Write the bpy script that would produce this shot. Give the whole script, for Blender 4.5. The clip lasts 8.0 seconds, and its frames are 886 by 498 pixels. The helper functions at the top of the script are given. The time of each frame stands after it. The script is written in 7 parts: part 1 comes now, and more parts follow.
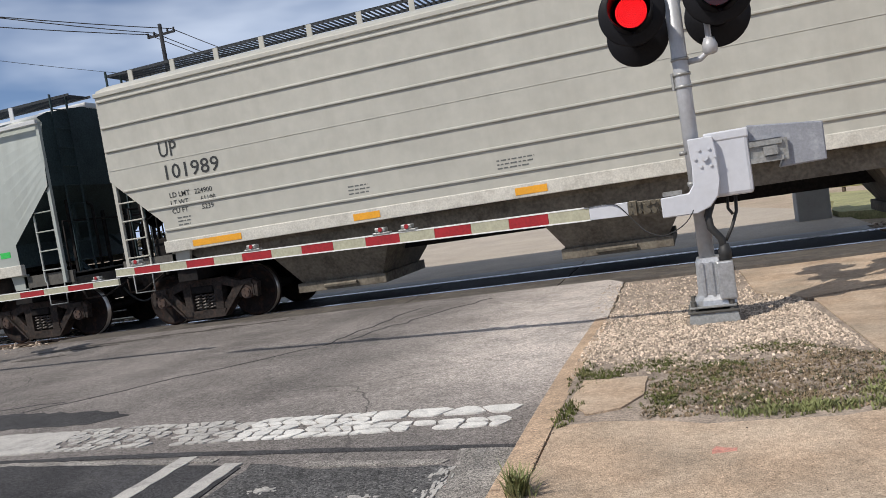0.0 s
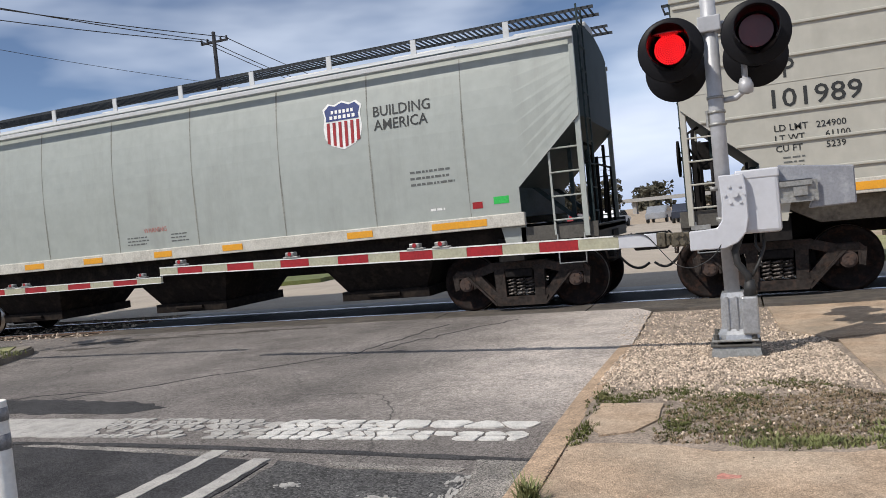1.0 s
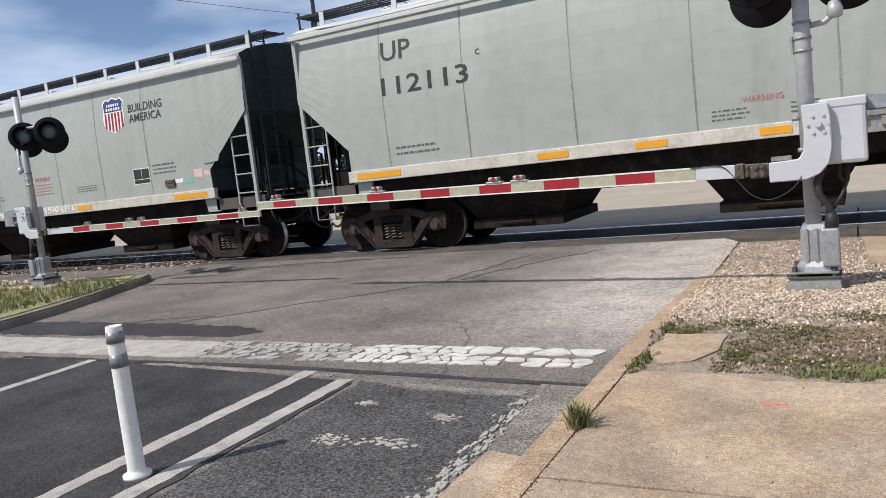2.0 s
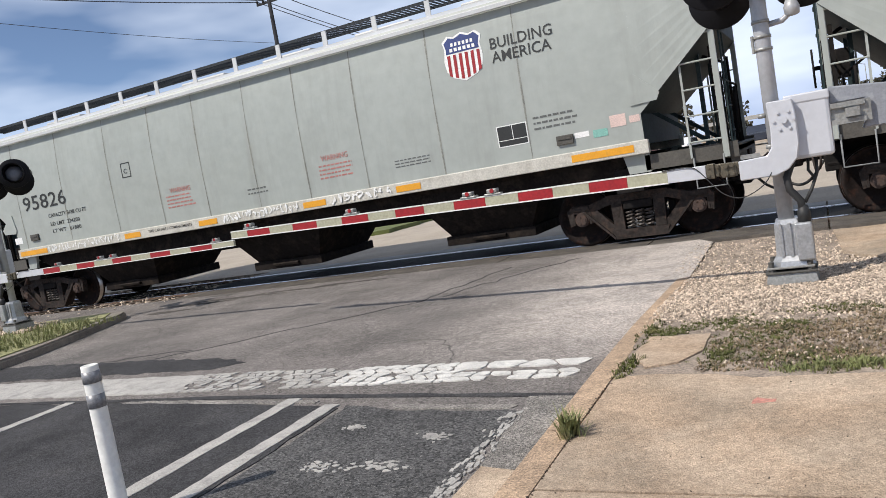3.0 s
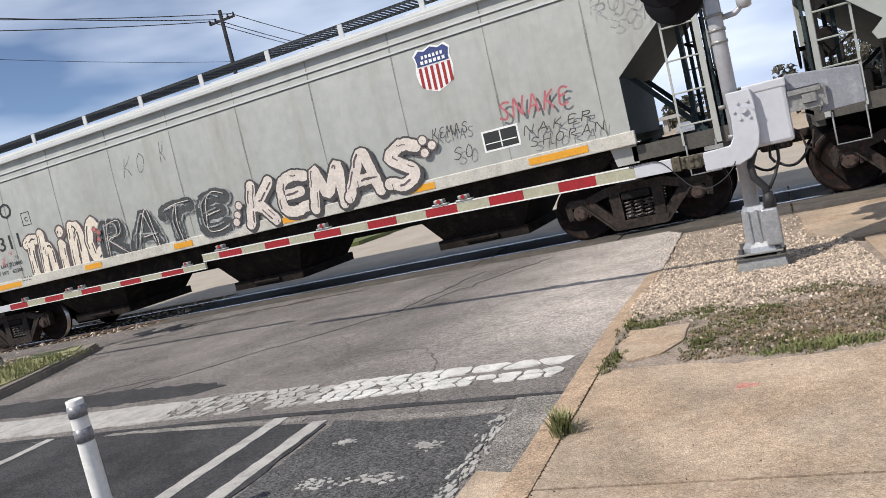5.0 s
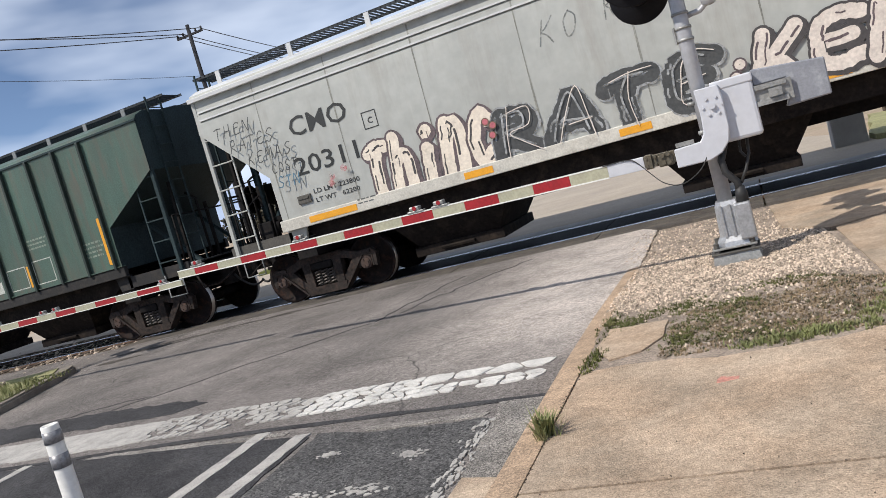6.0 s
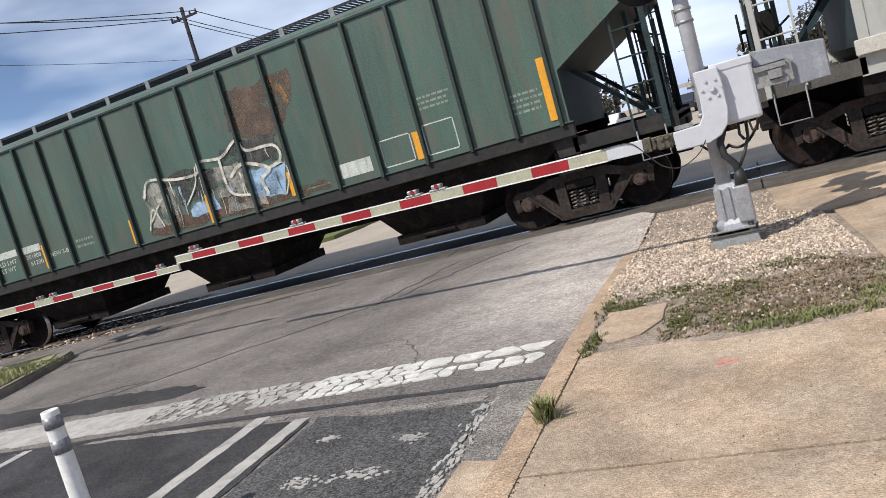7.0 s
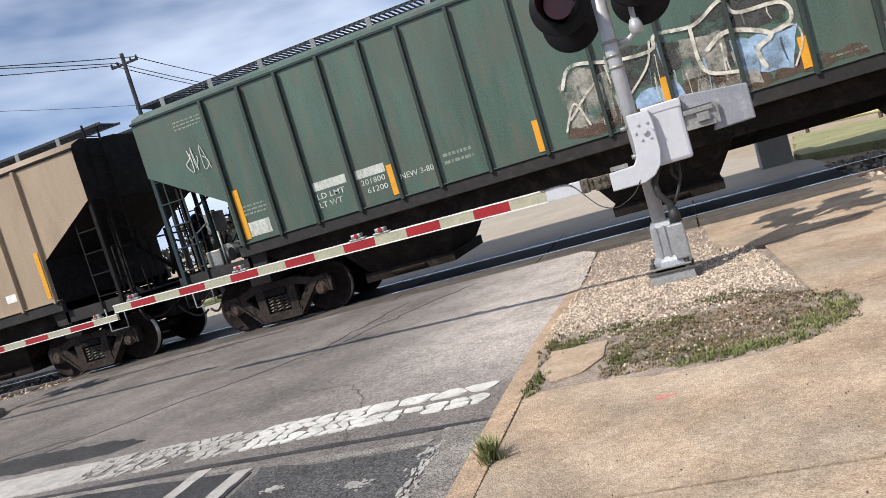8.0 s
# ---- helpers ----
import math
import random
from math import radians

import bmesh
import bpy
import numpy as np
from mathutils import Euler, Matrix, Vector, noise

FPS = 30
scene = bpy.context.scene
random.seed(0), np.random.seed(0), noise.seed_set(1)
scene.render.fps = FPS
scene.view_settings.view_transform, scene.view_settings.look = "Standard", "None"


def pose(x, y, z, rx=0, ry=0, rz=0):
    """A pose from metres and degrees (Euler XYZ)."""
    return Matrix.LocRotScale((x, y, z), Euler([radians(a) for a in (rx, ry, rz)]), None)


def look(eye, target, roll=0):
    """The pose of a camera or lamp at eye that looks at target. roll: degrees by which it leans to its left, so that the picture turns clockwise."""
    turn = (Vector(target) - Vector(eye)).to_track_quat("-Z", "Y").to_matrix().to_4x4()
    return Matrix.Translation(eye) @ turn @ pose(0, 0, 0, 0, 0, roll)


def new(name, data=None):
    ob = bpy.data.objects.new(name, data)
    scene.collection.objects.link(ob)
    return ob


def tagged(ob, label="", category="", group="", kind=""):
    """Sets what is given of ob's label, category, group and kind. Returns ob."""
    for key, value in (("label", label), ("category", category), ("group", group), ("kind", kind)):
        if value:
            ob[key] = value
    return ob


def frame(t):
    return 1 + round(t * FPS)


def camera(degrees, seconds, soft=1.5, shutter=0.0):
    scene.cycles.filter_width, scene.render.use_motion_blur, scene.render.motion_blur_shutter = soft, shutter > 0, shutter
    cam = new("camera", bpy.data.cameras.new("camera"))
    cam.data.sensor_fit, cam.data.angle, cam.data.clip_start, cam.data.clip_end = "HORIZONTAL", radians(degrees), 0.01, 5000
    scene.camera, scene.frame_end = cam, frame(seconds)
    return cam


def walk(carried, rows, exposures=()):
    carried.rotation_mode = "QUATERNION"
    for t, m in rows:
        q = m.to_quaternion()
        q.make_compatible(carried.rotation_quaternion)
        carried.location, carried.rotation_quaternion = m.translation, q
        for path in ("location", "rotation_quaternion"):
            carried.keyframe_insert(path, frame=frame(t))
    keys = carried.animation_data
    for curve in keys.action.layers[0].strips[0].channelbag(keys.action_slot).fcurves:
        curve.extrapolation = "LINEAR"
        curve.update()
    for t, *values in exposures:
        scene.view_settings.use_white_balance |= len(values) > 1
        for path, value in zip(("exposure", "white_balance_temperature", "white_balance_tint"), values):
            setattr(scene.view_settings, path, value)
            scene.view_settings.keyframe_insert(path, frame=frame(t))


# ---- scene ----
cam = camera(60.2, 8.0, soft=0.8)
EXPOSURES = [(0, -0.14), (0.5, -0.14), (1, -0.2), (1.5, -0.08), (3.5, 0.0), (6, -0.02), (6.5, 0.04), (7.5, 0.06), (8, 0.16)]

PATH = [
    (0, (-0.22, 0.41, 1.41), (-0.865, 2.3, 1.296), -9.0),
    (0.5, (-0.135, 0.325, 1.452), (-0.851, 2.19, 1.368), -10.7),
    (1, (-0.122, 0.197, 1.422), (-0.845, 2.061, 1.365), -5.6),
    (1.5, (-0.064, 0.067, 1.432), (-0.918, 1.865, 1.232), -4.6),
    (1.7, (0.109, 0.028, 1.483), (-0.824, 1.781, 1.246), -5.4),
    (2.8, (0.202, 0.099, 1.449), (-0.729, 1.862, 1.279), -8.9),
    (3, (0.136, 0.067, 1.457), (-0.772, 1.841, 1.279), -9.9),
    (3.5, (0.101, 0.021, 1.472), (-0.818, 1.787, 1.277), -11.0),
    (4, (0.083, -0.002, 1.465), (-0.842, 1.762, 1.284), -11.0),
    (4.5, (0.089, 0.005, 1.478), (-0.795, 1.79, 1.3), -11.8),
    (6, (0.101, 0.039, 1.474), (-0.679, 1.872, 1.3), -15.7),
    (6.5, (0.089, 0.041, 1.456), (-0.705, 1.867, 1.268), -15.7),
    (7, (0.085, 0.044, 1.479), (-0.697, 1.872, 1.262), -15.9),
    (7.5, (0.119, 0.026, 1.479), (-0.598, 1.883, 1.276), -16.9),
    (8, (0.132, 0.032, 1.475), (-0.502, 1.923, 1.325), -16.7),
]
walk(cam, [(t, look(eye, target, roll)) for t, eye, target, roll in PATH], EXPOSURES)

# ---- light ----
world = bpy.data.worlds.new("sky")
scene.world = world
world.use_nodes = True
wn, wl = world.node_tree.nodes, world.node_tree.links
wn.clear()
SUN_AZ = (0.632, 0.774)          # the way the light travels over the ground
SUN_EL = radians(47)
w_out = wn.new("ShaderNodeOutputWorld")
w_bg = wn.new("ShaderNodeBackground")
w_sky = wn.new("ShaderNodeTexSky")
w_sky.sky_type = "NISHITA"
w_sky.sun_disc = False
w_sky.sun_elevation = SUN_EL
w_sky.sun_rotation = math.atan2(-SUN_AZ[0], -SUN_AZ[1])
w_sky.dust_density = 0.0
w_sky.air_density = 0.7
w_sky.altitude = 1500
w_sky.ozone_density = 2.0
w_tc = wn.new("ShaderNodeTexCoord")
w_map = wn.new("ShaderNodeMapping")
w_map.inputs["Scale"].default_value = (1.0, 1.0, 3.4)
w_map.inputs["Rotation"].default_value = (0.15, 0.25, 0.3)
w_noise = wn.new("ShaderNodeTexNoise")
w_noise.inputs["Scale"].default_value = 2.1
w_noise.inputs["Detail"].default_value = 4.5
w_noise.inputs["Roughness"].default_value = 0.52
w_ramp = wn.new("ShaderNodeValToRGB")
w_ramp.color_ramp.elements[0].position, w_ramp.color_ramp.elements[1].position = 0.38, 0.78
w_ramp.color_ramp.elements[0].color = (0.02, 0.02, 0.02, 1)
w_ramp.color_ramp.elements[1].color = (0.85, 0.85, 0.85, 1)
w_mix = wn.new("ShaderNodeMix")
w_mix.data_type = "RGBA"
w_mix.inputs["B"].default_value = (10.6, 11.4, 12.8, 1)
wl.new(w_tc.outputs["Generated"], w_map.inputs["Vector"])
wl.new(w_map.outputs["Vector"], w_noise.inputs["Vector"])
wl.new(w_noise.outputs["Fac"], w_ramp.inputs["Fac"])
wl.new(w_ramp.outputs["Color"], w_mix.inputs["Factor"])
w_cap = wn.new("ShaderNodeMix")          # clear air: the horizon stays blue
w_cap.data_type, w_cap.blend_type = "RGBA", "DARKEN"
w_cap.inputs["Factor"].default_value = 1.0
w_cap.inputs["B"].default_value = (2.5, 3.5, 5.8, 1)
wl.new(w_sky.outputs["Color"], w_cap.inputs["A"])
wl.new(w_cap.outputs["Result"], w_mix.inputs["A"])
wl.new(w_mix.outputs["Result"], w_bg.inputs["Color"])
w_bg.inputs["Strength"].default_value = 0.12
wl.new(w_bg.outputs["Background"], w_out.inputs["Surface"])

sun = new("sun", bpy.data.lights.new("sun", "SUN"))
sun.data.energy, sun.data.angle, sun.data.color = 4.6, radians(0.55), (1.0, 0.94, 0.865)
sun.matrix_world = look((0, 0, 20), (SUN_AZ[0], SUN_AZ[1], 20 - math.tan(SUN_EL)))
scene.view_settings.exposure = 0.0


# ---- materials ----
def mat(name, base, rough=0.6, metal=0.0, vary=0.25, fine=60.0, coarse=1.2, bump=0.15, stain=None, stain_amount=0.0,
        streak=1.0, bump_fine=None, tex="Object"):
    """A procedural surface: fine grain, coarse stains and a little relief."""
    m = bpy.data.materials.new(name)
    m.use_nodes = True
    n, l = m.node_tree.nodes, m.node_tree.links
    b = n["Principled BSDF"]
    b.inputs["Roughness"].default_value, b.inputs["Metallic"].default_value = rough, metal
    tc = n.new("ShaderNodeTexCoord")
    mp = n.new("ShaderNodeMapping")
    mp.inputs["Scale"].default_value = (1, 1, streak)
    l.new(tc.outputs[tex], mp.inputs["Vector"])
    a = n.new("ShaderNodeTexNoise")
    a.inputs["Scale"].default_value, a.inputs["Detail"].default_value = fine, 4
    c = n.new("ShaderNodeTexNoise")
    c.inputs["Scale"].default_value, c.inputs["Detail"].default_value = coarse, 6
    c.inputs["Roughness"].default_value = 0.65
    l.new(tc.outputs[tex], a.inputs["Vector"])
    l.new(mp.outputs["Vector"], c.inputs["Vector"])
    mr = n.new("ShaderNodeMapRange")
    mr.inputs["From Min"].default_value, mr.inputs["From Max"].default_value = 0.36, 0.64
    mr.inputs["To Min"].default_value, mr.inputs["To Max"].default_value = 1 - vary, 1 + vary
    add = n.new("ShaderNodeMath")
    add.operation = "ADD"
    half = n.new("ShaderNodeMath")
    half.operation = "MULTIPLY"
    half.inputs[1].default_value = 0.5
    l.new(a.outputs["Fac"], add.inputs[0])
    l.new(c.outputs["Fac"], add.inputs[1])
    l.new(add.outputs[0], half.inputs[0])
    l.new(half.outputs[0], mr.inputs["Value"])
    mul = n.new("ShaderNodeMix")
    mul.data_type, mul.blend_type = "RGBA", "MULTIPLY"
    mul.inputs["Factor"].default_value = 1.0
    mul.inputs["A"].default_value = (*base, 1)
    l.new(mr.outputs["Result"], mul.inputs["B"])
    colour = mul.outputs["Result"]
    if stain:
        s = n.new("ShaderNodeTexNoise")
        s.inputs["Scale"].default_value, s.inputs["Detail"].default_value = coarse * 2.3, 8
        s.inputs["Roughness"].default_value = 0.7
        l.new(mp.outputs["Vector"], s.inputs["Vector"])
        r = n.new("ShaderNodeMapRange")
        r.inputs["From Min"].default_value, r.inputs["From Max"].default_value = 0.5, 0.72
        r.inputs["To Max"].default_value = stain_amount
        l.new(s.outputs["Fac"], r.inputs["Value"])
        mx = n.new("ShaderNodeMix")
        mx.data_type = "RGBA"
        mx.inputs["B"].default_value = (*stain, 1)
        l.new(r.outputs["Result"], mx.inputs["Factor"])
        l.new(colour, mx.inputs["A"])
        colour = mx.outputs["Result"]
    l.new(colour, b.inputs["Base Color"])
    if bump:
        bp = n.new("ShaderNodeBump")
        bp.inputs["Strength"].default_value, bp.inputs["Distance"].default_value = bump, 0.01
        l.new(a.outputs["Fac"], bp.inputs["Height"])
        l.new(bp.outputs["Normal"], b.inputs["Normal"])
    return m


def glow(name, colour, strength):
    m = bpy.data.materials.new(name)
    m.use_nodes = True
    b = m.node_tree.nodes["Principled BSDF"]
    b.inputs["Base Color"].default_value = (*colour, 1)
    b.inputs["Emission Color"].default_value = (*colour, 1)
    b.inputs["Emission Strength"].default_value = strength
    return m


def cracked(m, scale, width, dark):
    """Adds a net of dark cracks to a surface made by mat()."""
    n, l = m.node_tree.nodes, m.node_tree.links
    b = n["Principled BSDF"]
    old = b.inputs["Base Color"].links[0].from_socket
    tc = n.new("ShaderNodeTexCoord")
    wob = n.new("ShaderNodeTexNoise")
    wob.inputs["Scale"].default_value, wob.inputs["Detail"].default_value = scale * 2, 4
    l.new(tc.outputs["Object"], wob.inputs["Vector"])
    ad = n.new("ShaderNodeMix")
    ad.data_type, ad.blend_type = "RGBA", "ADD"
    ad.inputs["Factor"].default_value = 0.5 / scale
    l.new(tc.outputs["Object"], ad.inputs["A"])
    l.new(wob.outputs["Color"], ad.inputs["B"])
    v = n.new("ShaderNodeTexVoronoi")
    v.feature = "DISTANCE_TO_EDGE"
    v.inputs["Scale"].default_value = scale
    l.new(ad.outputs["Result"], v.inputs["Vector"])
    r = n.new("ShaderNodeMapRange")
    r.inputs["From Max"].default_value = width * scale
    r.inputs["To Min"].default_value, r.inputs["To Max"].default_value = 0.75, 0.0
    l.new(v.outputs["Distance"], r.inputs["Value"])
    big = n.new("ShaderNodeTexNoise")
    big.inputs["Scale"].default_value = 0.45
    l.new(tc.outputs["Object"], big.inputs["Vector"])
    rb = n.new("ShaderNodeMapRange")
    rb.inputs["From Min"].default_value, rb.inputs["From Max"].default_value = 0.45, 0.6
    l.new(big.outputs["Fac"], rb.inputs["Value"])
    ml = n.new("ShaderNodeMath")
    ml.operation = "MULTIPLY"
    l.new(r.outputs["Result"], ml.inputs[0])
    l.new(rb.outputs["Result"], ml.inputs[1])
    mx = n.new("ShaderNodeMix")
    mx.data_type = "RGBA"
    mx.inputs["B"].default_value = (*dark, 1)
    l.new(ml.outputs[0], mx.inputs["Factor"])
    l.new(old, mx.inputs["A"])
    l.new(mx.outputs["Result"], b.inputs["Base Color"])
    return m


def pebbly(m, lo, hi):
    """Lets every loose piece of one mesh differ in tone."""
    n, l = m.node_tree.nodes, m.node_tree.links
    b = n["Principled BSDF"]
    old = b.inputs["Base Color"].links[0].from_socket
    ge = n.new("ShaderNodeNewGeometry")
    r = n.new("ShaderNodeMapRange")
    r.inputs["To Min"].default_value, r.inputs["To Max"].default_value = lo, hi
    l.new(ge.outputs["Random Per Island"], r.inputs["Value"])
    mx = n.new("ShaderNodeMix")
    mx.data_type, mx.blend_type = "RGBA", "MULTIPLY"
    mx.inputs["Factor"].default_value = 1.0
    l.new(old, mx.inputs["A"])
    l.new(r.outputs["Result"], mx.inputs["B"])
    l.new(mx.outputs["Result"], b.inputs["Base Color"])
    return m


def bleached(m, pale, x0, x1, y0, y1):
    """A worn, sun-bleached area of the road: grows from x0 to x1 and from y0 to y1, with a ragged edge."""
    n, l = m.node_tree.nodes, m.node_tree.links
    b = n["Principled BSDF"]
    old = b.inputs["Base Color"].links[0].from_socket
    tc, sp = n.new("ShaderNodeTexCoord"), n.new("ShaderNodeSeparateXYZ")
    l.new(tc.outputs["Object"], sp.inputs["Vector"])
    out = []
    for axis, a, c in (("X", x0, x1), ("Y", y0, y1)):
        r = n.new("ShaderNodeMapRange")
        r.interpolation_type = "SMOOTHSTEP"
        r.inputs["From Min"].default_value, r.inputs["From Max"].default_value = a, c
        l.new(sp.outputs[axis], r.inputs["Value"])
        out.append(r.outputs["Result"])
    no = n.new("ShaderNodeTexNoise")
    no.inputs["Scale"].default_value, no.inputs["Detail"].default_value, no.inputs["Roughness"].default_value = 1.6, 9, 0.75
    l.new(tc.outputs["Object"], no.inputs["Vector"])
    nr = n.new("ShaderNodeMapRange")
    nr.inputs["From Min"].default_value, nr.inputs["From Max"].default_value = 0.2, 0.55
    l.new(no.outputs["Fac"], nr.inputs["Value"])
    m1, m2 = n.new("ShaderNodeMath"), n.new("ShaderNodeMath")
    m1.operation = m2.operation = "MULTIPLY"
    l.new(out[0], m1.inputs[0]), l.new(out[1], m1.inputs[1])
    l.new(m1.outputs[0], m2.inputs[0]), l.new(nr.outputs["Result"], m2.inputs[1])
    mx = n.new("ShaderNodeMix")
    mx.data_type = "RGBA"
    mx.inputs["B"].default_value = (*pale, 1)
    l.new(m2.outputs[0], mx.inputs["Factor"])
    l.new(old, mx.inputs["A"])
    l.new(mx.outputs["Result"], b.inputs["Base Color"])
    return m


def stained(m, scale, colour, amount):
    """Broad, soft-edged stains."""
    n, l = m.node_tree.nodes, m.node_tree.links
    b = n["Principled BSDF"]
    old = b.inputs["Base Color"].links[0].from_socket
    tc, s = n.new("ShaderNodeTexCoord"), n.new("ShaderNodeTexNoise")
    s.inputs["Scale"].default_value, s.inputs["Detail"].default_value, s.inputs["Roughness"].default_value = scale, 5, 0.6
    l.new(tc.outputs["Object"], s.inputs["Vector"])
    r = n.new("ShaderNodeMapRange")
    r.inputs["From Min"].default_value, r.inputs["From Max"].default_value = 0.46, 0.66
    r.inputs["To Max"].default_value = amount
    l.new(s.outputs["Fac"], r.inputs["Value"])
    mx = n.new("ShaderNodeMix")
    mx.data_type = "RGBA"
    mx.inputs["B"].default_value = (*colour, 1)
    l.new(r.outputs["Result"], mx.inputs["Factor"])
    l.new(old, mx.inputs["A"])
    l.new(mx.outputs["Result"], b.inputs["Base Color"])
    return m


def speckled(m, scale, amount, dark, size=0.35):
    """Scattered dark grains and pits."""
    n, l = m.node_tree.nodes, m.node_tree.links
    b = n["Principled BSDF"]
    old = b.inputs["Base Color"].links[0].from_socket
    tc = n.new("ShaderNodeTexCoord")
    v = n.new("ShaderNodeTexVoronoi")
    v.inputs["Scale"].default_value = scale
    l.new(tc.outputs["Object"], v.inputs["Vector"])
    r = n.new("ShaderNodeMapRange")
    r.inputs["From Max"].default_value = size
    r.inputs["To Min"].default_value, r.inputs["To Max"].default_value = amount, 0.0
    l.new(v.outputs["Distance"], r.inputs["Value"])
    mx = n.new("ShaderNodeMix")
    mx.data_type = "RGBA"
    mx.inputs["B"].default_value = (*dark, 1)
    l.new(r.outputs["Result"], mx.inputs["Factor"])
    l.new(old, mx.inputs["A"])
    l.new(mx.outputs["Result"], b.inputs["Base Color"])
    return m


def grained(m, scale, low, high):
    """Single stones or sand grains, each a little lighter or darker than the next."""
    n, l = m.node_tree.nodes, m.node_tree.links
    b = n["Principled BSDF"]
    old = b.inputs["Base Color"].links[0].from_socket
    tc, v, sp = n.new("ShaderNodeTexCoord"), n.new("ShaderNodeTexVoronoi"), n.new("ShaderNodeSeparateColor")
    v.inputs["Scale"].default_value = scale
    l.new(tc.outputs["Object"], v.inputs["Vector"])
    l.new(v.outputs["Color"], sp.inputs[0])
    r = n.new("ShaderNodeMapRange")
    r.inputs["To Min"].default_value, r.inputs["To Max"].default_value = low, high
    l.new(sp.outputs[0], r.inputs["Value"])
    mx = n.new("ShaderNodeMix")
    mx.data_type, mx.blend_type = "RGBA", "MULTIPLY"
    mx.inputs["Factor"].default_value = 1.0
    l.new(old, mx.inputs["A"])
    l.new(r.outputs["Result"], mx.inputs["B"])
    l.new(mx.outputs["Result"], b.inputs["Base Color"])
    return m


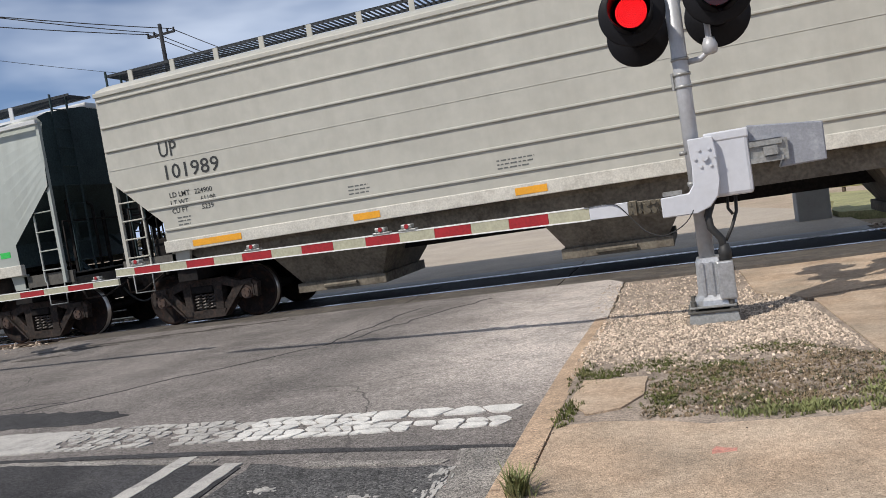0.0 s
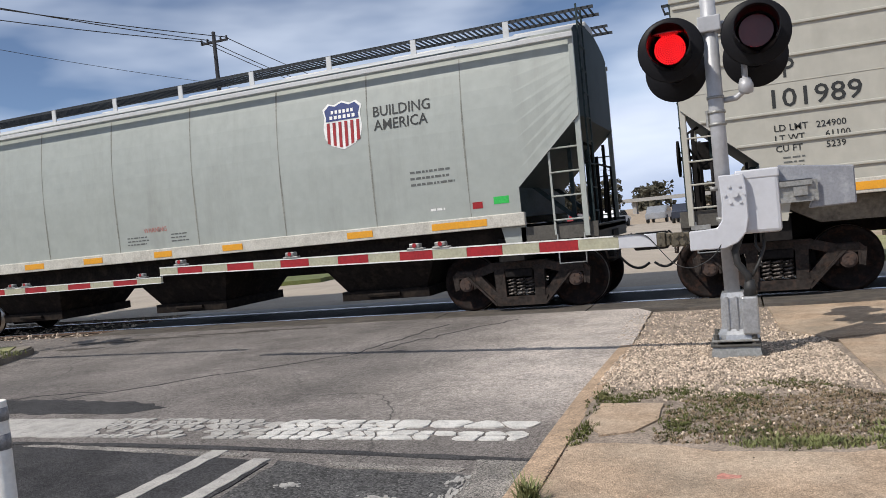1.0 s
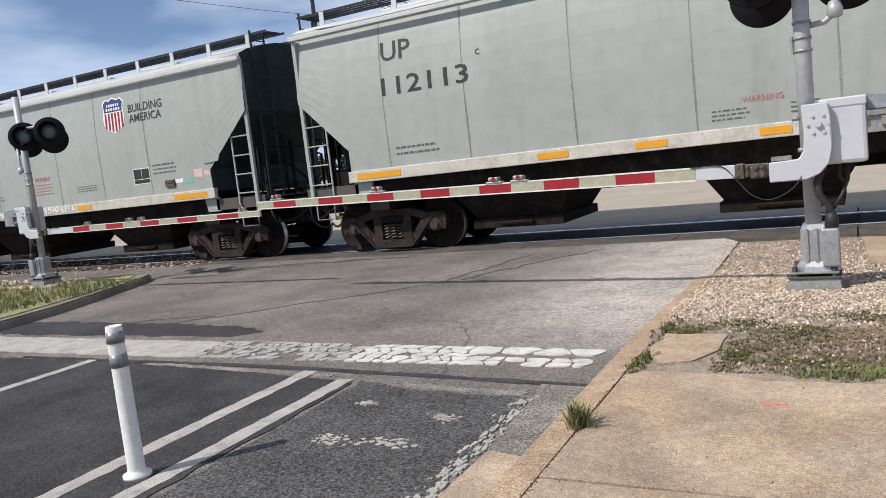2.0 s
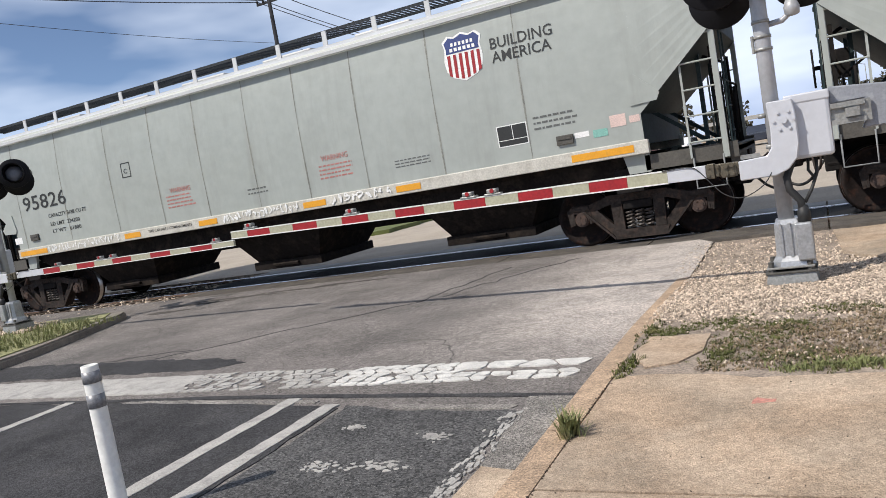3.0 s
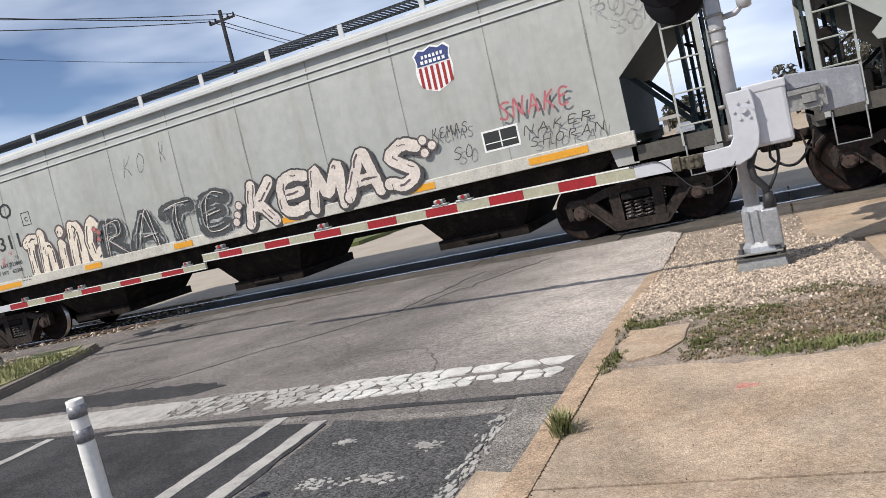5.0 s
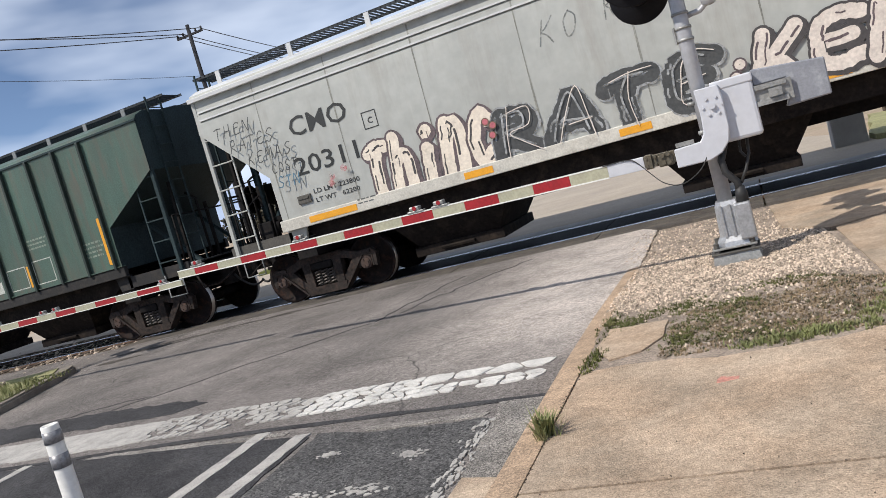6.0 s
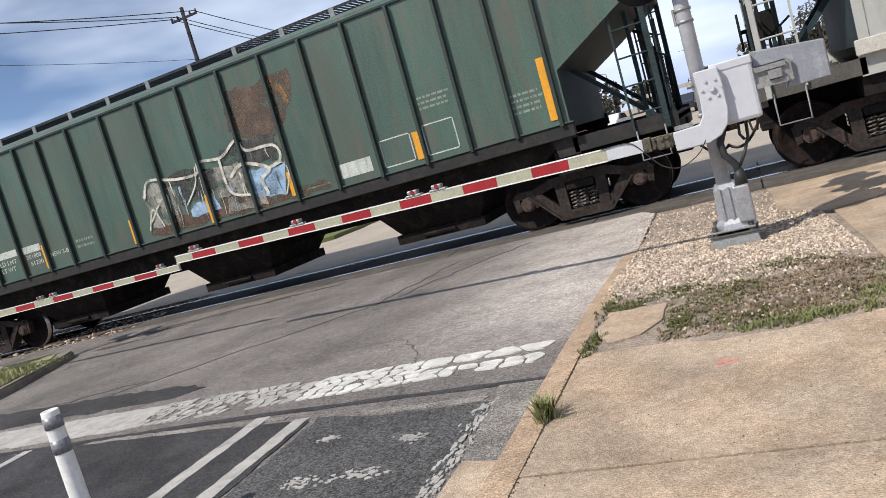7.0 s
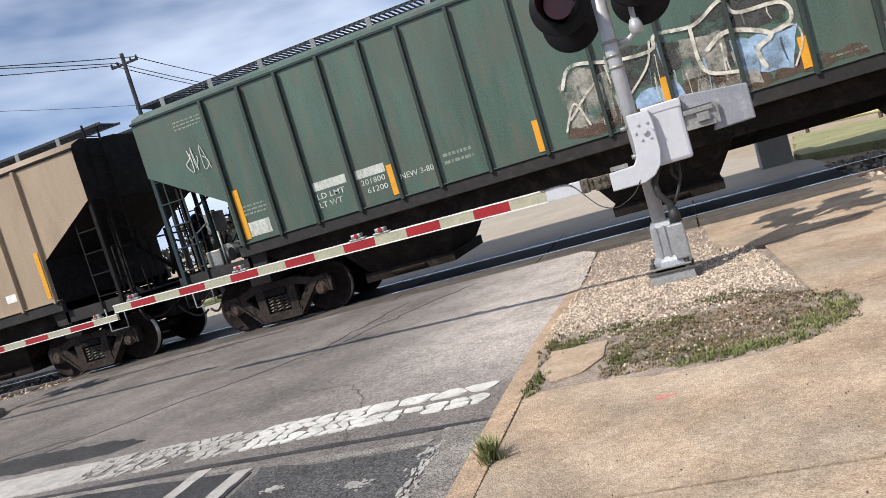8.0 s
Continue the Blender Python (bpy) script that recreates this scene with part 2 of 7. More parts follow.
M = dict(
    asphalt=grained(grained(cracked(speckled(bleached(stained(mat("old_asphalt", (0.19, 0.172, 0.16), 0.9, 0, 0.45, 160, 0.9, 0.8, (0.26, 0.234, 0.214), 0.6), 0.5, (0.105, 0.098, 0.093), 0.55), (0.50, 0.445, 0.40), -4.0, -1.7, 4.4, 6.8), 64, 0.6, (0.06, 0.055, 0.052), 0.33), 0.35, 0.014, (0.03, 0.03, 0.03)), 120, 0.55, 1.5), 38, 0.82, 1.2),
    pale=grained(speckled(mat("bleached_asphalt", (0.225, 0.207, 0.185), 0.9, 0, 0.6, 140, 3.0, 0.7, (0.18, 0.17, 0.16), 0.7), 55, 0.85, (0.07, 0.07, 0.065), 0.36), 130, 0.35, 1.7),
    coarse=grained(speckled(mat("coarse_asphalt", (0.060, 0.058, 0.057), 0.88, 0, 0.6, 110, 1.4, 0.8, (0.10, 0.097, 0.092), 0.6), 48, 0.75, (0.21, 0.20, 0.185), 0.30), 80, 0.25, 2.0),
    patch=grained(speckled(mat("dark_asphalt", (0.052, 0.051, 0.053), 0.88, 0, 0.55, 120, 1.4, 0.7, (0.085, 0.083, 0.08), 0.6), 55, 0.22, (0.13, 0.125, 0.12), 0.28), 95, 0.62, 1.4),
    concrete=grained(grained(cracked(speckled(stained(stained(mat("tan_concrete", (0.425, 0.315, 0.222), 0.87, 0, 0.42, 130, 1.5, 0.7, (0.27, 0.20, 0.14), 0.8), 0.9, (0.265, 0.225, 0.175), 0.8), 1.15, (0.53, 0.42, 0.315), 0.85), 62, 0.85, (0.13, 0.10, 0.072), 0.24), 0.3, 0.004, (0.14, 0.11, 0.08)), 150, 0.8, 1.2), 45, 0.88, 1.12),
    curb=grained(speckled(mat("curb_concrete", (0.40, 0.285, 0.19), 0.87, 0, 0.35, 80, 3.0, 0.5, (0.2, 0.145, 0.1), 0.7), 50, 0.5, (0.12, 0.1, 0.08)), 130, 0.65, 1.38),
    islekerb=mat("weathered_kerb", (0.22, 0.19, 0.16), 0.9, 0, 0.35, 60, 2.0, 0.4, (0.10, 0.085, 0.07), 0.7),
    grey_concrete=mat("grey_concrete", (0.36, 0.35, 0.33), 0.85, 0, 0.2, 80, 1.5, 0.3, (0.2, 0.2, 0.19), 0.5),
    paint=speckled(mat("road_paint", (0.60, 0.58, 0.54), 0.75, 0, 0.25, 90, 4, 0.4, (0.26, 0.255, 0.25), 0.85), 45, 0.6, (0.14, 0.14, 0.135), 0.2),
    paintworn=speckled(mat("worn_road_paint", (0.40, 0.38, 0.35), 0.8, 0, 0.3, 90, 3, 0.4, (0.2, 0.19, 0.185), 0.9), 45, 0.7, (0.12, 0.12, 0.115), 0.3),
    gravel=speckled(mat("gravel_bed", (0.30, 0.245, 0.198), 0.95, 0, 0.55, 60, 3, 1.0, (0.12, 0.10, 0.078), 0.75), 50, 0.7, (0.42, 0.35, 0.275), 0.30),
    stone=pebbly(mat("limestone_gravel", (0.60, 0.49, 0.385), 0.9, 0, 0.3, 40, 5, 0.3), 0.3, 1.2),
    ballast=mat("track_ballast", (0.2, 0.17, 0.14), 0.95, 0, 0.6, 30, 2, 1.0, (0.36, 0.29, 0.22), 0.6),
    dirt=mat("dry_ground", (0.36, 0.28, 0.2), 0.95, 0, 0.3, 20, 0.4, 0.5, (0.16, 0.15, 0.07), 0.7),
    drygrass=mat("pale_dry_grass", (0.25, 0.245, 0.115), 0.95, 0, 0.4, 20, 1.2, 0.5, (0.33, 0.29, 0.17), 0.6),
    grass=mat("grass_sheet", (0.11, 0.13, 0.04), 0.95, 0, 0.5, 60, 1.5, 0.6, (0.22, 0.18, 0.09), 0.6),
    blade=mat("grass_blade", (0.095, 0.105, 0.034), 0.75, 0, 0.5, 30, 5, 0.0, (0.17, 0.135, 0.075), 0.85),
    spill=mat("tar_spill", (0.055, 0.047, 0.04), 0.9, 0, 0.4, 60, 3, 0.4, (0.13, 0.11, 0.095), 0.7),
    rail=mat("worn_rail", (0.16, 0.10, 0.07), 0.6, 0.5, 0.3, 60, 4, 0.2),
    railtop=mat("polished_rail", (0.55, 0.55, 0.56), 0.25, 1.0, 0.1, 60, 4, 0.05),
    # wheel, truck and underframe bases lowered to carry the shade under the cars
    wheel=mat("wheel_steel", (0.018, 0.014, 0.013), 0.7, 0.2, 0.35, 30, 4, 0.2, (0.10, 0.045, 0.028), 0.5),
    tread=mat("wheel_tread", (0.5, 0.48, 0.46), 0.3, 1.0, 0.15, 40, 4, 0.05),
    truck=mat("cast_steel", (0.036, 0.030, 0.027), 0.75, 0.1, 0.5, 25, 4, 0.3, (0.125, 0.075, 0.055), 0.6),
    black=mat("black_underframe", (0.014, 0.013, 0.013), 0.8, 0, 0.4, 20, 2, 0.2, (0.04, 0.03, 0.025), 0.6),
    beige=mat("beige_car_paint", (0.405, 0.395, 0.345), 0.48, 0, 0.08, 6, 1.2, 0.0, (0.33, 0.315, 0.27), 0.4, 0.18),
    grey=mat("grey_car_paint", (0.35, 0.375, 0.348), 0.40, 0, 0.08, 6, 0.9, 0.0, (0.25, 0.26, 0.235), 0.5, 0.14),
    grey_b=mat("weathered_car_paint", (0.39, 0.40, 0.372), 0.43, 0, 0.1, 6, 1.0, 0.0, (0.26, 0.235, 0.2), 0.55, 0.14),
    roof=mat("pale_car_roof", (0.52, 0.53, 0.53), 0.5, 0, 0.1, 40, 1, 0.05, (0.38, 0.38, 0.36), 0.4),
    # dark end paint, deepened for the shade on the car ends
    enddark=mat("shaded_dark_end_paint", (0.03, 0.046, 0.049), 0.6, 0, 0.35, 30, 1.5, 0.1),
    green=stained(mat("green_car_paint", (0.064, 0.110, 0.085), 0.42, 0, 0.35, 40, 2.2, 0.06, (0.125, 0.1, 0.075), 0.9, 0.16), 0.55, (0.085, 0.088, 0.068), 0.6),
    tan=mat("tan_car_paint", (0.34, 0.26, 0.18), 0.6, 0, 0.2, 40, 0.9, 0.06, (0.2, 0.14, 0.1), 0.5, 0.3),
    sill=mat("sill_white", (0.52, 0.50, 0.44), 0.55, 0, 0.2, 40, 3, 0.05, (0.28, 0.245, 0.2), 0.6),
    orange=mat("orange_reflector", (0.72, 0.33, 0.02), 0.4, 0, 0.1, 40, 6, 0.05, (0.5, 0.25, 0.05), 0.4),
    ink=mat("black_lettering", (0.02, 0.022, 0.022), 0.6, 0, 0.2, 40, 5, 0.0),
    softink=mat("faded_black_print", (0.11, 0.115, 0.11), 0.6, 0, 0.2, 40, 5, 0.0),
    redink=mat("red_lettering", (0.43, 0.17, 0.145), 0.6, 0, 0.2, 40, 5, 0.0),
    blue=mat("blue_lettering", (0.02, 0.04, 0.16), 0.6, 0, 0.2, 40, 5, 0.0),
    white=mat("white_lettering", (0.78, 0.78, 0.76), 0.6, 0, 0.12, 40, 5, 0.0, (0.5, 0.48, 0.44), 0.4),
    redpaint=mat("red_stripe", (0.30, 0.012, 0.016), 0.45, 0, 0.2, 40, 5, 0.0),
    cream=mat("cream_stripe", (0.38, 0.37, 0.265), 0.5, 0, 0.15, 40, 5, 0.0, (0.27, 0.255, 0.18), 0.5),
    silver=mat("aluminium_paint", (0.55, 0.56, 0.59), 0.45, 0.15, 0.05, 20, 3, 0.02, (0.44, 0.44, 0.46), 0.35),
    castalu=mat("cast_aluminium", (0.43, 0.435, 0.44), 0.38, 0.6, 0.2, 50, 7, 0.12, (0.27, 0.265, 0.25), 0.6),
    fardirt=mat("far_paving", (0.37, 0.315, 0.25), 0.9, 0, 0.2, 20, 0.5, 0.3, (0.27, 0.24, 0.21), 0.6),
    castgrey=mat("galvanised_casting", (0.30, 0.30, 0.285), 0.5, 0.5, 0.25, 50, 8, 0.2, (0.17, 0.16, 0.145), 0.6),
    signal=mat("signal_black", (0.011, 0.011, 0.013), 0.45, 0, 0.15, 40, 6, 0.03),
    lamp_off=mat("red_glass", (0.11, 0.006, 0.008), 0.2, 0, 0.2, 120, 6, 0.1),
    lamp_on=glow("lit_red_lamp", (1.0, 0.015, 0.02), 1.6),
    rubber=mat("black_rubber", (0.02, 0.02, 0.02), 0.6, 0, 0.2, 40, 6, 0.05),
    postwhite=mat("white_plastic", (0.75, 0.74, 0.70), 0.5, 0, 0.08, 40, 5, 0.05, (0.5, 0.48, 0.44), 0.35),
    bladelight=mat("fresh_blade", (0.17, 0.185, 0.065), 0.7, 0, 0.4, 30, 5, 0.0, (0.26, 0.21, 0.11), 0.8),
    brass=mat("dull_brass", (0.13, 0.112, 0.08), 0.5, 0.5, 0.35, 50, 10, 0.1, (0.06, 0.05, 0.04), 0.7),
    poledark=mat("tarred_pole_wood", (0.035, 0.036, 0.04), 0.9, 0, 0.3, 40, 3, 0.3),
    edging=mat("white_edge_tape", (0.70, 0.70, 0.66), 0.5, 0, 0.1, 40, 5, 0.0),
    tape=mat("reflective_tape", (0.24, 0.24, 0.25), 0.4, 0.2, 0.3, 80, 10, 0.05),
    wood=mat("pole_wood", (0.09, 0.07, 0.055), 0.9, 0, 0.3, 40, 3, 0.3),
    straw=mat("dry_straw", (0.24, 0.175, 0.105), 0.85, 0, 0.5, 40, 6, 0.0, (0.09, 0.065, 0.045), 0.8),
    weed=mat("dull_weed", (0.062, 0.066, 0.03), 0.8, 0, 0.5, 30, 5, 0.0, (0.16, 0.12, 0.075), 0.9),
    clod=mat("dark_clod", (0.16, 0.125, 0.095), 0.95, 0, 0.5, 40, 6, 0.3, (0.2, 0.155, 0.115), 0.8),
    leaf=mat("far_foliage", (0.085, 0.08, 0.06), 0.9, 0, 0.4, 3, 0.6, 0.3),
    glass=mat("dark_glass", (0.03, 0.035, 0.04), 0.08, 0, 0.1, 40, 5, 0.0),
    gf_white=mat("spray_cream", (0.72, 0.64, 0.53), 0.6, 0, 0.15, 25, 4, 0.0, (0.52, 0.42, 0.36), 0.45),
    gf_pale=mat("spray_pale", (0.64, 0.575, 0.51), 0.6, 0, 0.2, 25, 4, 0.0, (0.48, 0.39, 0.36), 0.6),
    gf_mauve=mat("spray_mauve_black", (0.10, 0.075, 0.08), 0.65, 0, 0.4, 25, 4, 0.0, (0.25, 0.2, 0.2), 0.4),
    gf_dark=mat("spray_dark", (0.055, 0.05, 0.05), 0.6, 0, 0.3, 25, 4, 0.0),
    gf_grey=mat("spray_grey", (0.055, 0.058, 0.058), 0.6, 0, 0.3, 25, 4, 0.0),
    gf_brown=mat("spray_brown", (0.15, 0.09, 0.06), 0.7, 0, 0.3, 25, 3, 0.0),
    gf_pink=mat("spray_pink", (0.42, 0.12, 0.14), 0.6, 0, 0.25, 25, 4, 0.0),
)


def sprayed(m, scale, low, high):
    """Thin or worn spray paint that lets the surface below show through in places."""
    n, l = m.node_tree.nodes, m.node_tree.links
    tc, a = n.new("ShaderNodeTexCoord"), n.new("ShaderNodeTexNoise")
    a.inputs["Scale"].default_value, a.inputs["Detail"].default_value, a.inputs["Roughness"].default_value = scale, 6, 0.65
    l.new(tc.outputs["Object"], a.inputs["Vector"])
    r = n.new("ShaderNodeMapRange")
    r.inputs["From Min"].default_value, r.inputs["From Max"].default_value = low, high
    l.new(a.outputs["Fac"], r.inputs["Value"])
    l.new(r.outputs["Result"], n["Principled BSDF"].inputs["Alpha"])
    return m


M["gf_mist"] = sprayed(mat("thin_grey_spray", (0.16, 0.17, 0.165), 0.6, 0, 0.3, 25, 4, 0.0), 9, 0.35, 0.65)
M["gf_blush"] = sprayed(mat("thin_pink_spray", (0.50, 0.22, 0.22), 0.6, 0, 0.3, 25, 4, 0.0), 9, 0.38, 0.7)
M["gf_mid"] = sprayed(mat("thin_pale_spray", (0.34, 0.35, 0.35), 0.6, 0, 0.3, 25, 4, 0.0), 7, 0.3, 0.6)
M["gf_bluedark"] = mat("spray_dull_blue", (0.08, 0.16, 0.22), 0.6, 0, 0.3, 25, 4, 0.0)


def dull(*keys):
    """Grimy surfaces hardly shine."""
    for key in keys:
        M[key].node_tree.nodes["Principled BSDF"].inputs["Specular IOR Level"].default_value = 0.12


dull("truck", "wheel", "black", "patch", "asphalt", "concrete", "gravel", "stone", "enddark", "leaf", "wood", "ballast", "blade", "signal", "poledark")
M["mast"] = mat("mast_paint", (0.40, 0.405, 0.42), 0.45, 0.2, 0.12, 20, 3, 0.03, (0.27, 0.27, 0.28), 0.5, 0.4)
M["dome"] = mat("domed_lamp_back", (0.16, 0.175, 0.21), 0.3, 0.2, 0.1, 30, 5, 0.0)
M["darkplate"] = mat("dark_base_plate", (0.10, 0.095, 0.085), 0.6, 0.4, 0.3, 50, 8, 0.2, (0.05, 0.045, 0.04), 0.6)
M["weight"] = mat("counterweight_paint", (0.25, 0.26, 0.285), 0.45, 0.15, 0.15, 50, 4, 0.05, (0.42, 0.43, 0.45), 0.7)


# ---- mesh helpers ----
def part(name, bm, material, parent=None, label="", smooth=False):
    """Links a bmesh (or a ready mesh) as one mesh object, under parent if there is one."""
    if isinstance(bm, bpy.types.Mesh):
        me = bm
    else:
        me = bpy.data.meshes.new(name)
        bm.normal_update()
        bm.to_mesh(me)
        bm.free()
    if not me.materials:
        for m in (material if isinstance(material, (list, tuple)) else [material]):
            me.materials.append(m)
    if smooth:
        me.polygons.foreach_set("use_smooth", [True] * len(me.polygons))
    ob = new(name, me)
    if parent:
        ob.parent = parent
    if label:
        tagged(ob, label)
    return ob


def box(bm, x0, x1, y0, y1, z0, z1, mi=0, bevel=0.0):
    vs = [bm.verts.new((x, y, z)) for z in (z0, z1) for x, y in ((x0, y0), (x1, y0), (x1, y1), (x0, y1))]
    fs = [bm.faces.new([vs[i] for i in f]) for f in ((3, 2, 1, 0), (4, 5, 6, 7), (0, 1, 5, 4), (1, 2, 6, 5), (2, 3, 7, 6), (3, 0, 4, 7))]
    for f in fs:
        f.material_index = mi
    if bevel:
        es = list({e for f in fs for e in f.edges})
        bmesh.ops.bevel(bm, geom=es, offset=bevel, segments=2, affect="EDGES", profile=0.5)
    return bm


def rod(bm, a, b, r, n=8, r2=None, mi=0, caps=True):
    a, b = Vector(a), Vector(b)
    d = (b - a).normalized()
    u = d.orthogonal().normalized()
    v = d.cross(u)
    r2 = r if r2 is None else r2
    ring = [[bm.verts.new(p + q * (math.cos(t) * u + math.sin(t) * v)) for t in (2 * math.pi * k / n for k in range(n))]
            for p, q in ((a, r), (b, r2))]
    for k in range(n):
        f = bm.faces.new((ring[0][k], ring[0][(k + 1) % n], ring[1][(k + 1) % n], ring[1][k]))
        f.smooth, f.material_index = n > 7, mi
    if caps:
        bm.faces.new(ring[0][::-1]).material_index = mi
        bm.faces.new(ring[1]).material_index = mi
    return bm


def tube(bm, pts, r, n=8, mi=0):
    """One round bar swept along pts."""
    pts = [Vector(p) for p in pts]
    rings, u = [], None
    for k, p in enumerate(pts):
        d = (pts[min(k + 1, len(pts) - 1)] - pts[max(k - 1, 0)]).normalized()
        u = d.orthogonal().normalized() if u is None else (u - d * u.dot(d)).normalized()
        w = d.cross(u)
        rings.append([bm.verts.new(p + r * (math.cos(t) * u + math.sin(t) * w)) for t in (2 * math.pi * q / n for q in range(n))])
    for a, b in zip(rings, rings[1:]):
        for k in range(n):
            f = bm.faces.new((a[k], a[(k + 1) % n], b[(k + 1) % n], b[k]))
            f.smooth, f.material_index = True, mi
    bm.faces.new(rings[0][::-1]).material_index = mi
    bm.faces.new(rings[-1]).material_index = mi
    return bm


def lathe(bm, prof, n=32, axis="y", mi=0, centre=(0, 0, 0)):
    """Turns a profile of (along, radius) round an axis."""
    cx, cy, cz = centre
    rings = []
    for s, r in prof:
        ring = []
        for k in range(n):
            c, d = r * math.cos(2 * math.pi * k / n), r * math.sin(2 * math.pi * k / n)
            p = {"y": (c, s, d), "x": (s, c, d), "z": (c, d, s)}[axis]
            ring.append(bm.verts.new((p[0] + cx, p[1] + cy, p[2] + cz)))
        rings.append(ring)
    for a, b in zip(rings, rings[1:]):
        for k in range(n):
            f = bm.faces.new((a[k], a[(k + 1) % n], b[(k + 1) % n], b[k]))
            f.smooth, f.material_index = True, mi
    for ring in (rings[0], rings[-1]):
        try:
            bm.faces.new(ring).material_index = mi
        except ValueError:
            pass
    bmesh.ops.recalc_face_normals(bm, faces=bm.faces)
    return bm


def slab(bm, outline, lo, hi, plane="xz", mi=0):
    """An outline, extruded from lo to hi: in xz along y, or in xy along z."""
    put = (lambda p, s: (p[0], s, p[1])) if plane == "xz" else (lambda p, s: (p[0], p[1], s))
    a = [bm.verts.new(put(p, lo)) for p in outline]
    b = [bm.verts.new(put(p, hi)) for p in outline]
    made = [bm.faces.new(a), bm.faces.new(b[::-1])]
    for k in range(len(a)):
        made.append(bm.faces.new((a[k], b[k], b[(k + 1) % len(a)], a[(k + 1) % len(a)])))
    for f in made:
        f.material_index = mi
    bmesh.ops.recalc_face_normals(bm, faces=made)
    return bm


def empty(name, label, category, group="", m=None):
    ob = new(name)
    ob.empty_display_size = 0.3
    if m is not None:
        ob.matrix_basis = m
    return tagged(ob, label, category, group)


def B():
    return bmesh.new()


def road(u, v):
    """Along the road: u across it, v towards the track; the road leans a little against the track."""
    return (u - 0.0226 * (v - 5.5), v)


# ---- ground, road and pavement ----
def patch(name, outline, z0, z1, material, label, category="", kind="structure"):
    ob = part(name, slab(B(), outline, z0, z1, "xy"), material)
    return tagged(ob, label, category, kind=kind)


def lie(y):
    """The height of the verge, which runs down from the footway towards the track."""
    return max(0.0, min(0.12, 0.12 - 0.12 * (y - 5.4) / 3.2))


def settle(bm, dz=0.0):
    """Lets the upper side of a slab follow the verge."""
    for v in bm.verts:
        if v.co.z > 0:
            v.co.z = lie(v.co.y) + dz
    return bm


def jag(outline, step=0.12, amount=0.03, seed=1):
    """An outline with its edges broken up a little."""
    rnd = random.Random(seed)
    out = []
    for (x0, y0), (x1, y1) in zip(outline, outline[1:] + outline[:1]):
        n = max(1, int(math.hypot(x1 - x0, y1 - y0) / step))
        for k in range(n):
            t = k / n
            out.append((x0 + (x1 - x0) * t + rnd.uniform(-amount, amount), y0 + (y1 - y0) * t + rnd.uniform(-amount, amount)))
    return out


bm = B()
R = 2500
g = [bm.verts.new(p) for p in ((-R, -R, -0.06), (R, -R, -0.06), (R, R, -0.06), (-R, R, -0.06))]
bm.faces.new(g)
tagged(part("ground", bm, M["dirt"]), "dry tan earth with sparse grass round the crossing", "ground", kind="structure")

patch("road", [road(-26, -40), road(-1.2, -40), road(-1.2, 10.9), (-1.55, 11.3), (-26, 11.3)], -0.3, 0.0, M["asphalt"],
      "worn grey cracked asphalt road leading up to the track", "road")
patch("road_far", [(-26, 14.4), (2.4, 14.4), (2.4, 19), (0.9, 24), (-4, 70), (-34, 70)], -0.3, -0.004, M["fardirt"],
      "pale concrete road running on beyond the track", "road")
patch("pavement_gutter", jag([road(-1.62, 3.42), road(-1.30, 3.36), road(-1.33, 4.5), road(-1.72, 4.5)], 0.2, 0.02, 4), -0.05, 0.006,
      M["pale"], "bleached gutter strip along the kerb", "gutter")
patch("pavement_patch_right", jag([road(-3.0, -30), road(-1.66, -30), road(-1.68, 4.22), road(-2.6, 4.28), road(-3.06, 4.4)], 0.12, 0.02, 5), -0.05, 0.006,
      M["coarse"], "newer dark asphalt patch with a broken edge", "road patch")
patch("pavement_patch_left", jag([road(-9.6, -30), road(-3.08, -30), road(-3.1, 4.36), road(-3.85, 4.47), road(-5.0, 4.62), road(-9.6, 4.65)], 0.15, 0.02, 6), -0.05, 0.006,
      M["patch"], "newer dark asphalt in the far lane", "road patch")
patch("pavement_patch_upper", jag([(-10.3, 5.6), (-5.5, 5.6), (-5.2, 5.8), (-5.8, 6.05), (-7.6, 6.2), (-10.3, 6.3)], 0.15, 0.05, 7), -0.05, 0.004,
      M["patch"], "dark tar patch in front of the stop line", "road patch")
patch("pavement_gutter_slab", jag([road(-1.60, -30), road(-1.30, -30), road(-1.30, 3.34), road(-1.62, 3.40)], 0.4, 0.008, 13), -0.05, 0.007,
      M["concrete"], "smooth tan concrete gutter slab", "gutter")
patch("pavement_edge", jag([road(-2.62, 4.30), road(-1.76, 4.27), road(-1.74, 4.33), road(-2.3, 4.37), road(-2.7, 4.40)], 0.1, 0.012, 14), -0.05, 0.0075,
      M["pale"], "pale crumbling edge of the asphalt patch", "road patch")
patch("pavement_edge", jag([road(-5.6, 4.60), road(-3.85, 4.47), road(-3.4, 4.46), road(-3.4, 4.53), road(-5.5, 4.66)], 0.1, 0.012, 15), -0.05, 0.0075,
      M["pale"], "pale crumbling edge of the asphalt patch", "road patch")
patch("chalk_mark", jag([(-0.31, 3.93), (-0.2, 3.95), (-0.19, 4.0), (-0.3, 4.01)], 0.03, 0.012, 16), 0.1, 0.1215, mat("red_chalk", (0.50, 0.22, 0.17), 0.9, 0, 0.3, 80, 20, 0.2, (0.37, 0.30, 0.228), 0.9), "faint red survey mark on the concrete", "paint mark")
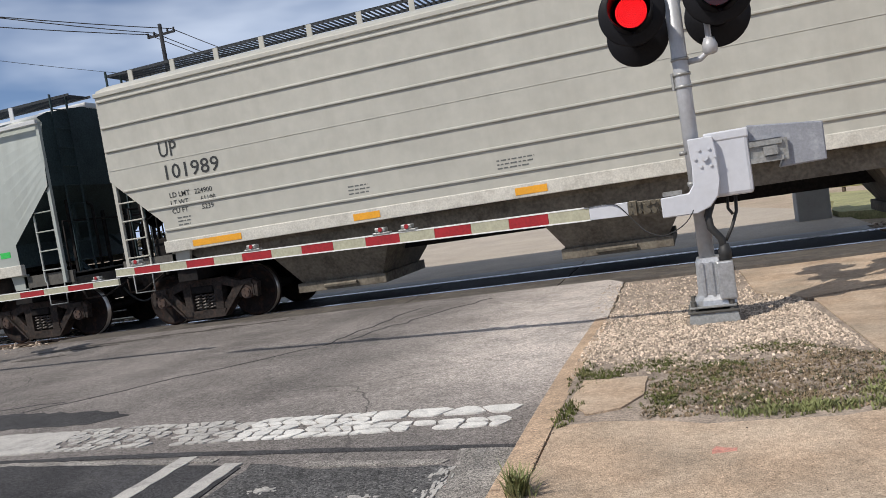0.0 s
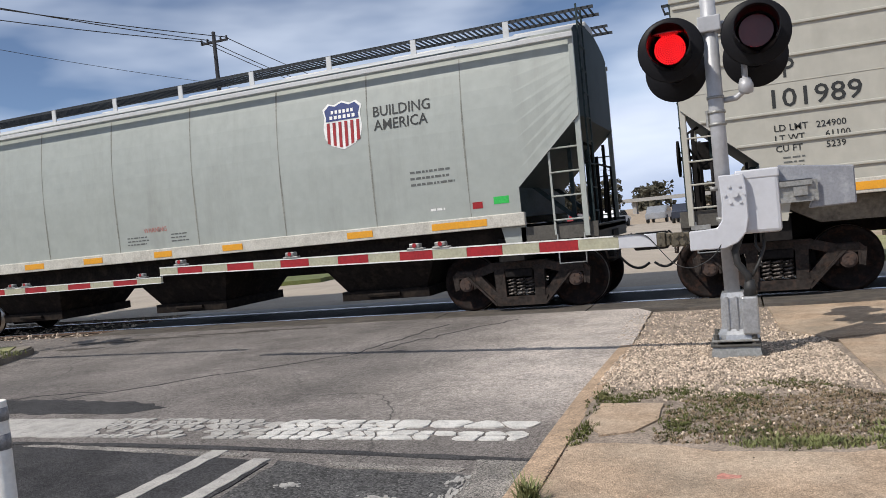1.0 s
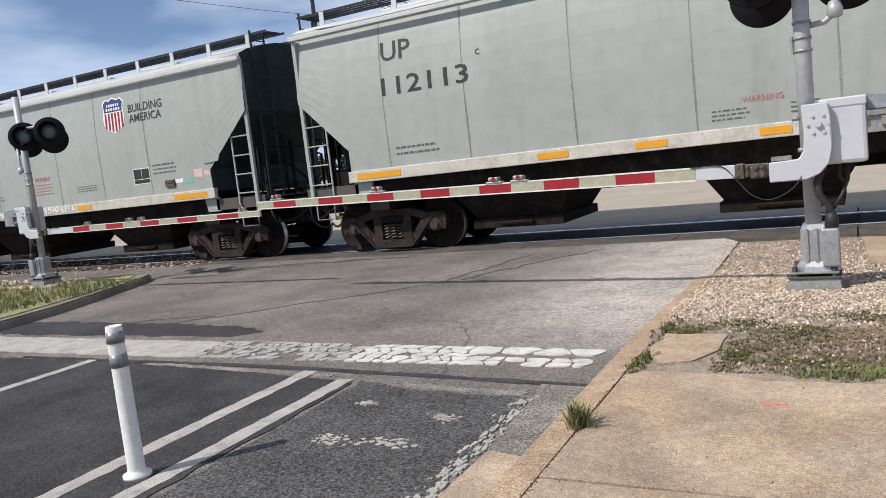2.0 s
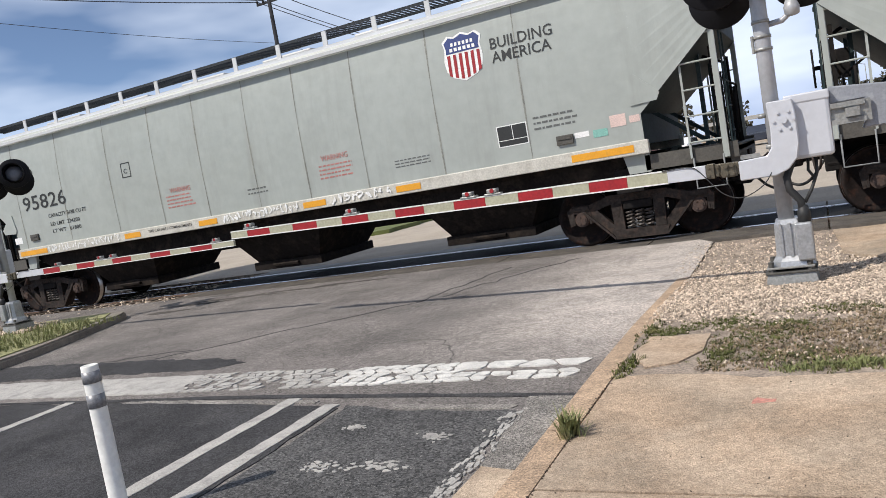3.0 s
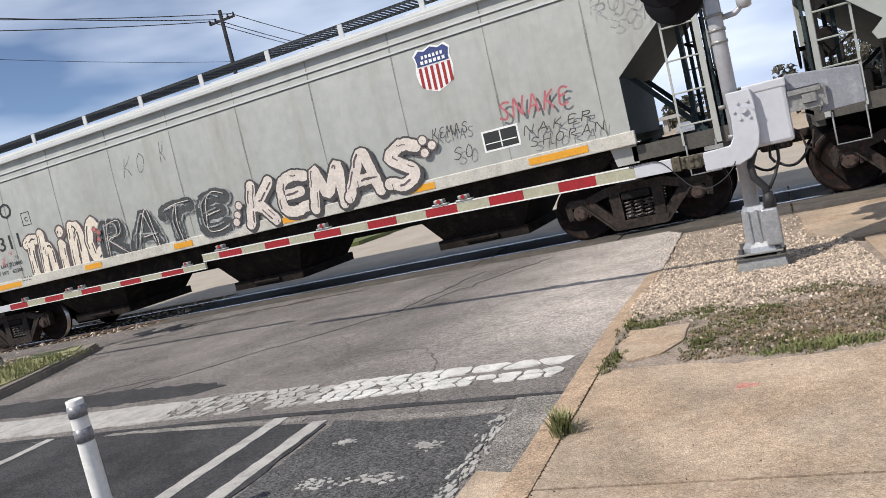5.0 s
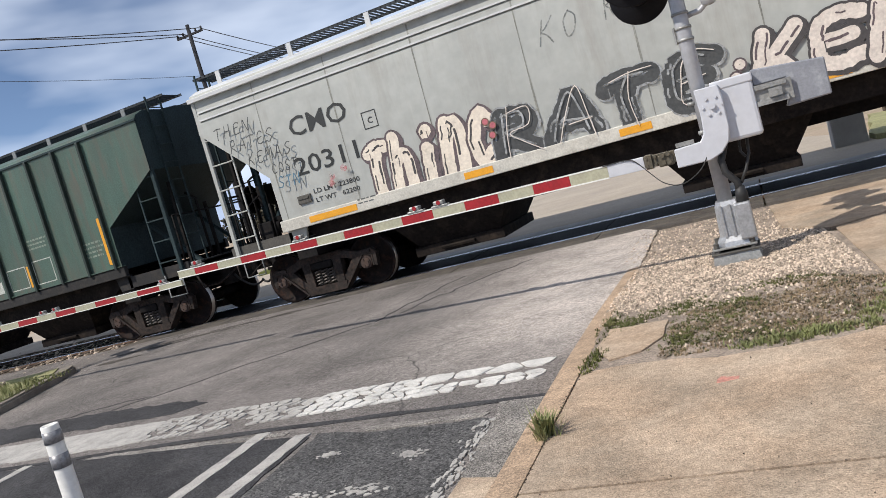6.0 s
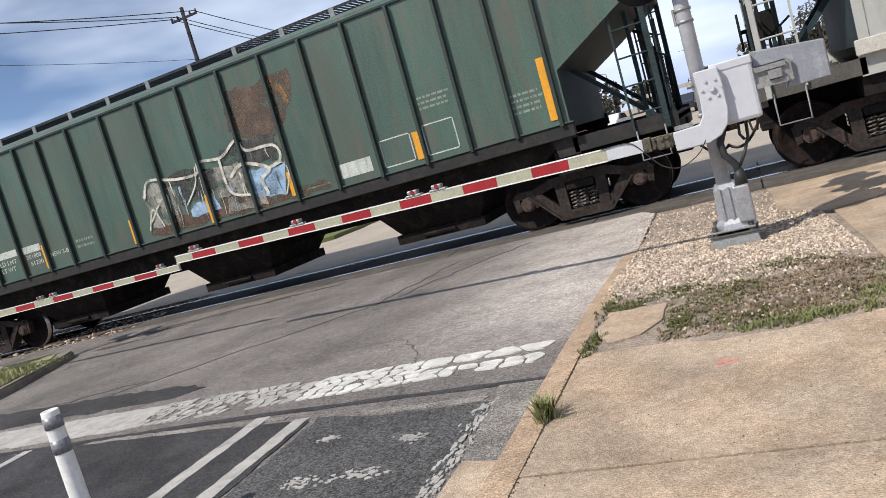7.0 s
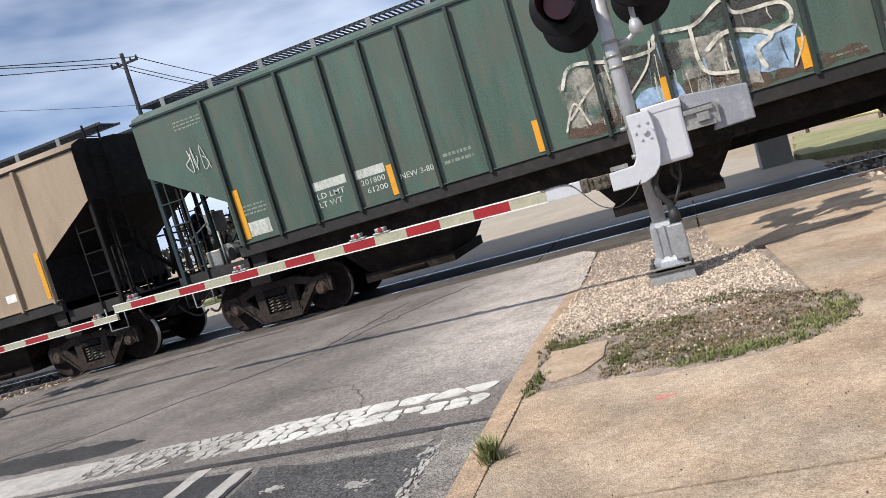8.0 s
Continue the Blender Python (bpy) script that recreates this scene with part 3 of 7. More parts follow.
# the tar band in front of the patches
patch("pavement_joint", jag([road(-7.5, 4.66), road(-4.0, 4.62), road(-1.36, 4.47), road(-1.36, 4.53), road(-4.0, 4.70), road(-7.5, 4.72)], 0.2, 0.012, 8), -0.05, 0.008,
      M["patch"], "tar-filled joint across the road", "road joint")
for n, (x0, y0, x1, y1) in enumerate([(-6.9, 6.2, -4.6, 8.3), (-4.6, 8.3, -4.2, 10.6), (-4.4, 8.6, -3.2, 10.8), (-8.6, 5.9, -6.7, 6.6)]):
    rnd = random.Random(60 + n)
    k = 14
    mid = [(x0 + (x1 - x0) * i / k + rnd.uniform(-0.07, 0.07), y0 + (y1 - y0) * i / k + rnd.uniform(-0.07, 0.07)) for i in range(k + 1)]
    patch("pavement_crack", mid + [(x + 0.025, y - 0.012) for x, y in mid[::-1]], -0.02, 0.0035, M["patch"], "tar-sealed crack in the asphalt", "crack")

# painted lines
for name, u0, u1, v0, v1, lab in (("lane_line", -3.28, -3.15, -30, 4.42, "worn white lane line on dark asphalt"),
                                  ("lane_line", -3.73, -3.6, -30, 4.58, "worn white lane line beside another"),
                                  ("lane_line", -6.42, -6.30, -30, 4.66, "white lane line in the far lane")):
    patch(name, jag([road(u0, v0), road(u1, v0), road(u1, v1), road(u0, v1)], 0.08, 0.008, 11), 0.0, 0.010, M["paintworn"], lab, "lane marking")


def stop_bar():
    """The stop line: whole paint far out, broken into scales towards the kerb."""
    rnd = random.Random(5)
    bar = empty("stop_line", "wide white stop line, flaked into scales on the asphalt", "stop line")
    tagged(bar, kind="structure")
    part("paint", slab(B(), jag([(-11.2, 4.86), (-5.2, 4.85), (-5.35, 5.4), (-11.2, 5.5)], 0.1, 0.02, 9), 0.0, 0.008, "xy"), M["paintworn"], bar)
    def flakes(bm, xa, xb, ya, yb, size, keep, gap, long=1.3):
        """Cracked plates that share their cracks, with blunted corners; some are lost."""
        rows, cols = max(1, round((yb - ya) / size)), max(1, round((xb - xa) / (size * long)))
        dx, dy = (xb - xa) / cols, (yb - ya) / rows
        net = [[(xa + dx * (c + 0.5 * (r % 2) * (rows > 2)) + rnd.uniform(-.32, .32) * dx, ya + dy * r + rnd.uniform(-.26, .26) * dy * (0.4 if r in (0, rows) else 1))
                for c in range(cols + 1)] for r in range(rows + 1)]
        for r in range(rows):
            for c in range(cols):
                if rnd.random() > keep:
                    continue
                q = [net[r][c], net[r][c + 1], net[r + 1][c + 1], net[r + 1][c]]
                mx, my = sum(p[0] for p in q) / 4, sum(p[1] for p in q) / 4
                g = gap * rnd.uniform(0.6, 1.5)
                q = [(mx + (px - mx) * (1 - g), my + (py - my) * (1 - g)) for px, py in q]
                pts = []
                for k in range(4):
                    (px, py), (ax, ay), (bx, by) = q[k], q[k - 1], q[(k + 1) % 4]
                    u, v = rnd.uniform(0.1, 0.3), rnd.uniform(0.1, 0.3)
                    pts += [(px + (ax - px) * u, py + (ay - py) * u), (px + (bx - px) * v, py + (by - py) * v)]
                slab(bm, pts, 0.0, rnd.uniform(0.0085, 0.0105), "xy")
    bm = B()
    flakes(bm, -5.45, -4.5, 4.86, 5.42, 0.075, 0.72, 0.16)
    flakes(bm, -4.5, -3.6, 4.86, 5.40, 0.085, 0.86, 0.14)
    tagged(part("paint_scales", bm, M["paintworn"], bar), kind="stuff")
    bm = B()
    flakes(bm, -3.6, -2.5, 4.87, 5.38, 0.10, 0.93, 0.12)
    flakes(bm, -2.5, -1.52, 4.88, 5.09, 0.105, 0.95, 0.09, 1.6)
    flakes(bm, -2.55, -1.50, 5.16, 5.36, 0.18, 1.0, 0.06, 1.3)
    tagged(part("paint_scales", bm, M["paint"], bar), kind="stuff")


stop_bar()
for x, y, s in ((-2.55, 3.35, 0.10), (-2.15, 3.38, 0.12), (-2.05, 3.8, 0.08), (-2.7, 3.95, 0.06)):
    rnd = random.Random(int(1000 * s))
    bm = B()
    for _ in range(46):
        px, py, q = x + rnd.gauss(0, s * 0.7), y + rnd.gauss(0, s * 0.34), rnd.uniform(0.004, 0.026) * (0.5 + 4 * s)
        slab(bm, [(px + q * math.cos(a) * rnd.uniform(0.6, 1.4), py + q * 0.7 * math.sin(a) * rnd.uniform(0.6, 1.4)) for a in (0, 1.1, 2.2, 3.2, 4.2, 5.2)], 0.0, 0.0085 + rnd.uniform(0, 0.003), "xy")
    tagged(part("paint_trace", bm, M["paintworn"]), "splash of worn white paint on the dark patch", "paint mark", kind="stuff")
bm = B()
rnd = random.Random(21)
for k in range(330):
    v = rnd.uniform(1.8, 4.2)
    u = -1.70 + rnd.gauss(0, 0.032) + (4.2 - v) * 0.01
    s = rnd.uniform(0.003, 0.0115)
    q = [road(u + a * s + rnd.uniform(-.3, .3) * s, v + b * s * 2 + rnd.uniform(-.5, .5) * s) for a, b in ((-1, -1), (.2, -1.1), (1, -.8), (1, 1), (-.3, 1.1), (-1, .9))]
    slab(bm, q, 0.0, 0.0085 + 0.003 * k / 330, "xy")
tagged(part("paint_edge", bm, M["paintworn"]), "flaked white edge line along the dark patch", "edge line", kind="stuff")

# kerb, in lengths
kerb = empty("kerb", "low tan concrete kerb with worn rounded edge", "kerb")
tagged(kerb, kind="structure")
v = -29.8
while v < 8.1:
    v1 = min(v + rnd.uniform(0.9, 1.3), 8.35)
    bm = B()
    t0, t1 = lie(v) - 0.004, lie(v1) - 0.004
    prof = [(-1.345, -9), (-1.335, -0.03), (-1.315, -0.005), (-1.156, 0.006), (-1.156, -9)]
    a = [bm.verts.new((*road(u, v + 0.006), max(-0.1, z + t0))) for u, z in prof]
    b = [bm.verts.new((*road(u, v1 - 0.006), max(-0.1, z + t1))) for u, z in prof]
    bm.faces.new(a), bm.faces.new(b[::-1])
    for k in range(5):
        bm.faces.new((a[k], b[k], b[(k + 1) % 5], a[(k + 1) % 5]))
    bmesh.ops.recalc_face_normals(bm, faces=bm.faces)
    part("kerb_stone", bm, M["curb"], kerb)
    v = v1

# footway slabs
walkway = empty("pavement", "tan concrete footway with stains and joints", "footway")
tagged(walkway, kind="structure")
edge = [(-1.13, 4.44), (-0.85, 4.50), (-0.55, 4.44), (-0.33, 4.36), (-0.05, 4.37), (0.3, 4.38), (0.52, 4.46), (0.72, 4.62), (0.88, 4.95), (0.93, 5.2), (0.86, 5.42), (0.72, 5.42)]
part("slab", slab(B(), [road(-1.152, 2.915), (6, 3.0)] + [(6, 5.4), (1.2, 5.5)] + jag(edge, 9, 0.012, 2)[::-1], -0.1, 0.12, "xy"), M["concrete"], walkway)
part("slab", slab(B(), [road(-1.152, 0.9), (6, 0.98), (6, 2.985), road(-1.152, 2.90)], -0.1, 0.118, "xy"), M["concrete"], walkway)
part("slab", settle(slab(B(), [(0.71, 5.44), (0.86, 5.44), (1.2, 5.52), (6, 5.42), (6, 8.9), (1.95, 8.8), (0.66, 8.15)], -0.1, 0.122, "xy"), 0.004), M["concrete"], walkway)
part("slab", slab(B(), jag([(-1.10, 4.94), (-0.98, 4.62), (-0.78, 4.70), (-0.67, 4.95), (-0.67, 5.36), (-1.08, 5.36)], 0.08, 0.012, 8), -0.1, 0.125, "xy"), M["concrete"], walkway)
for k in range(15):
    y = 0.885 - 2.0 * k
    part("slab", slab(B(), [road(-1.152, y - 1.985), (6, y - 1.92), (6, y + 0.08), road(-1.152, y)], -0.1, 0.118, "xy"), M["concrete"], walkway)
patch("pavement_apron", jag([(0.2, 8.9), (0.64, 8.2), (1.95, 8.84), (2.5, 9.0), (2.3, 10.75), (0.15, 10.6)], 0.3, 0.02, 12), -0.1, 0.022, M["concrete"],
      "dusty tan concrete apron beside the track", "apron")
bm = B()
rows = []
for y in (4.3, 4.8, 5.4, 6.2, 7.0, 7.8, 8.6, 9.6, 10.85):
    right = 0.95 if y < 5.5 else (0.75 if y < 8.2 else 0.25)
    rows.append([bm.verts.new((x, y, lie(y) - 0.018 + 0.012)) for x in (road(-1.17, y)[0], -0.6, 0.0, right)])
for a, b in zip(rows, rows[1:]):
    for q in range(3):
        bm.faces.new((a[q], a[q + 1], b[q + 1], b[q]))
tagged(part("gravel_bed", bm, M["gravel"]), "bed of earth and gravel round the signal mast", "gravel bed", kind="structure")


def rocks(name, count, place, size, material, label, seed, z=None):
    """Loose stones, each a squashed, jittered lump."""
    rnd = random.Random(seed)
    vs, fs = [], []
    base = bmesh.new()
    bmesh.ops.create_icosphere(base, subdivisions=1, radius=1)
    bv, bf = [v.co.copy() for v in base.verts], [[v.index for v in f.verts] for f in base.faces]
    base.free()
    for _ in range(count):
        x, y = place(rnd)
        s = size * (0.45 + 1.4 * rnd.random() ** 2)
        q = Euler((rnd.uniform(0, 6), rnd.uniform(0, 6), rnd.uniform(0, 6))).to_matrix()
        o = len(vs)
        for p in bv:
            d = q @ Vector((p.x * 1.2, p.y * 0.9, p.z * 0.6)) * s * rnd.uniform(0.75, 1.15)
            vs.append((x + d.x, y + d.y, (lie(y) - 0.006 if z is None else z) + d.z + s * 0.1))
        fs += [[i + o for i in f] for f in bf]
    me = bpy.data.meshes.new(name)
    me.from_pydata(vs, [], fs)
    return tagged(part(name, me, material), label, "gravel", kind="stuff")


def in_bed(rnd):
    while True:
        x, y = rnd.uniform(-1.25, 0.75), rnd.uniform(4.6, 9.2)
        if x < -1.2 - 0.03 * (y - 5) or (x > 0.7 - 0.05 * (y - 5.5)):
            continue
        dens = max(0.05, min(1.0, (y - 5.5) / 1.1)) if y < 8.2 else (0.42 if y < 8.6 else 0.06)
        if -0.47 < x < 0.03 and 7.22 < y < 7.7:
            continue
        if x < -0.62 and y < 5.45:
            continue
        dens *= 0.35 + 0.65 * (0.5 + 0.5 * math.sin(2.3 * x + 1.3) * math.sin(2.9 * y + 2.0 * x))
        if rnd.random() < dens:
            return x, y


rocks("gravel", 21000, in_bed, 0.0098, M["stone"], "loose pale limestone gravel round the signal mast", 31)
rocks("gravel", 1500, lambda r: (r.uniform(-1.5, 0.2), r.uniform(8.6, 10.7)), 0.011, M["stone"], "fine pale gravel beside the rail", 32)


def tufts(name, count, place, h, label, seed, z0=None, spread=0.5, material=None):
    rnd = random.Random(seed)
    vs, fs = [], []
    for _ in range(count):
        x, y = place(rnd)
        z = lie(y) - 0.008 if z0 is None else z0
        for _ in range(5):
            a, l = rnd.uniform(0, 6.28), h * rnd.uniform(0.4, 1.2)
            w = rnd.uniform(0.002, 0.0045)
            lean = rnd.uniform(0.1, spread) * l
            ox, oy = x + rnd.uniform(-.015, .015), y + rnd.uniform(-.015, .015)
            ca, sa = math.cos(a), math.sin(a)
            o = len(vs)
            vs += [(ox - sa * w, oy + ca * w, z), (ox + sa * w, oy - ca * w, z),
                   (ox + ca * lean * .4 + sa * w, oy + sa * lean * .4 - ca * w, z + l * .6), (ox + ca * lean * .4 - sa * w, oy + sa * lean * .4 + ca * w, z + l * .6),
                   (ox + ca * lean, oy + sa * lean, z + l * .95)]
            fs += [(o, o + 1, o + 2, o + 3), (o + 3, o + 2, o + 4)]
    me = bpy.data.meshes.new(name)
    me.from_pydata(vs, [], fs)
    return tagged(part(name, me, material or M["blade"]), label, "grass", kind="stuff")


def clumped(spots):
    def place(rnd):
        x, y, rx, ry = rnd.choice(spots)
        return x + rnd.gauss(0, rx), y + rnd.gauss(0, ry)
    return place


tufts("grass", 1050, clumped([(-0.98, 5.5, 0.09, 0.10), (-0.62, 5.72, 0.13, 0.13), (-0.25, 5.5, 0.12, 0.1), (0.12, 5.98, 0.13, 0.09), (-0.35, 5.2, 0.14, 0.12),
                              (-0.55, 4.9, 0.06, 0.15), (-0.1, 4.75, 0.2, 0.08)]), 0.019, "low scrubby weeds and dry grass in the gravel", 41, None, 2.2)
tufts("grass", 460, clumped([(0.3, 4.55, 0.15, 0.05), (0.6, 4.75, 0.1, 0.07), (0.75, 5.0, 0.07, 0.12), (0.0, 4.5, 0.15, 0.04)]), 0.035,
      "short green grass along the edge of the footway", 42, None, 1.2, M["bladelight"])
def in_earth(rnd):
    while True:
        x, y = rnd.uniform(-1.1, 0.85), rnd.uniform(4.45, 6.0) + rnd.gauss(0, 0.15)
        if (x < -0.66 and y < 5.42) or y < 4.5 or x > 0.85 or y > 5.6 + 0.3 * math.sin(2.6 * x + 0.9) + 0.15 * math.sin(7.0 * x):
            continue
        if math.sin(5.1 * x + 2.0 * math.sin(3.7 * y)) * math.sin(6.3 * y + 1.4 * x) > rnd.uniform(-0.9, 0.5):
            return x, y


tufts("grass", 1900, in_earth, 0.017, "flat straw and dead stalks lying on the earth", 46, None, 2.4, M["straw"])
tufts("grass", 260, in_earth, 0.022, "low dark weeds scattered over the earth", 47, None, 1.8, M["weed"])
rocks("crumb", 1500, in_earth, 0.006, M["clod"], "crumbs of dark earth and litter between the weeds", 48)
tufts("grass", 46, clumped([(-1.11, 3.52, 0.02, 0.028)]), 0.13, "tuft of grass growing at the kerb joint", 43, None, 1.0, M["bladelight"])
tufts("grass", 120, clumped([(-1.09, 4.7, 0.03, 0.18), (-1.12, 5.6, 0.03, 0.2)]), 0.03, "weeds in the crack behind the kerb", 44, None, 1.2)

rocks("crumb", 200, lambda r: (r.uniform(-1.0, 1.6), r.uniform(1.6, 4.3)), 0.0032, M["wood"], "dark crumbs and leaf litter on the footway", 36, 0.121)
rocks("crumb", 220, lambda r: (lambda v: (road(-1.152 + r.gauss(0, 0.006), v)[0], v))(r.uniform(2.2, 4.6)), 0.0045, M["wood"], "dark crumbs in the joint behind the kerb", 37, 0.119)
# median island with kerb and grass
isle = [(-9.55, 3.0), (-9.7, 6.0), (-9.9, 6.8), (-10.15, 7.4), (-10.55, 8.3), (-10.86, 8.95), (-11.02, 9.3), (-11.2, 9.53), (-11.42, 9.66), (-11.7, 9.7), (-12.4, 9.6), (-14.6, 9.1), (-16.2, 8.6), (-16.2, 3.0)]
bm = slab(B(), isle, -0.1, 0.12, "xy")
bmesh.ops.bevel(bm, geom=[e for e in bm.edges if all(v.co.z > 0 for v in e.verts)], offset=0.03, segments=2, affect="EDGES")
tagged(part("island_kerb", bm, M["islekerb"]), "weathered brown-grey concrete kerb of the median island", "kerb", kind="structure")
inner = [(-9.75, 3.1), (-9.9, 6.1), (-10.4, 7.6), (-11.1, 9.0), (-11.5, 9.45), (-12.4, 9.35), (-14.6, 8.9), (-16.0, 8.4), (-16.0, 3.1)]
patch("island_grass", inner, 0.0, 0.135, M["drygrass"], "grass on the median island", "grass")
tufts("grass", 2600, lambda r: (r.uniform(-15.5, -11.3) if r.random() < .75 else r.uniform(-11.3, -10.2), r.uniform(5.5, 8.6) if r.random() < .8 else r.uniform(5, 7.5)), 0.1, "mown green grass on the median island", 45, 0.14, 1.0, M["bladelight"])
rocks("gravel", 900, lambda r: (r.uniform(-15.5, -12), r.uniform(8.1, 8.9)), 0.035, M["stone"], "pale gravel round the far signal mast", 33, 0.15)

for n, (x, y, w, h) in enumerate(((-10.2, 10.3, 0.9, 0.10), (-9.4, 10.55, 1.1, 0.08), (-8.3, 10.75, 0.9, 0.07), (-10.4, 9.7, 0.5, 0.12), (-7.2, 10.9, 0.8, 0.06))):
    patch("pavement_stain", jag([(x - w, y - h * 0.6), (x, y - h), (x + w, y + h * 0.4), (x + w * 0.5, y + h), (x - w * 0.7, y + h * 0.5)], 0.12, 0.035, 90 + n), -0.02, 0.0038, M["spill"],
          "dark streak of tar and dirt beside the island", "stain")

# ---- track ----
YN, YC = 12.1, 12.85
patch("track_bed", [(-220, 10.9), (-11.9, 10.9), (-11.9, 14.9), (-220, 14.9)], -0.3, -0.05, M["ballast"], "brown ballast of the railway track", "ballast")
patch("track_bed", [(2.35, 10.7), (220, 10.7), (220, 14.9), (2.35, 14.9)], -0.3, -0.05, M["ballast"], "brown ballast of the railway track", "ballast")
rocks("ballast", 2600, lambda r: (r.uniform(2.4, 9), r.uniform(10.6, 15)), 0.035, M["stone"], "loose ballast stones between the ties", 34, -0.05)
rocks("ballast", 2600, lambda r: (r.uniform(-26, -11.9), r.uniform(10.6, 15)), 0.035, M["stone"], "loose ballast stones between the ties", 35, -0.05)
for k in range(2):
    y = YN + 1.5 * k
    rail = empty("rail", "steel running rail, rusty web and polished head", "rail", "rails of the track")
    tagged(rail, kind="structure")
    prof = [(-0.07, -0.17), (0.07, -0.17), (0.07, -0.155), (0.012, -0.13), (0.012, -0.045), (0.036, -0.035), (0.036, -0.004), (-0.036, -0.004), (-0.036, -0.035), (-0.012, -0.045), (-0.012, -0.13), (-0.07, -0.155)]
    bm = B()
    a = [bm.verts.new((-220, y + p, q)) for p, q in prof]
    b = [bm.verts.new((220, y + p, q)) for p, q in prof]
    bm.faces.new(a), bm.faces.new(b[::-1])
    for i in range(len(a)):
        bm.faces.new((a[i], b[i], b[(i + 1) % len(a)], a[(i + 1) % len(a)]))
    bmesh.ops.recalc_face_normals(bm, faces=bm.faces)
    part("web", bm, M["rail"], rail)
    part("head", box(B(), -220, 220, y - 0.034, y + 0.034, -0.008, 0.006), M["railtop"], rail, "polished rail head")
bm = B()
for n in range(70):
    x = 2.6 + 0.5 * n
    box(bm, x, x + 0.22, 11.5, 14.2, -0.2, -0.03)
    x = -12.3 - 0.5 * n
    box(bm, x, x + 0.22, 11.5, 14.2, -0.2, -0.03)
tagged(part("ties", bm, M["wood"]), "weathered timber ties in the ballast", "railway ties", kind="stuff")
# panels between the rails: near-black base carries the train's shadow
M["panel"] = mat("shaded_crossing_panel", (0.018, 0.019, 0.022), 0.8, 0, 0.4, 60, 2, 0.4)
M["panelnear"] = mat("crossing_edge", (0.10, 0.09, 0.08), 0.9, 0, 0.5, 90, 2, 0.5, (0.2, 0.165, 0.13), 0.6)
crossing = empty("crossing", "level crossing surface, dark panels between the rails with train shade in their colour", "level crossing")
tagged(crossing, kind="structure")
x = -11.9
while x < 2.2:
    x1 = min(x + 2.4, 2.3)
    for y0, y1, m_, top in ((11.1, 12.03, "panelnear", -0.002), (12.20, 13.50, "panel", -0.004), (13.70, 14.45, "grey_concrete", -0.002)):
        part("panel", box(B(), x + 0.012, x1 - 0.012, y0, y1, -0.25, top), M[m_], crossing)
    x = x1

for y in (12.19, 13.51):
    part("rail_edge", box(B(), -11.9, 2.3, y - 0.012, y + 0.012, -0.05, 0.003), M["railtop"], crossing, "worn steel edge strip beside the rail")
dull("panel", "panelnear")


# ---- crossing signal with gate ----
FLAPS = []          # added flaps that hide the lit diodes to make the lamps flash


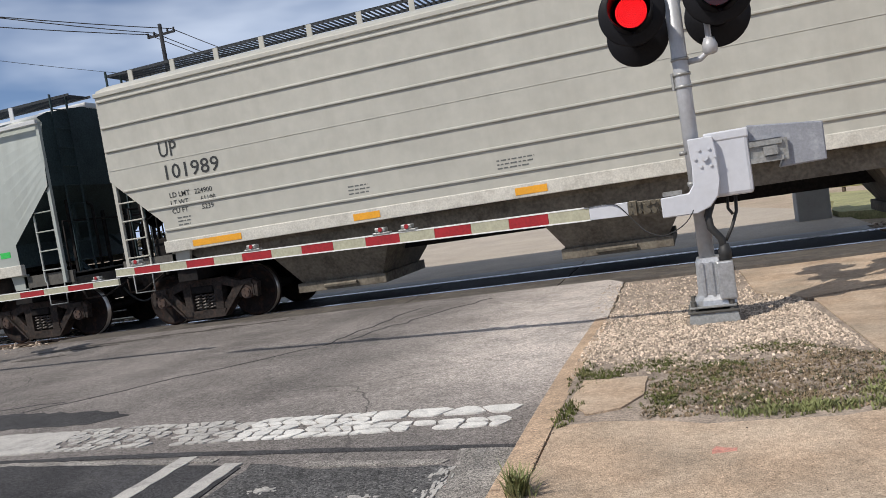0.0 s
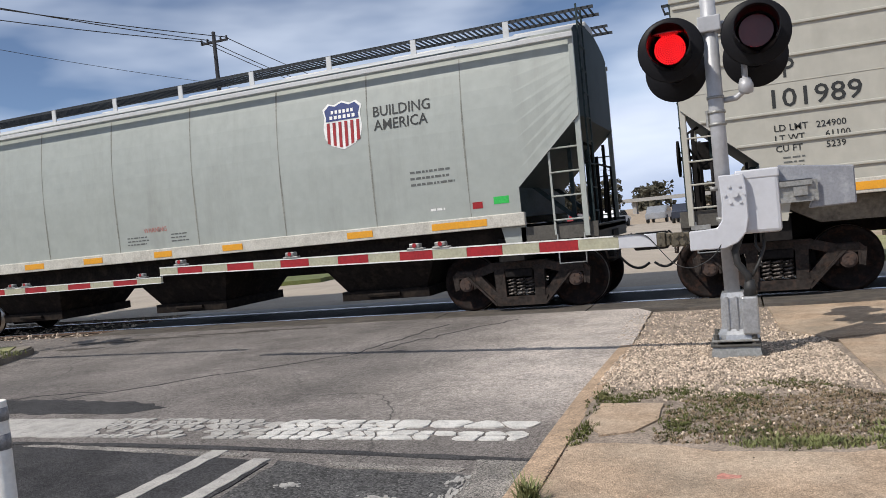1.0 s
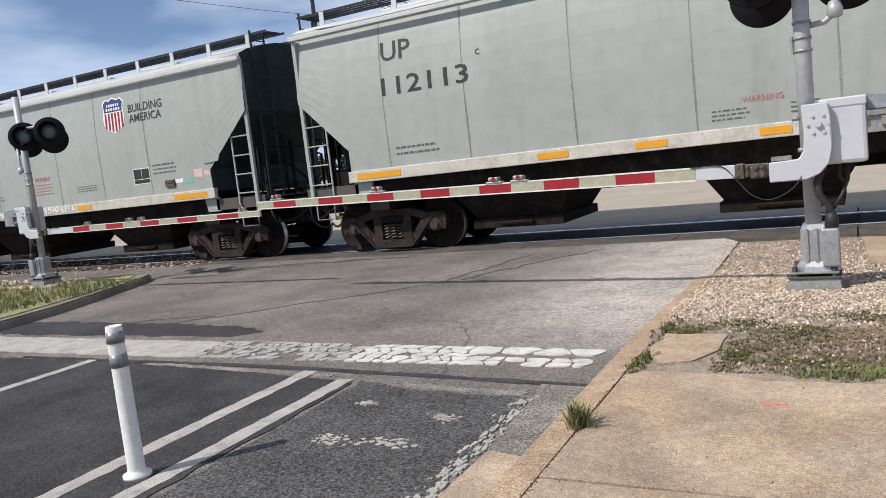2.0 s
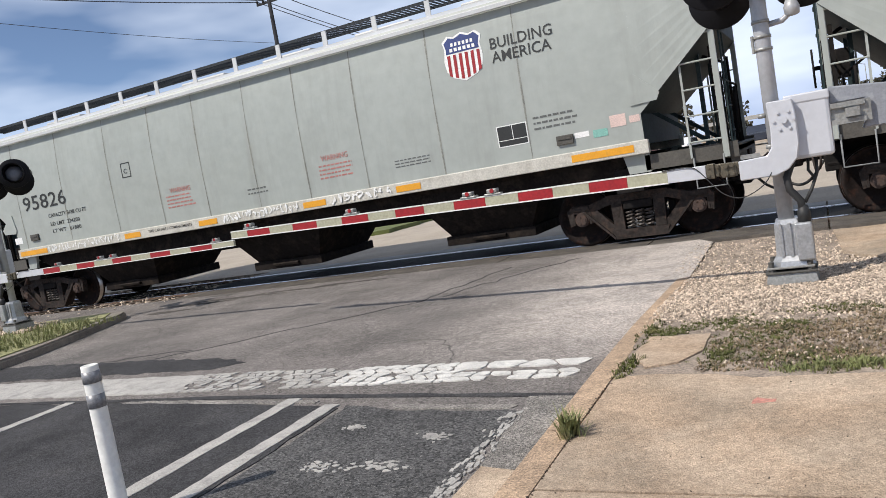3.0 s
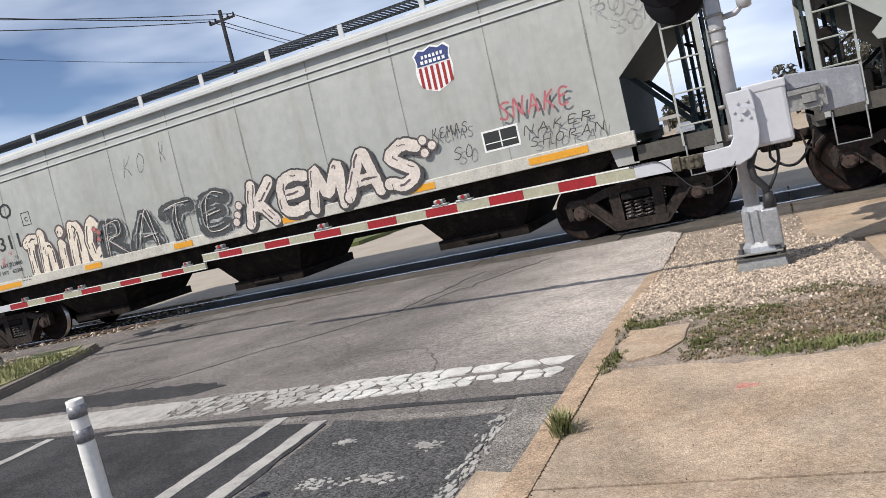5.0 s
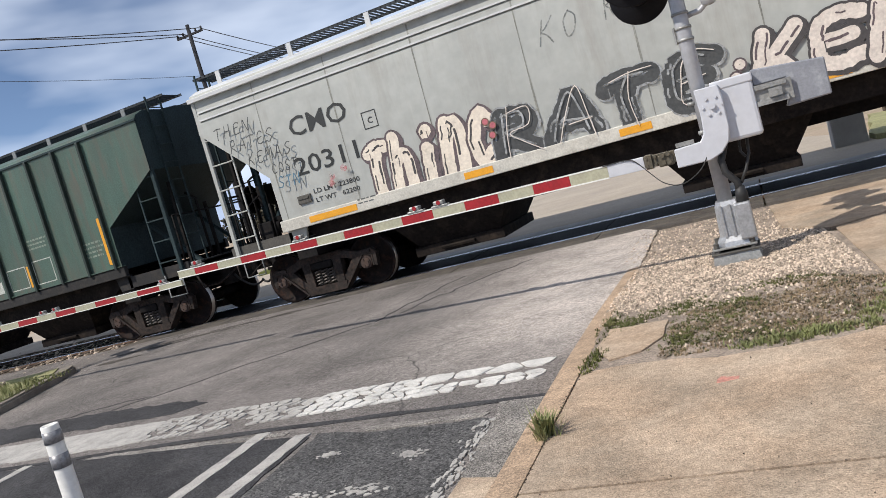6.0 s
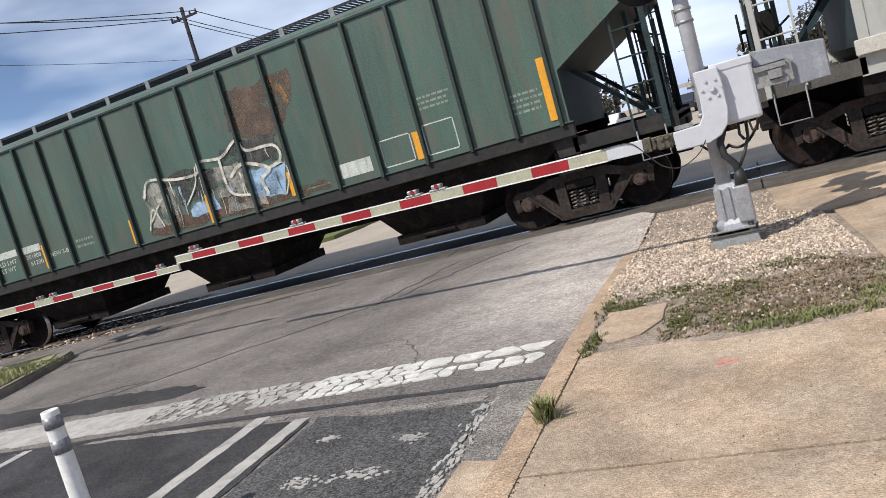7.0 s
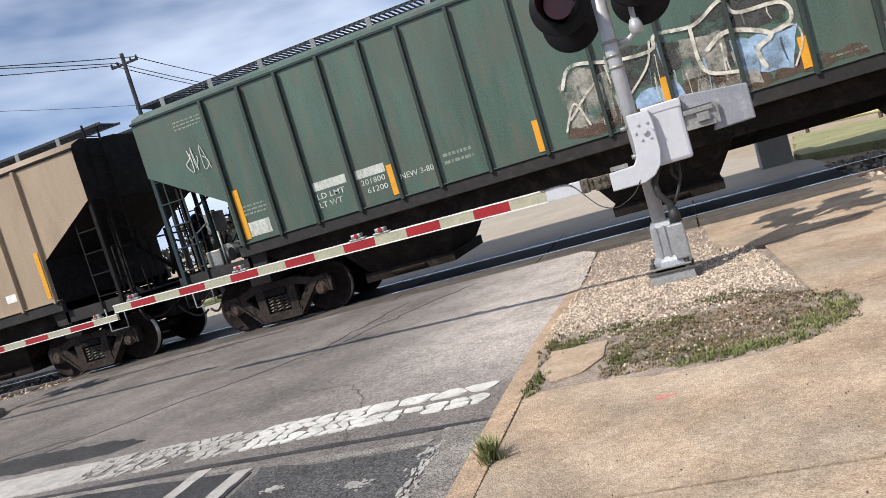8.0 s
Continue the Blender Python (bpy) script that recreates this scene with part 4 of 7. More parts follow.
def signal(m, arm_len, light_left, label, yaw, rise, stub, field, first, lamps, heads=((-0.315, 2.60), (0.345, 2.63)), turn=0):
    """A gate mast at the origin, its road side towards -y, its arm towards -x (mirrored by arm_len < 0)."""
    s = 1 if arm_len > 0 else -1
    top = empty("crossing_gate", label, "crossing gate", "crossing gates", m)
    # foundation and casting
    bm = B()
    lo = [bm.verts.new((x, y, -0.04)) for x, y in ((-0.215, -0.215), (0.205, -0.215), (0.205, 0.205), (-0.215, 0.205))]
    hi = [bm.verts.new((x, y, 0.125)) for x, y in ((-0.185, -0.185), (0.175, -0.185), (0.175, 0.175), (-0.185, 0.175))]
    bm.faces.new(lo[::-1]), bm.faces.new(hi)
    for k in range(4):
        bm.faces.new((lo[k], lo[(k + 1) % 4], hi[(k + 1) % 4], hi[k]))
    found = part("foundation", bm, M["castgrey"], top, "weathered galvanised foundation")
    part("base_plate", box(B(), -0.20, 0.19, -0.20, 0.19, 0.127, 0.145, 0, 0.004), M["darkplate"], found, "dark rusty base plate")
    part("base_plate", box(B(), -0.185, 0.175, -0.185, 0.175, 0.165, 0.182, 0, 0.004), M["castgrey"], found)
    bm = B()
    prof = [(0.165, 0.18), (0.155, 0.22), (0.125, 0.26), (0.115, 0.52), (0.10, 0.56)]
    a = None
    for w, z in prof:
        ring = [bm.verts.new((x * w + 0.02, y * w, z)) for x, y in ((-1, -.6), (-.6, -1), (.6, -1), (1, -.6), (1, .6), (.6, 1), (-.6, 1), (-1, .6))]
        if a:
            for k in range(8):
                bm.faces.new((a[k], a[(k + 1) % 8], ring[(k + 1) % 8], ring[k]))
        a = ring
    bm.faces.new(a)
    for rx in (-0.07, 0.0, 0.07):
        slab(bm, [(rx - 0.012 + 0.02, 0.19), (rx + 0.012 + 0.02, 0.19), (rx + 0.01 + 0.02, 0.53), (rx - 0.01 + 0.02, 0.53)], -0.135, -0.10)
    part("base_casting", bm, M["castalu"], top, "ribbed aluminium base casting")
    for x, y in ((-.15, -.15), (.14, -.15), (.14, .14), (-.15, .14)):
        part("anchor_nut", rod(rod(B(), (x, y, .145), (x, y, .165), 0.03, 6), (x, y, .182), (x, y, .225), 0.024, 6), M["darkplate"], top)
    part("junction_box", box(B(), 0.06, 0.19, -0.19, -0.02, 0.22, 0.53, 0, 0.015), M["castalu"], top, "small aluminium junction box")
    bm = rod(B(), (0, 0, 0.5), (0, 0, 3.6), 0.062, 20)
    part("mast", bm, M["mast"], top, "silver-painted steel mast")
    for z in (1.95, 2.05, 2.17):
        part("clamp", lathe(B(), [(z - .012, .0635), (z - .012, .070), (z + .012, .070), (z + .012, .0635)], 18, "z"), M["castgrey"], top)
    part("clamp_rod", rod(B(), (-0.075, -0.02, 1.93), (-0.075, -0.02, 2.07), 0.013, 6), M["castgrey"], top)
    # flashing lamps
    arm = B()
    rod(arm, (heads[0][0], 0.0, heads[0][1] + 0.14), (heads[1][0], 0.0, heads[1][1] + 0.14), 0.03, 10)
    box(arm, -0.09, 0.09, -0.09, 0.09, 2.70, 2.83, 0, 0.01)
    tube(arm, [(0.05, 0.02, 2.14), (0.16, 0.03, 2.15), (0.23, 0.03, 2.2), (0.24, 0.03, 2.32), (0.24, 0.03, 2.7)], 0.024, 8)
    lathe(arm, [(2.17, .03), (2.18, .055), (2.24, .06), (2.30, .04)], 14, "z", 0, (0.24, 0.03, 0))
    part("lamp_bracket", arm, M["mast"], top, "aluminium lamp bracket")
    for (x, z), lit in zip(heads, (light_left, light_left)):
        def aim(bm):
            if turn:
                bmesh.ops.rotate(bm, verts=bm.verts, cent=(x, 0.1, z), matrix=Matrix.Rotation(radians(turn), 3, "Z"))
            return bm
        for front in (1, -1):
            z = z if front == 1 else z - 0.10
            bm = B()
            y0 = -0.08 if front == 1 else 0.42
            lathe(bm, [(y0, 0.01), (y0, 0.262), (y0 - 0.012 * front, 0.266), (y0 - 0.022 * front, 0.255), (y0 - 0.022 * front, 0.15)], 40, "y", 0, (x, 0, z))
            lamp = part("lamp_background", aim(bm), M["signal"], top, "round black lamp background", False)
            # hood: a tube cut away below
            bm = B()
            n = 26
            rows = []
            for depth, cut in ((0.02, 1.0), (0.12, 0.95), (0.22, 0.86), (0.30, 0.72)):
                row = []
                for r in (0.172, 0.164):
                    row.append([bm.verts.new((x + r * math.sin(t), y0 - depth * front, z + r * math.cos(t)))
                                for t in (-math.pi * cut + 2 * math.pi * cut * k / n for k in range(n + 1))])
                rows.append(row)
            for a, b in zip(rows, rows[1:]):
                for q in (0, 1):
                    for k in range(n):
                        f = bm.faces.new((a[q][k], a[q][k + 1], b[q][k + 1], b[q][k]))
                        f.smooth = True
            for k in range(n):
                bm.faces.new((rows[-1][0][k], rows[-1][0][k + 1], rows[-1][1][k + 1], rows[-1][1][k]))
            part("hood", aim(bm), M["signal"], lamp)
            bm = B()
            on = lit and front == 1
            lathe(bm, [(y0 - 0.03 * front, 0.15), (y0 - 0.05 * front, 0.12), (y0 - 0.055 * front, 0.05), (y0 - 0.055 * front, 0.004)], 28, "y", 0, (x, 0, z))
            part("lens", aim(bm), M["signal"] if on else (M["lamp_off"] if light_left else M["dome"]), lamp, "red lamp lens" if light_left else "blue-grey domed lamp back")
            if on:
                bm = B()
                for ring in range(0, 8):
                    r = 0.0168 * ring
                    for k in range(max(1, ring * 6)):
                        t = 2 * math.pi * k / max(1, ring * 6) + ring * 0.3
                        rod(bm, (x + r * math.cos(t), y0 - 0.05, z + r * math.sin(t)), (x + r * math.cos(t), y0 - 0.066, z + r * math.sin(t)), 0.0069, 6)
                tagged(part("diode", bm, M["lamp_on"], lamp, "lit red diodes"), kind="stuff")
                # the diodes always glow; this added flap covers them between flashes
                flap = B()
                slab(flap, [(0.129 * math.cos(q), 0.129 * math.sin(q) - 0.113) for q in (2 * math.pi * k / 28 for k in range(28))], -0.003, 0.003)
                flap = part("shutter", flap, M["lamp_off"], top, "added dark red flap that hides the always-lit diodes")
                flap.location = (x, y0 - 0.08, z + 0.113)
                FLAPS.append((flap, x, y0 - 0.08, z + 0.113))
        bm = rod(B(), (x, -0.08, z), (x, 0.42, z), 0.10, 20)
        part("lamp_housing", aim(bm), M["signal"], top, "black lamp housing")
    # mechanism
    bm = box(B(), 0.10, 0.42, -0.12, 0.26, 1.03, 1.53, 0, 0.03)
    mech = part("mechanism_box", bm, M["silver"], top, "silver gate mechanism box")
    part("lid", box(B(), 0.095, 0.425, -0.127, 0.10, 1.47, 1.545, 0, 0.012), M["silver"], mech)
    bm = B()
    plate = [(-0.03, 1.52), (0.16, 1.52), (0.175, 1.40), (0.175, 1.16), (0.15, 1.05), (0.08, 0.97), (-0.02, 0.93), (-0.29, 0.93), (-0.29, 1.09), (-0.07, 1.10), (-0.03, 1.16), (-0.02, 1.3)]
    slab(bm, plate, -0.20, -0.125)
    bmesh.ops.bevel(bm, geom=list(bm.edges), offset=0.008, segments=1, affect="EDGES")
    crank = part("arm_casting", bm, M["silver"], top, "curved aluminium arm casting")
    for k in range(6):
        t = k * math.pi / 3
        a, c = 0.085 + .075 * math.cos(t), 1.36 + .075 * math.sin(t)
        part("bolt", rod(B(), (a, -0.2, c), (a, -0.214, c), 0.012, 8), M["silver"], crank)
    part("bolt", rod(B(), (0.085, -0.2, 1.36), (0.085, -0.228, 1.36), 0.026, 10), M["silver"], crank)
    for z, x in ((1.42, -0.10), (1.17, -0.07)):
        part("pin", rod(B(), (x + 0.06, -0.16, z), (x, -0.16, z), 0.018, 8), M["castgrey"], crank)
    part("bracket", box(B(), -0.27, -0.12, -0.18, -0.14, 1.10, 1.135), M["castgrey"], crank)
    # counterweight
    bm = B()
    box(bm, 0.42, 0.66, -0.10, -0.07, 1.25, 1.29)
    box(bm, 0.42, 0.66, -0.10, -0.07, 1.38, 1.42)
    box(bm, 0.52, 0.62, -0.13, -0.07, 1.30, 1.37)
    box(bm, 0.30, 0.7, -0.07, -0.04, 1.25, 1.42)
    part("counterweight_arm", bm, M["castgrey"], top, "slotted galvanised counterweight arm")
    bm = slab(B(), [(0.42, 1.42), (0.42, 1.56), (0.97, 1.50), (0.97, 1.20), (0.63, 1.19), (0.66, 1.26), (0.66, 1.42)], -0.02, 0.12)
    bmesh.ops.bevel(bm, geom=list(bm.edges), offset=0.01, segments=1, affect="EDGES")
    part("counterweight", bm, M["weight"], top, "flat grey counterweight plate")
    # cables
    bm = B()
    tube(bm, [(0.10, -0.05, 1.02), (0.05, -0.12, 0.9), (0.06, -0.12, 0.8), (0.13, -0.12, 0.7), (0.14, -0.11, 0.53)], 0.03, 8)
    tube(bm, [(0.28, 0.0, 1.04), (0.27, -0.02, 0.9), (0.22, -0.06, 0.78), (0.16, -0.1, 0.68)], 0.014, 6)
    tube(bm, [(0.22, 0.0, 1.04), (0.21, -0.02, 0.93), (0.24, -0.04, 0.88)], 0.012, 6)
    lathe(bm, [(0.53, .035), (0.53, .05), (0.60, .05), (0.66, .035)], 12, "z", 0, (0.14, -0.11, 0))
    part("conduit", bm, M["rubber"], top, "black flexible conduit")
    # the arm: wooden-looking strip of red and cream fields
    d = Vector((-1, 0, 0))
    hinge_pt = pose(-0.29, -0.165, 1.04, 0, rise, yaw)
    armo = new("gate_arm")
    armo.parent = top
    armo.matrix_basis = hinge_pt
    bm = B()
    for z in (-0.035, 0.035):
        rod(bm, (-0.05, -0.035, z), (-0.05, -0.06, z), 0.02, 8)
    box(bm, -0.27, 0.0, -0.018, 0.03, -0.052, 0.052, 0, 0.006)
    box(bm, -0.25, -0.19, -0.04, 0.03, -0.062, 0.062, 0, 0.006)
    box(bm, -0.14, -0.02, -0.036, 0.03, -0.066, 0.03, 0, 0.006)
    for hx in (-0.24, -0.165, -0.06):
        rod(bm, (hx, -0.02, 0.034), (hx, -0.05, 0.034), 0.015, 6)
        rod(bm, (hx, -0.02, -0.034), (hx, -0.05, -0.034), 0.015, 6)
    rod(bm, (-0.1, -0.04, 0.03), (-0.1, -0.055, 0.03), 0.022, 10)
    rod(bm, (-0.1, -0.04, -0.03), (-0.1, -0.055, -0.03), 0.022, 10)
    part("hinge_bracket", bm, M["brass"], armo, "bolted brass-grey arm bracket")
    part("stub", box(B(), -stub, -0.262, -0.022, 0.022, -0.055, 0.055, 0, 0.004), M["silver"], armo, "plain white arm root")
    x, k, n = -stub, first, 0
    L = abs(arm_len)
    while x > -L:
        w = field
        x1 = max(x - w, -L)
        h = 0.055 - 0.012 * (-x / L)
        part("stripe", box(B(), x1 + 0.0005, x - 0.0005, -0.02, 0.02, -h, h, 0, 0.003), M["redpaint"] if k % 2 else M["cream"], armo)
        x, k = x1, k + 1
    for zs in (-1, 1):
        bm = B()
        a4 = [bm.verts.new((-stub, y, zs * z)) for y, z in ((-0.0235, 0.047), (0.021, 0.047), (0.021, 0.0585), (-0.0235, 0.0585))]
        b4 = [bm.verts.new((-L, y, zs * z)) for y, z in ((-0.0235, 0.035), (0.021, 0.035), (0.021, 0.0465), (-0.0235, 0.0465))]
        bm.faces.new(a4), bm.faces.new(b4[::-1])
        for q in range(4):
            bm.faces.new((a4[q], b4[q], b4[(q + 1) % 4], a4[(q + 1) % 4]))
        bmesh.ops.recalc_face_normals(bm, faces=bm.faces)
        part("edge_strip", bm, M["edging"], armo, "white edge strip along the arm")
    for n, xa in enumerate(lamps):
        if xa < L:
            bm = box(B(), -xa - 0.09, -xa + 0.09, -0.03, 0.03, 0.05, 0.072, 0, 0.006)
            box(bm, -xa - 0.06, -xa + 0.05, -0.035, 0.035, 0.072, 0.115, 0, 0.01)
            al = part("arm_lamp", bm, M["castgrey"], armo, "small gate arm lamp")
            bm = B()
            rod(bm, (-xa, -0.034, 0.095), (-xa, -0.04, 0.095), 0.022, 12)
            part("lens", bm, M["redpaint"], al)
    bm = B()
    pts = [(-0.62, -0.03, 0.055), (-0.42, -0.03, 0.06), (-0.33, -0.04, 0.03), (-0.22, -0.06, -0.10), (-0.12, -0.09, -0.2), (0.02, -0.1, -0.24), (0.18, -0.05, -0.16), (0.27, 0.0, -0.02)]
    fine = []
    for q in range(len(pts) - 1):
        p0, p1, p2, p3 = (Vector(pts[min(max(q + o, 0), len(pts) - 1)]) for o in (-1, 0, 1, 2))
        for t in (0, 0.25, 0.5, 0.75):
            fine.append(0.5 * (2 * p1 + (p2 - p0) * t + (2 * p0 - 5 * p1 + 4 * p2 - p3) * t * t + (3 * p1 - p0 - 3 * p2 + p3) * t ** 3))
    tube(bm, fine, 0.0045, 6)
    part("cable", bm, M["rubber"], armo)
    return top


gate = signal(pose(-0.22, 7.46, 0.0) @ Matrix.Diagonal((1.0725, 1.0725, 1.0725, 1)), 5.78, True,
              "silver crossing gate with lowered striped arm, black flashing lamps and counterweight", -3.4, 0.95, 0.58, 0.3525, 0,
              (2.25, 2.52, 3.97, 5.47))
far_gate = signal(pose(-12.45, 8.35, 0.16) @ Matrix.Diagonal((-0.913, 0.913, 0.913, 1)), 5.46, False,
                  "silver crossing gate on the median island with lowered striped arm", 0.0, -0.2, 1.01, 0.445, 1, (1.4, 2.5, 2.8, 5.1), ((-0.72, 2.85), (0.05, 2.85)), -50)


# ---- delineator post and overhead cable ----
def delineator(x, y):
    top = empty("delineator_post", "white plastic delineator post with grey reflective bands", "delineator post", m=pose(x, y, 0.006))
    bm = lathe(B(), [(0.0, 0.075), (0.02, 0.075), (0.03, 0.05), (0.05, 0.046), (0.80, 0.043), (0.826, 0.0425), (0.83, 0.040), (0.818, 0.036), (0.80, 0.004)], 22, "z")
    part("post", bm, M["postwhite"], top, "white plastic tube")
    for z0, z1 in ((0.61, 0.68), (0.74, 0.80)):
        part("band", lathe(B(), [(z0, 0.0425), (z0, 0.0465), (z1, 0.0455), (z1, 0.0425)], 22, "z"), M["tape"], top, "grey reflective band")


delineator(-3.31, 2.655)

# ---- railway cars ----
SPEED = 9.0
SHARED = {}
MOVERS = []


def shared(key, make, *a):
    if key not in SHARED:
        SHARED[key] = make(*a)
    return SHARED[key]


def as_mesh(name, bm, *mats):
    me = bpy.data.meshes.new(name)
    bm.normal_update()
    bm.to_mesh(me)
    bm.free()
    for m in mats:
        me.materials.append(m)
    return me


def wheelset_mesh():
    bm = B()
    for s in (-1, 1):
        prof = [(-0.70 * s, 0.10), (-0.69 * s, 0.39), (-0.675 * s, 0.455), (-0.705 * s, 0.485), (-0.72 * s, 0.46), (-0.815 * s, 0.457), (-0.82 * s, 0.40), (-0.77 * s, 0.36), (-0.76 * s, 0.18), (-0.80 * s, 0.13), (-0.80 * s, 0.05)]
        lathe(bm, prof, 36)
    for f in bm.faces:
        c = f.calc_center_median()
        r = math.hypot(c.x, c.z)
        f.material_index = 1 if r > 0.452 and abs(c.y) > 0.72 else 0
    rod(bm, (0, -0.98, 0), (0, 0.98, 0), 0.085, 14)
    return as_mesh("wheelset", bm, M["wheel"], M["tread"])


def side_frame_mesh():
    """One cast truck side frame, in the plane y = 0, with its two windows cut as real openings."""
    bm = B()
    t = 0.12
    # arched top chord
    top = [(-1.12, 0.59), (-1.03, 0.68), (-0.76, 0.67), (-0.44, 0.77), (0.44, 0.77), (0.76, 0.67), (1.03, 0.68), (1.12, 0.59)]
    slab(bm, top + [(1.03, 0.55), (0.74, 0.54), (0.44, 0.63), (-0.44, 0.63), (-0.74, 0.54), (-1.03, 0.55)], -t / 2, t / 2)
    for s in (-1, 1):
        # tension member, column, pedestal jaws, and the lip that stands out along the tension member
        slab(bm, [(s * 0.86, 0.60), (s * 0.64, 0.58), (s * 0.50, 0.42), (s * 0.36, 0.27), (s * 0.22, 0.22), (s * 0.38, 0.09)], -t / 2, t / 2)
        slab(bm, [(s * 0.87, 0.585), (s * 0.83, 0.585), (s * 0.39, 0.125), (s * 0.40, 0.085)], -t / 2 - 0.05, t / 2 + 0.05)
        slab(bm, [(s * 0.41, 0.70), (s * 0.24, 0.70), (s * 0.23, 0.20), (s * 0.39, 0.20)], -t / 2 - 0.015, t / 2 + 0.015)
        slab(bm, [(s * 1.12, 0.61), (s * 1.035, 0.61), (s * 1.03, 0.38), (s * 1.09, 0.36)], -t / 2, t / 2)
        slab(bm, [(s * 0.765, 0.60), (s * 0.68, 0.57), (s * 0.70, 0.40), (s * 0.755, 0.38)], -t / 2, t / 2)
        box(bm, s * 0.889 - 0.13, s * 0.889 + 0.13, -t / 2 - 0.03, t / 2 + 0.03, 0.60, 0.665)
    slab(bm, [(-0.44, 0.225), (0.44, 0.225), (0.38, 0.085), (-0.38, 0.085)], -t / 2 - 0.04, t / 2 + 0.04)
    slab(bm, [(-0.46, 0.775), (0.46, 0.775), (0.46, 0.745), (-0.46, 0.745)], -t / 2 - 0.035, t / 2 + 0.035)
    bmesh.ops.recalc_face_normals(bm, faces=bm.faces)
    return as_mesh("side_frame", bm, M["truck"])


def spring_mesh():
    bm = B()
    for x in (-0.145, 0.0, 0.145):
        n = 44
        pts = [(x + 0.06 * math.cos(t * 2 * math.pi * 5 / n), 0.06 * math.sin(t * 2 * math.pi * 5 / n), 0.23 + 0.27 * t / n) for t in range(n + 1)]
        for a, b in zip(pts, pts[1:]):
            rod(bm, a, b, 0.017, 5, caps=False)
    return as_mesh("spring", bm, M["springs"])


def bolster_mesh():
    bm = B()
    box(bm, -0.22, 0.22, -1.10, 1.10, 0.53, 0.66, 0, 0.02)
    box(bm, -0.18, 0.18, -0.6, 0.6, 0.45, 0.62)
    rod(bm, (0, 0, 0.6), (0, 0, 0.80), 0.2, 16)
    for s in (-1, 1):
        box(bm, s * 0.40 - .02, s * 0.40 + .02, -0.95, 0.95, 0.30, 0.42)
        box(bm, s * 0.46 - .05, s * 0.46 + .05, -0.82, -0.72, 0.34, 0.58)
        box(bm, s * 0.46 - .05, s * 0.46 + .05, 0.72, 0.82, 0.34, 0.58)
    return as_mesh("bolster", bm, M["black"])


def cap_mesh():
    bm = B()
    rod(bm, (0, -1.075, 0), (0, -0.94, 0), 0.115, 18)
    rod(bm, (0, -1.10, 0), (0, -1.07, 0), 0.085, 18)
    for k in range(3):
        t = 2.09 * k
        rod(bm, (0.055 * math.cos(t), -1.115, 0.055 * math.sin(t)), (0.055 * math.cos(t), -1.10, 0.055 * math.sin(t)), 0.014, 6)
    return as_mesh("bearing_cap", bm, M["cap"])


def adapter_mesh():
    bm = B()
    box(bm, -0.14, 0.14, -1.07, -0.93, 0.1, 0.16, 0, 0.01)
    box(bm, -0.15, -0.12, -1.07, -0.93, -0.08, 0.12)
    box(bm, 0.12, 0.15, -1.07, -0.93, -0.08, 0.12)
    return as_mesh("adapter", bm, M["truck"])


M["springs"] = mat("spring_steel", (0.10, 0.085, 0.075), 0.6, 0.2, 0.4, 30, 6, 0.1, (0.05, 0.035, 0.03), 0.6)
M["cap"] = mat("bearing_cap_paint", (0.07, 0.052, 0.045), 0.6, 0.2, 0.3, 40, 6, 0.1, (0.16, 0.09, 0.06), 0.6)


def truck(parent, x):
    t = new("truck")
    t.parent = parent
    t.location = (x, 0, 0)
    for s in (-1, 1):
        f = new("side_frame", shared("frame", side_frame_mesh))
        f.parent, f.location = t, (0, 1.0 * s, 0)
        p = new("spring", shared("spring", spring_mesh))
        p.parent, p.location = t, (0, 1.0 * s, 0)
    b = new("bolster", shared("bolster", bolster_mesh))
    b.parent = t
    for ax in (-0.889, 0.889):
        w = new("wheelset", shared("wheelset", wheelset_mesh))
        w.parent, w.location = t, (ax, 0, 0.457)
        MOVERS.append((w, ax))
        for rz in (0, 180):
            for key, make in (("cap", cap_mesh), ("adapter", adapter_mesh)):
                c = new("bearing_cap" if key == "cap" else "adapter", shared(key, make))
                c.parent, c.matrix_basis = t, pose(ax, 0, 0.457, 0, 0, rz)
    return tagged(t, "cast steel truck with two axles and coil springs")


def lettering(parent, text, x, z, height, material, width=None, label=""):
    """Flat painted characters on the near side; x, z: lower left corner in the car's own space."""
    cu = bpy.data.curves.new("text", "FONT")
    cu.body = text
    cu.resolution_u = 2
    cu.offset = 0.008
    tmp = bpy.data.objects.new("text", cu)
    me = bpy.data.meshes.new_from_object(tmp)
    bpy.data.objects.remove(tmp)
    co = np.empty(len(me.vertices) * 3)
    me.vertices.foreach_get("co", co)
    co = co.reshape(-1, 3)
    lo, hi = co.min(0), co.max(0)
    sy = height / (hi[1] - lo[1])
    sx = sy if width is None else width / (hi[0] - lo[0])
    out = np.stack([x + (co[:, 0] - lo[0]) * sx, SIDE - 0.006 + np.array([bulge(q) for q in z + (co[:, 1] - lo[1]) * sy]), z + (co[:, 1] - lo[1]) * sy], 1)
    me.vertices.foreach_set("co", out.ravel())
    me.materials.clear()
    me.materials.append(material)
    return part("lettering", me, material, parent, label)


SIDE = -1.60
CURVE = [0.0]
LAYER = [0]


def bulge(z):
    """How far the rounded side of a car draws in at a height."""
    q = (z - 2.5) / 1.3
    return CURVE[0] * (q * q if q > 0 else 0.3 * q * q)


def hug(bm):
    for v in bm.verts:
        v.co.y += bulge(v.co.z)
    return bm




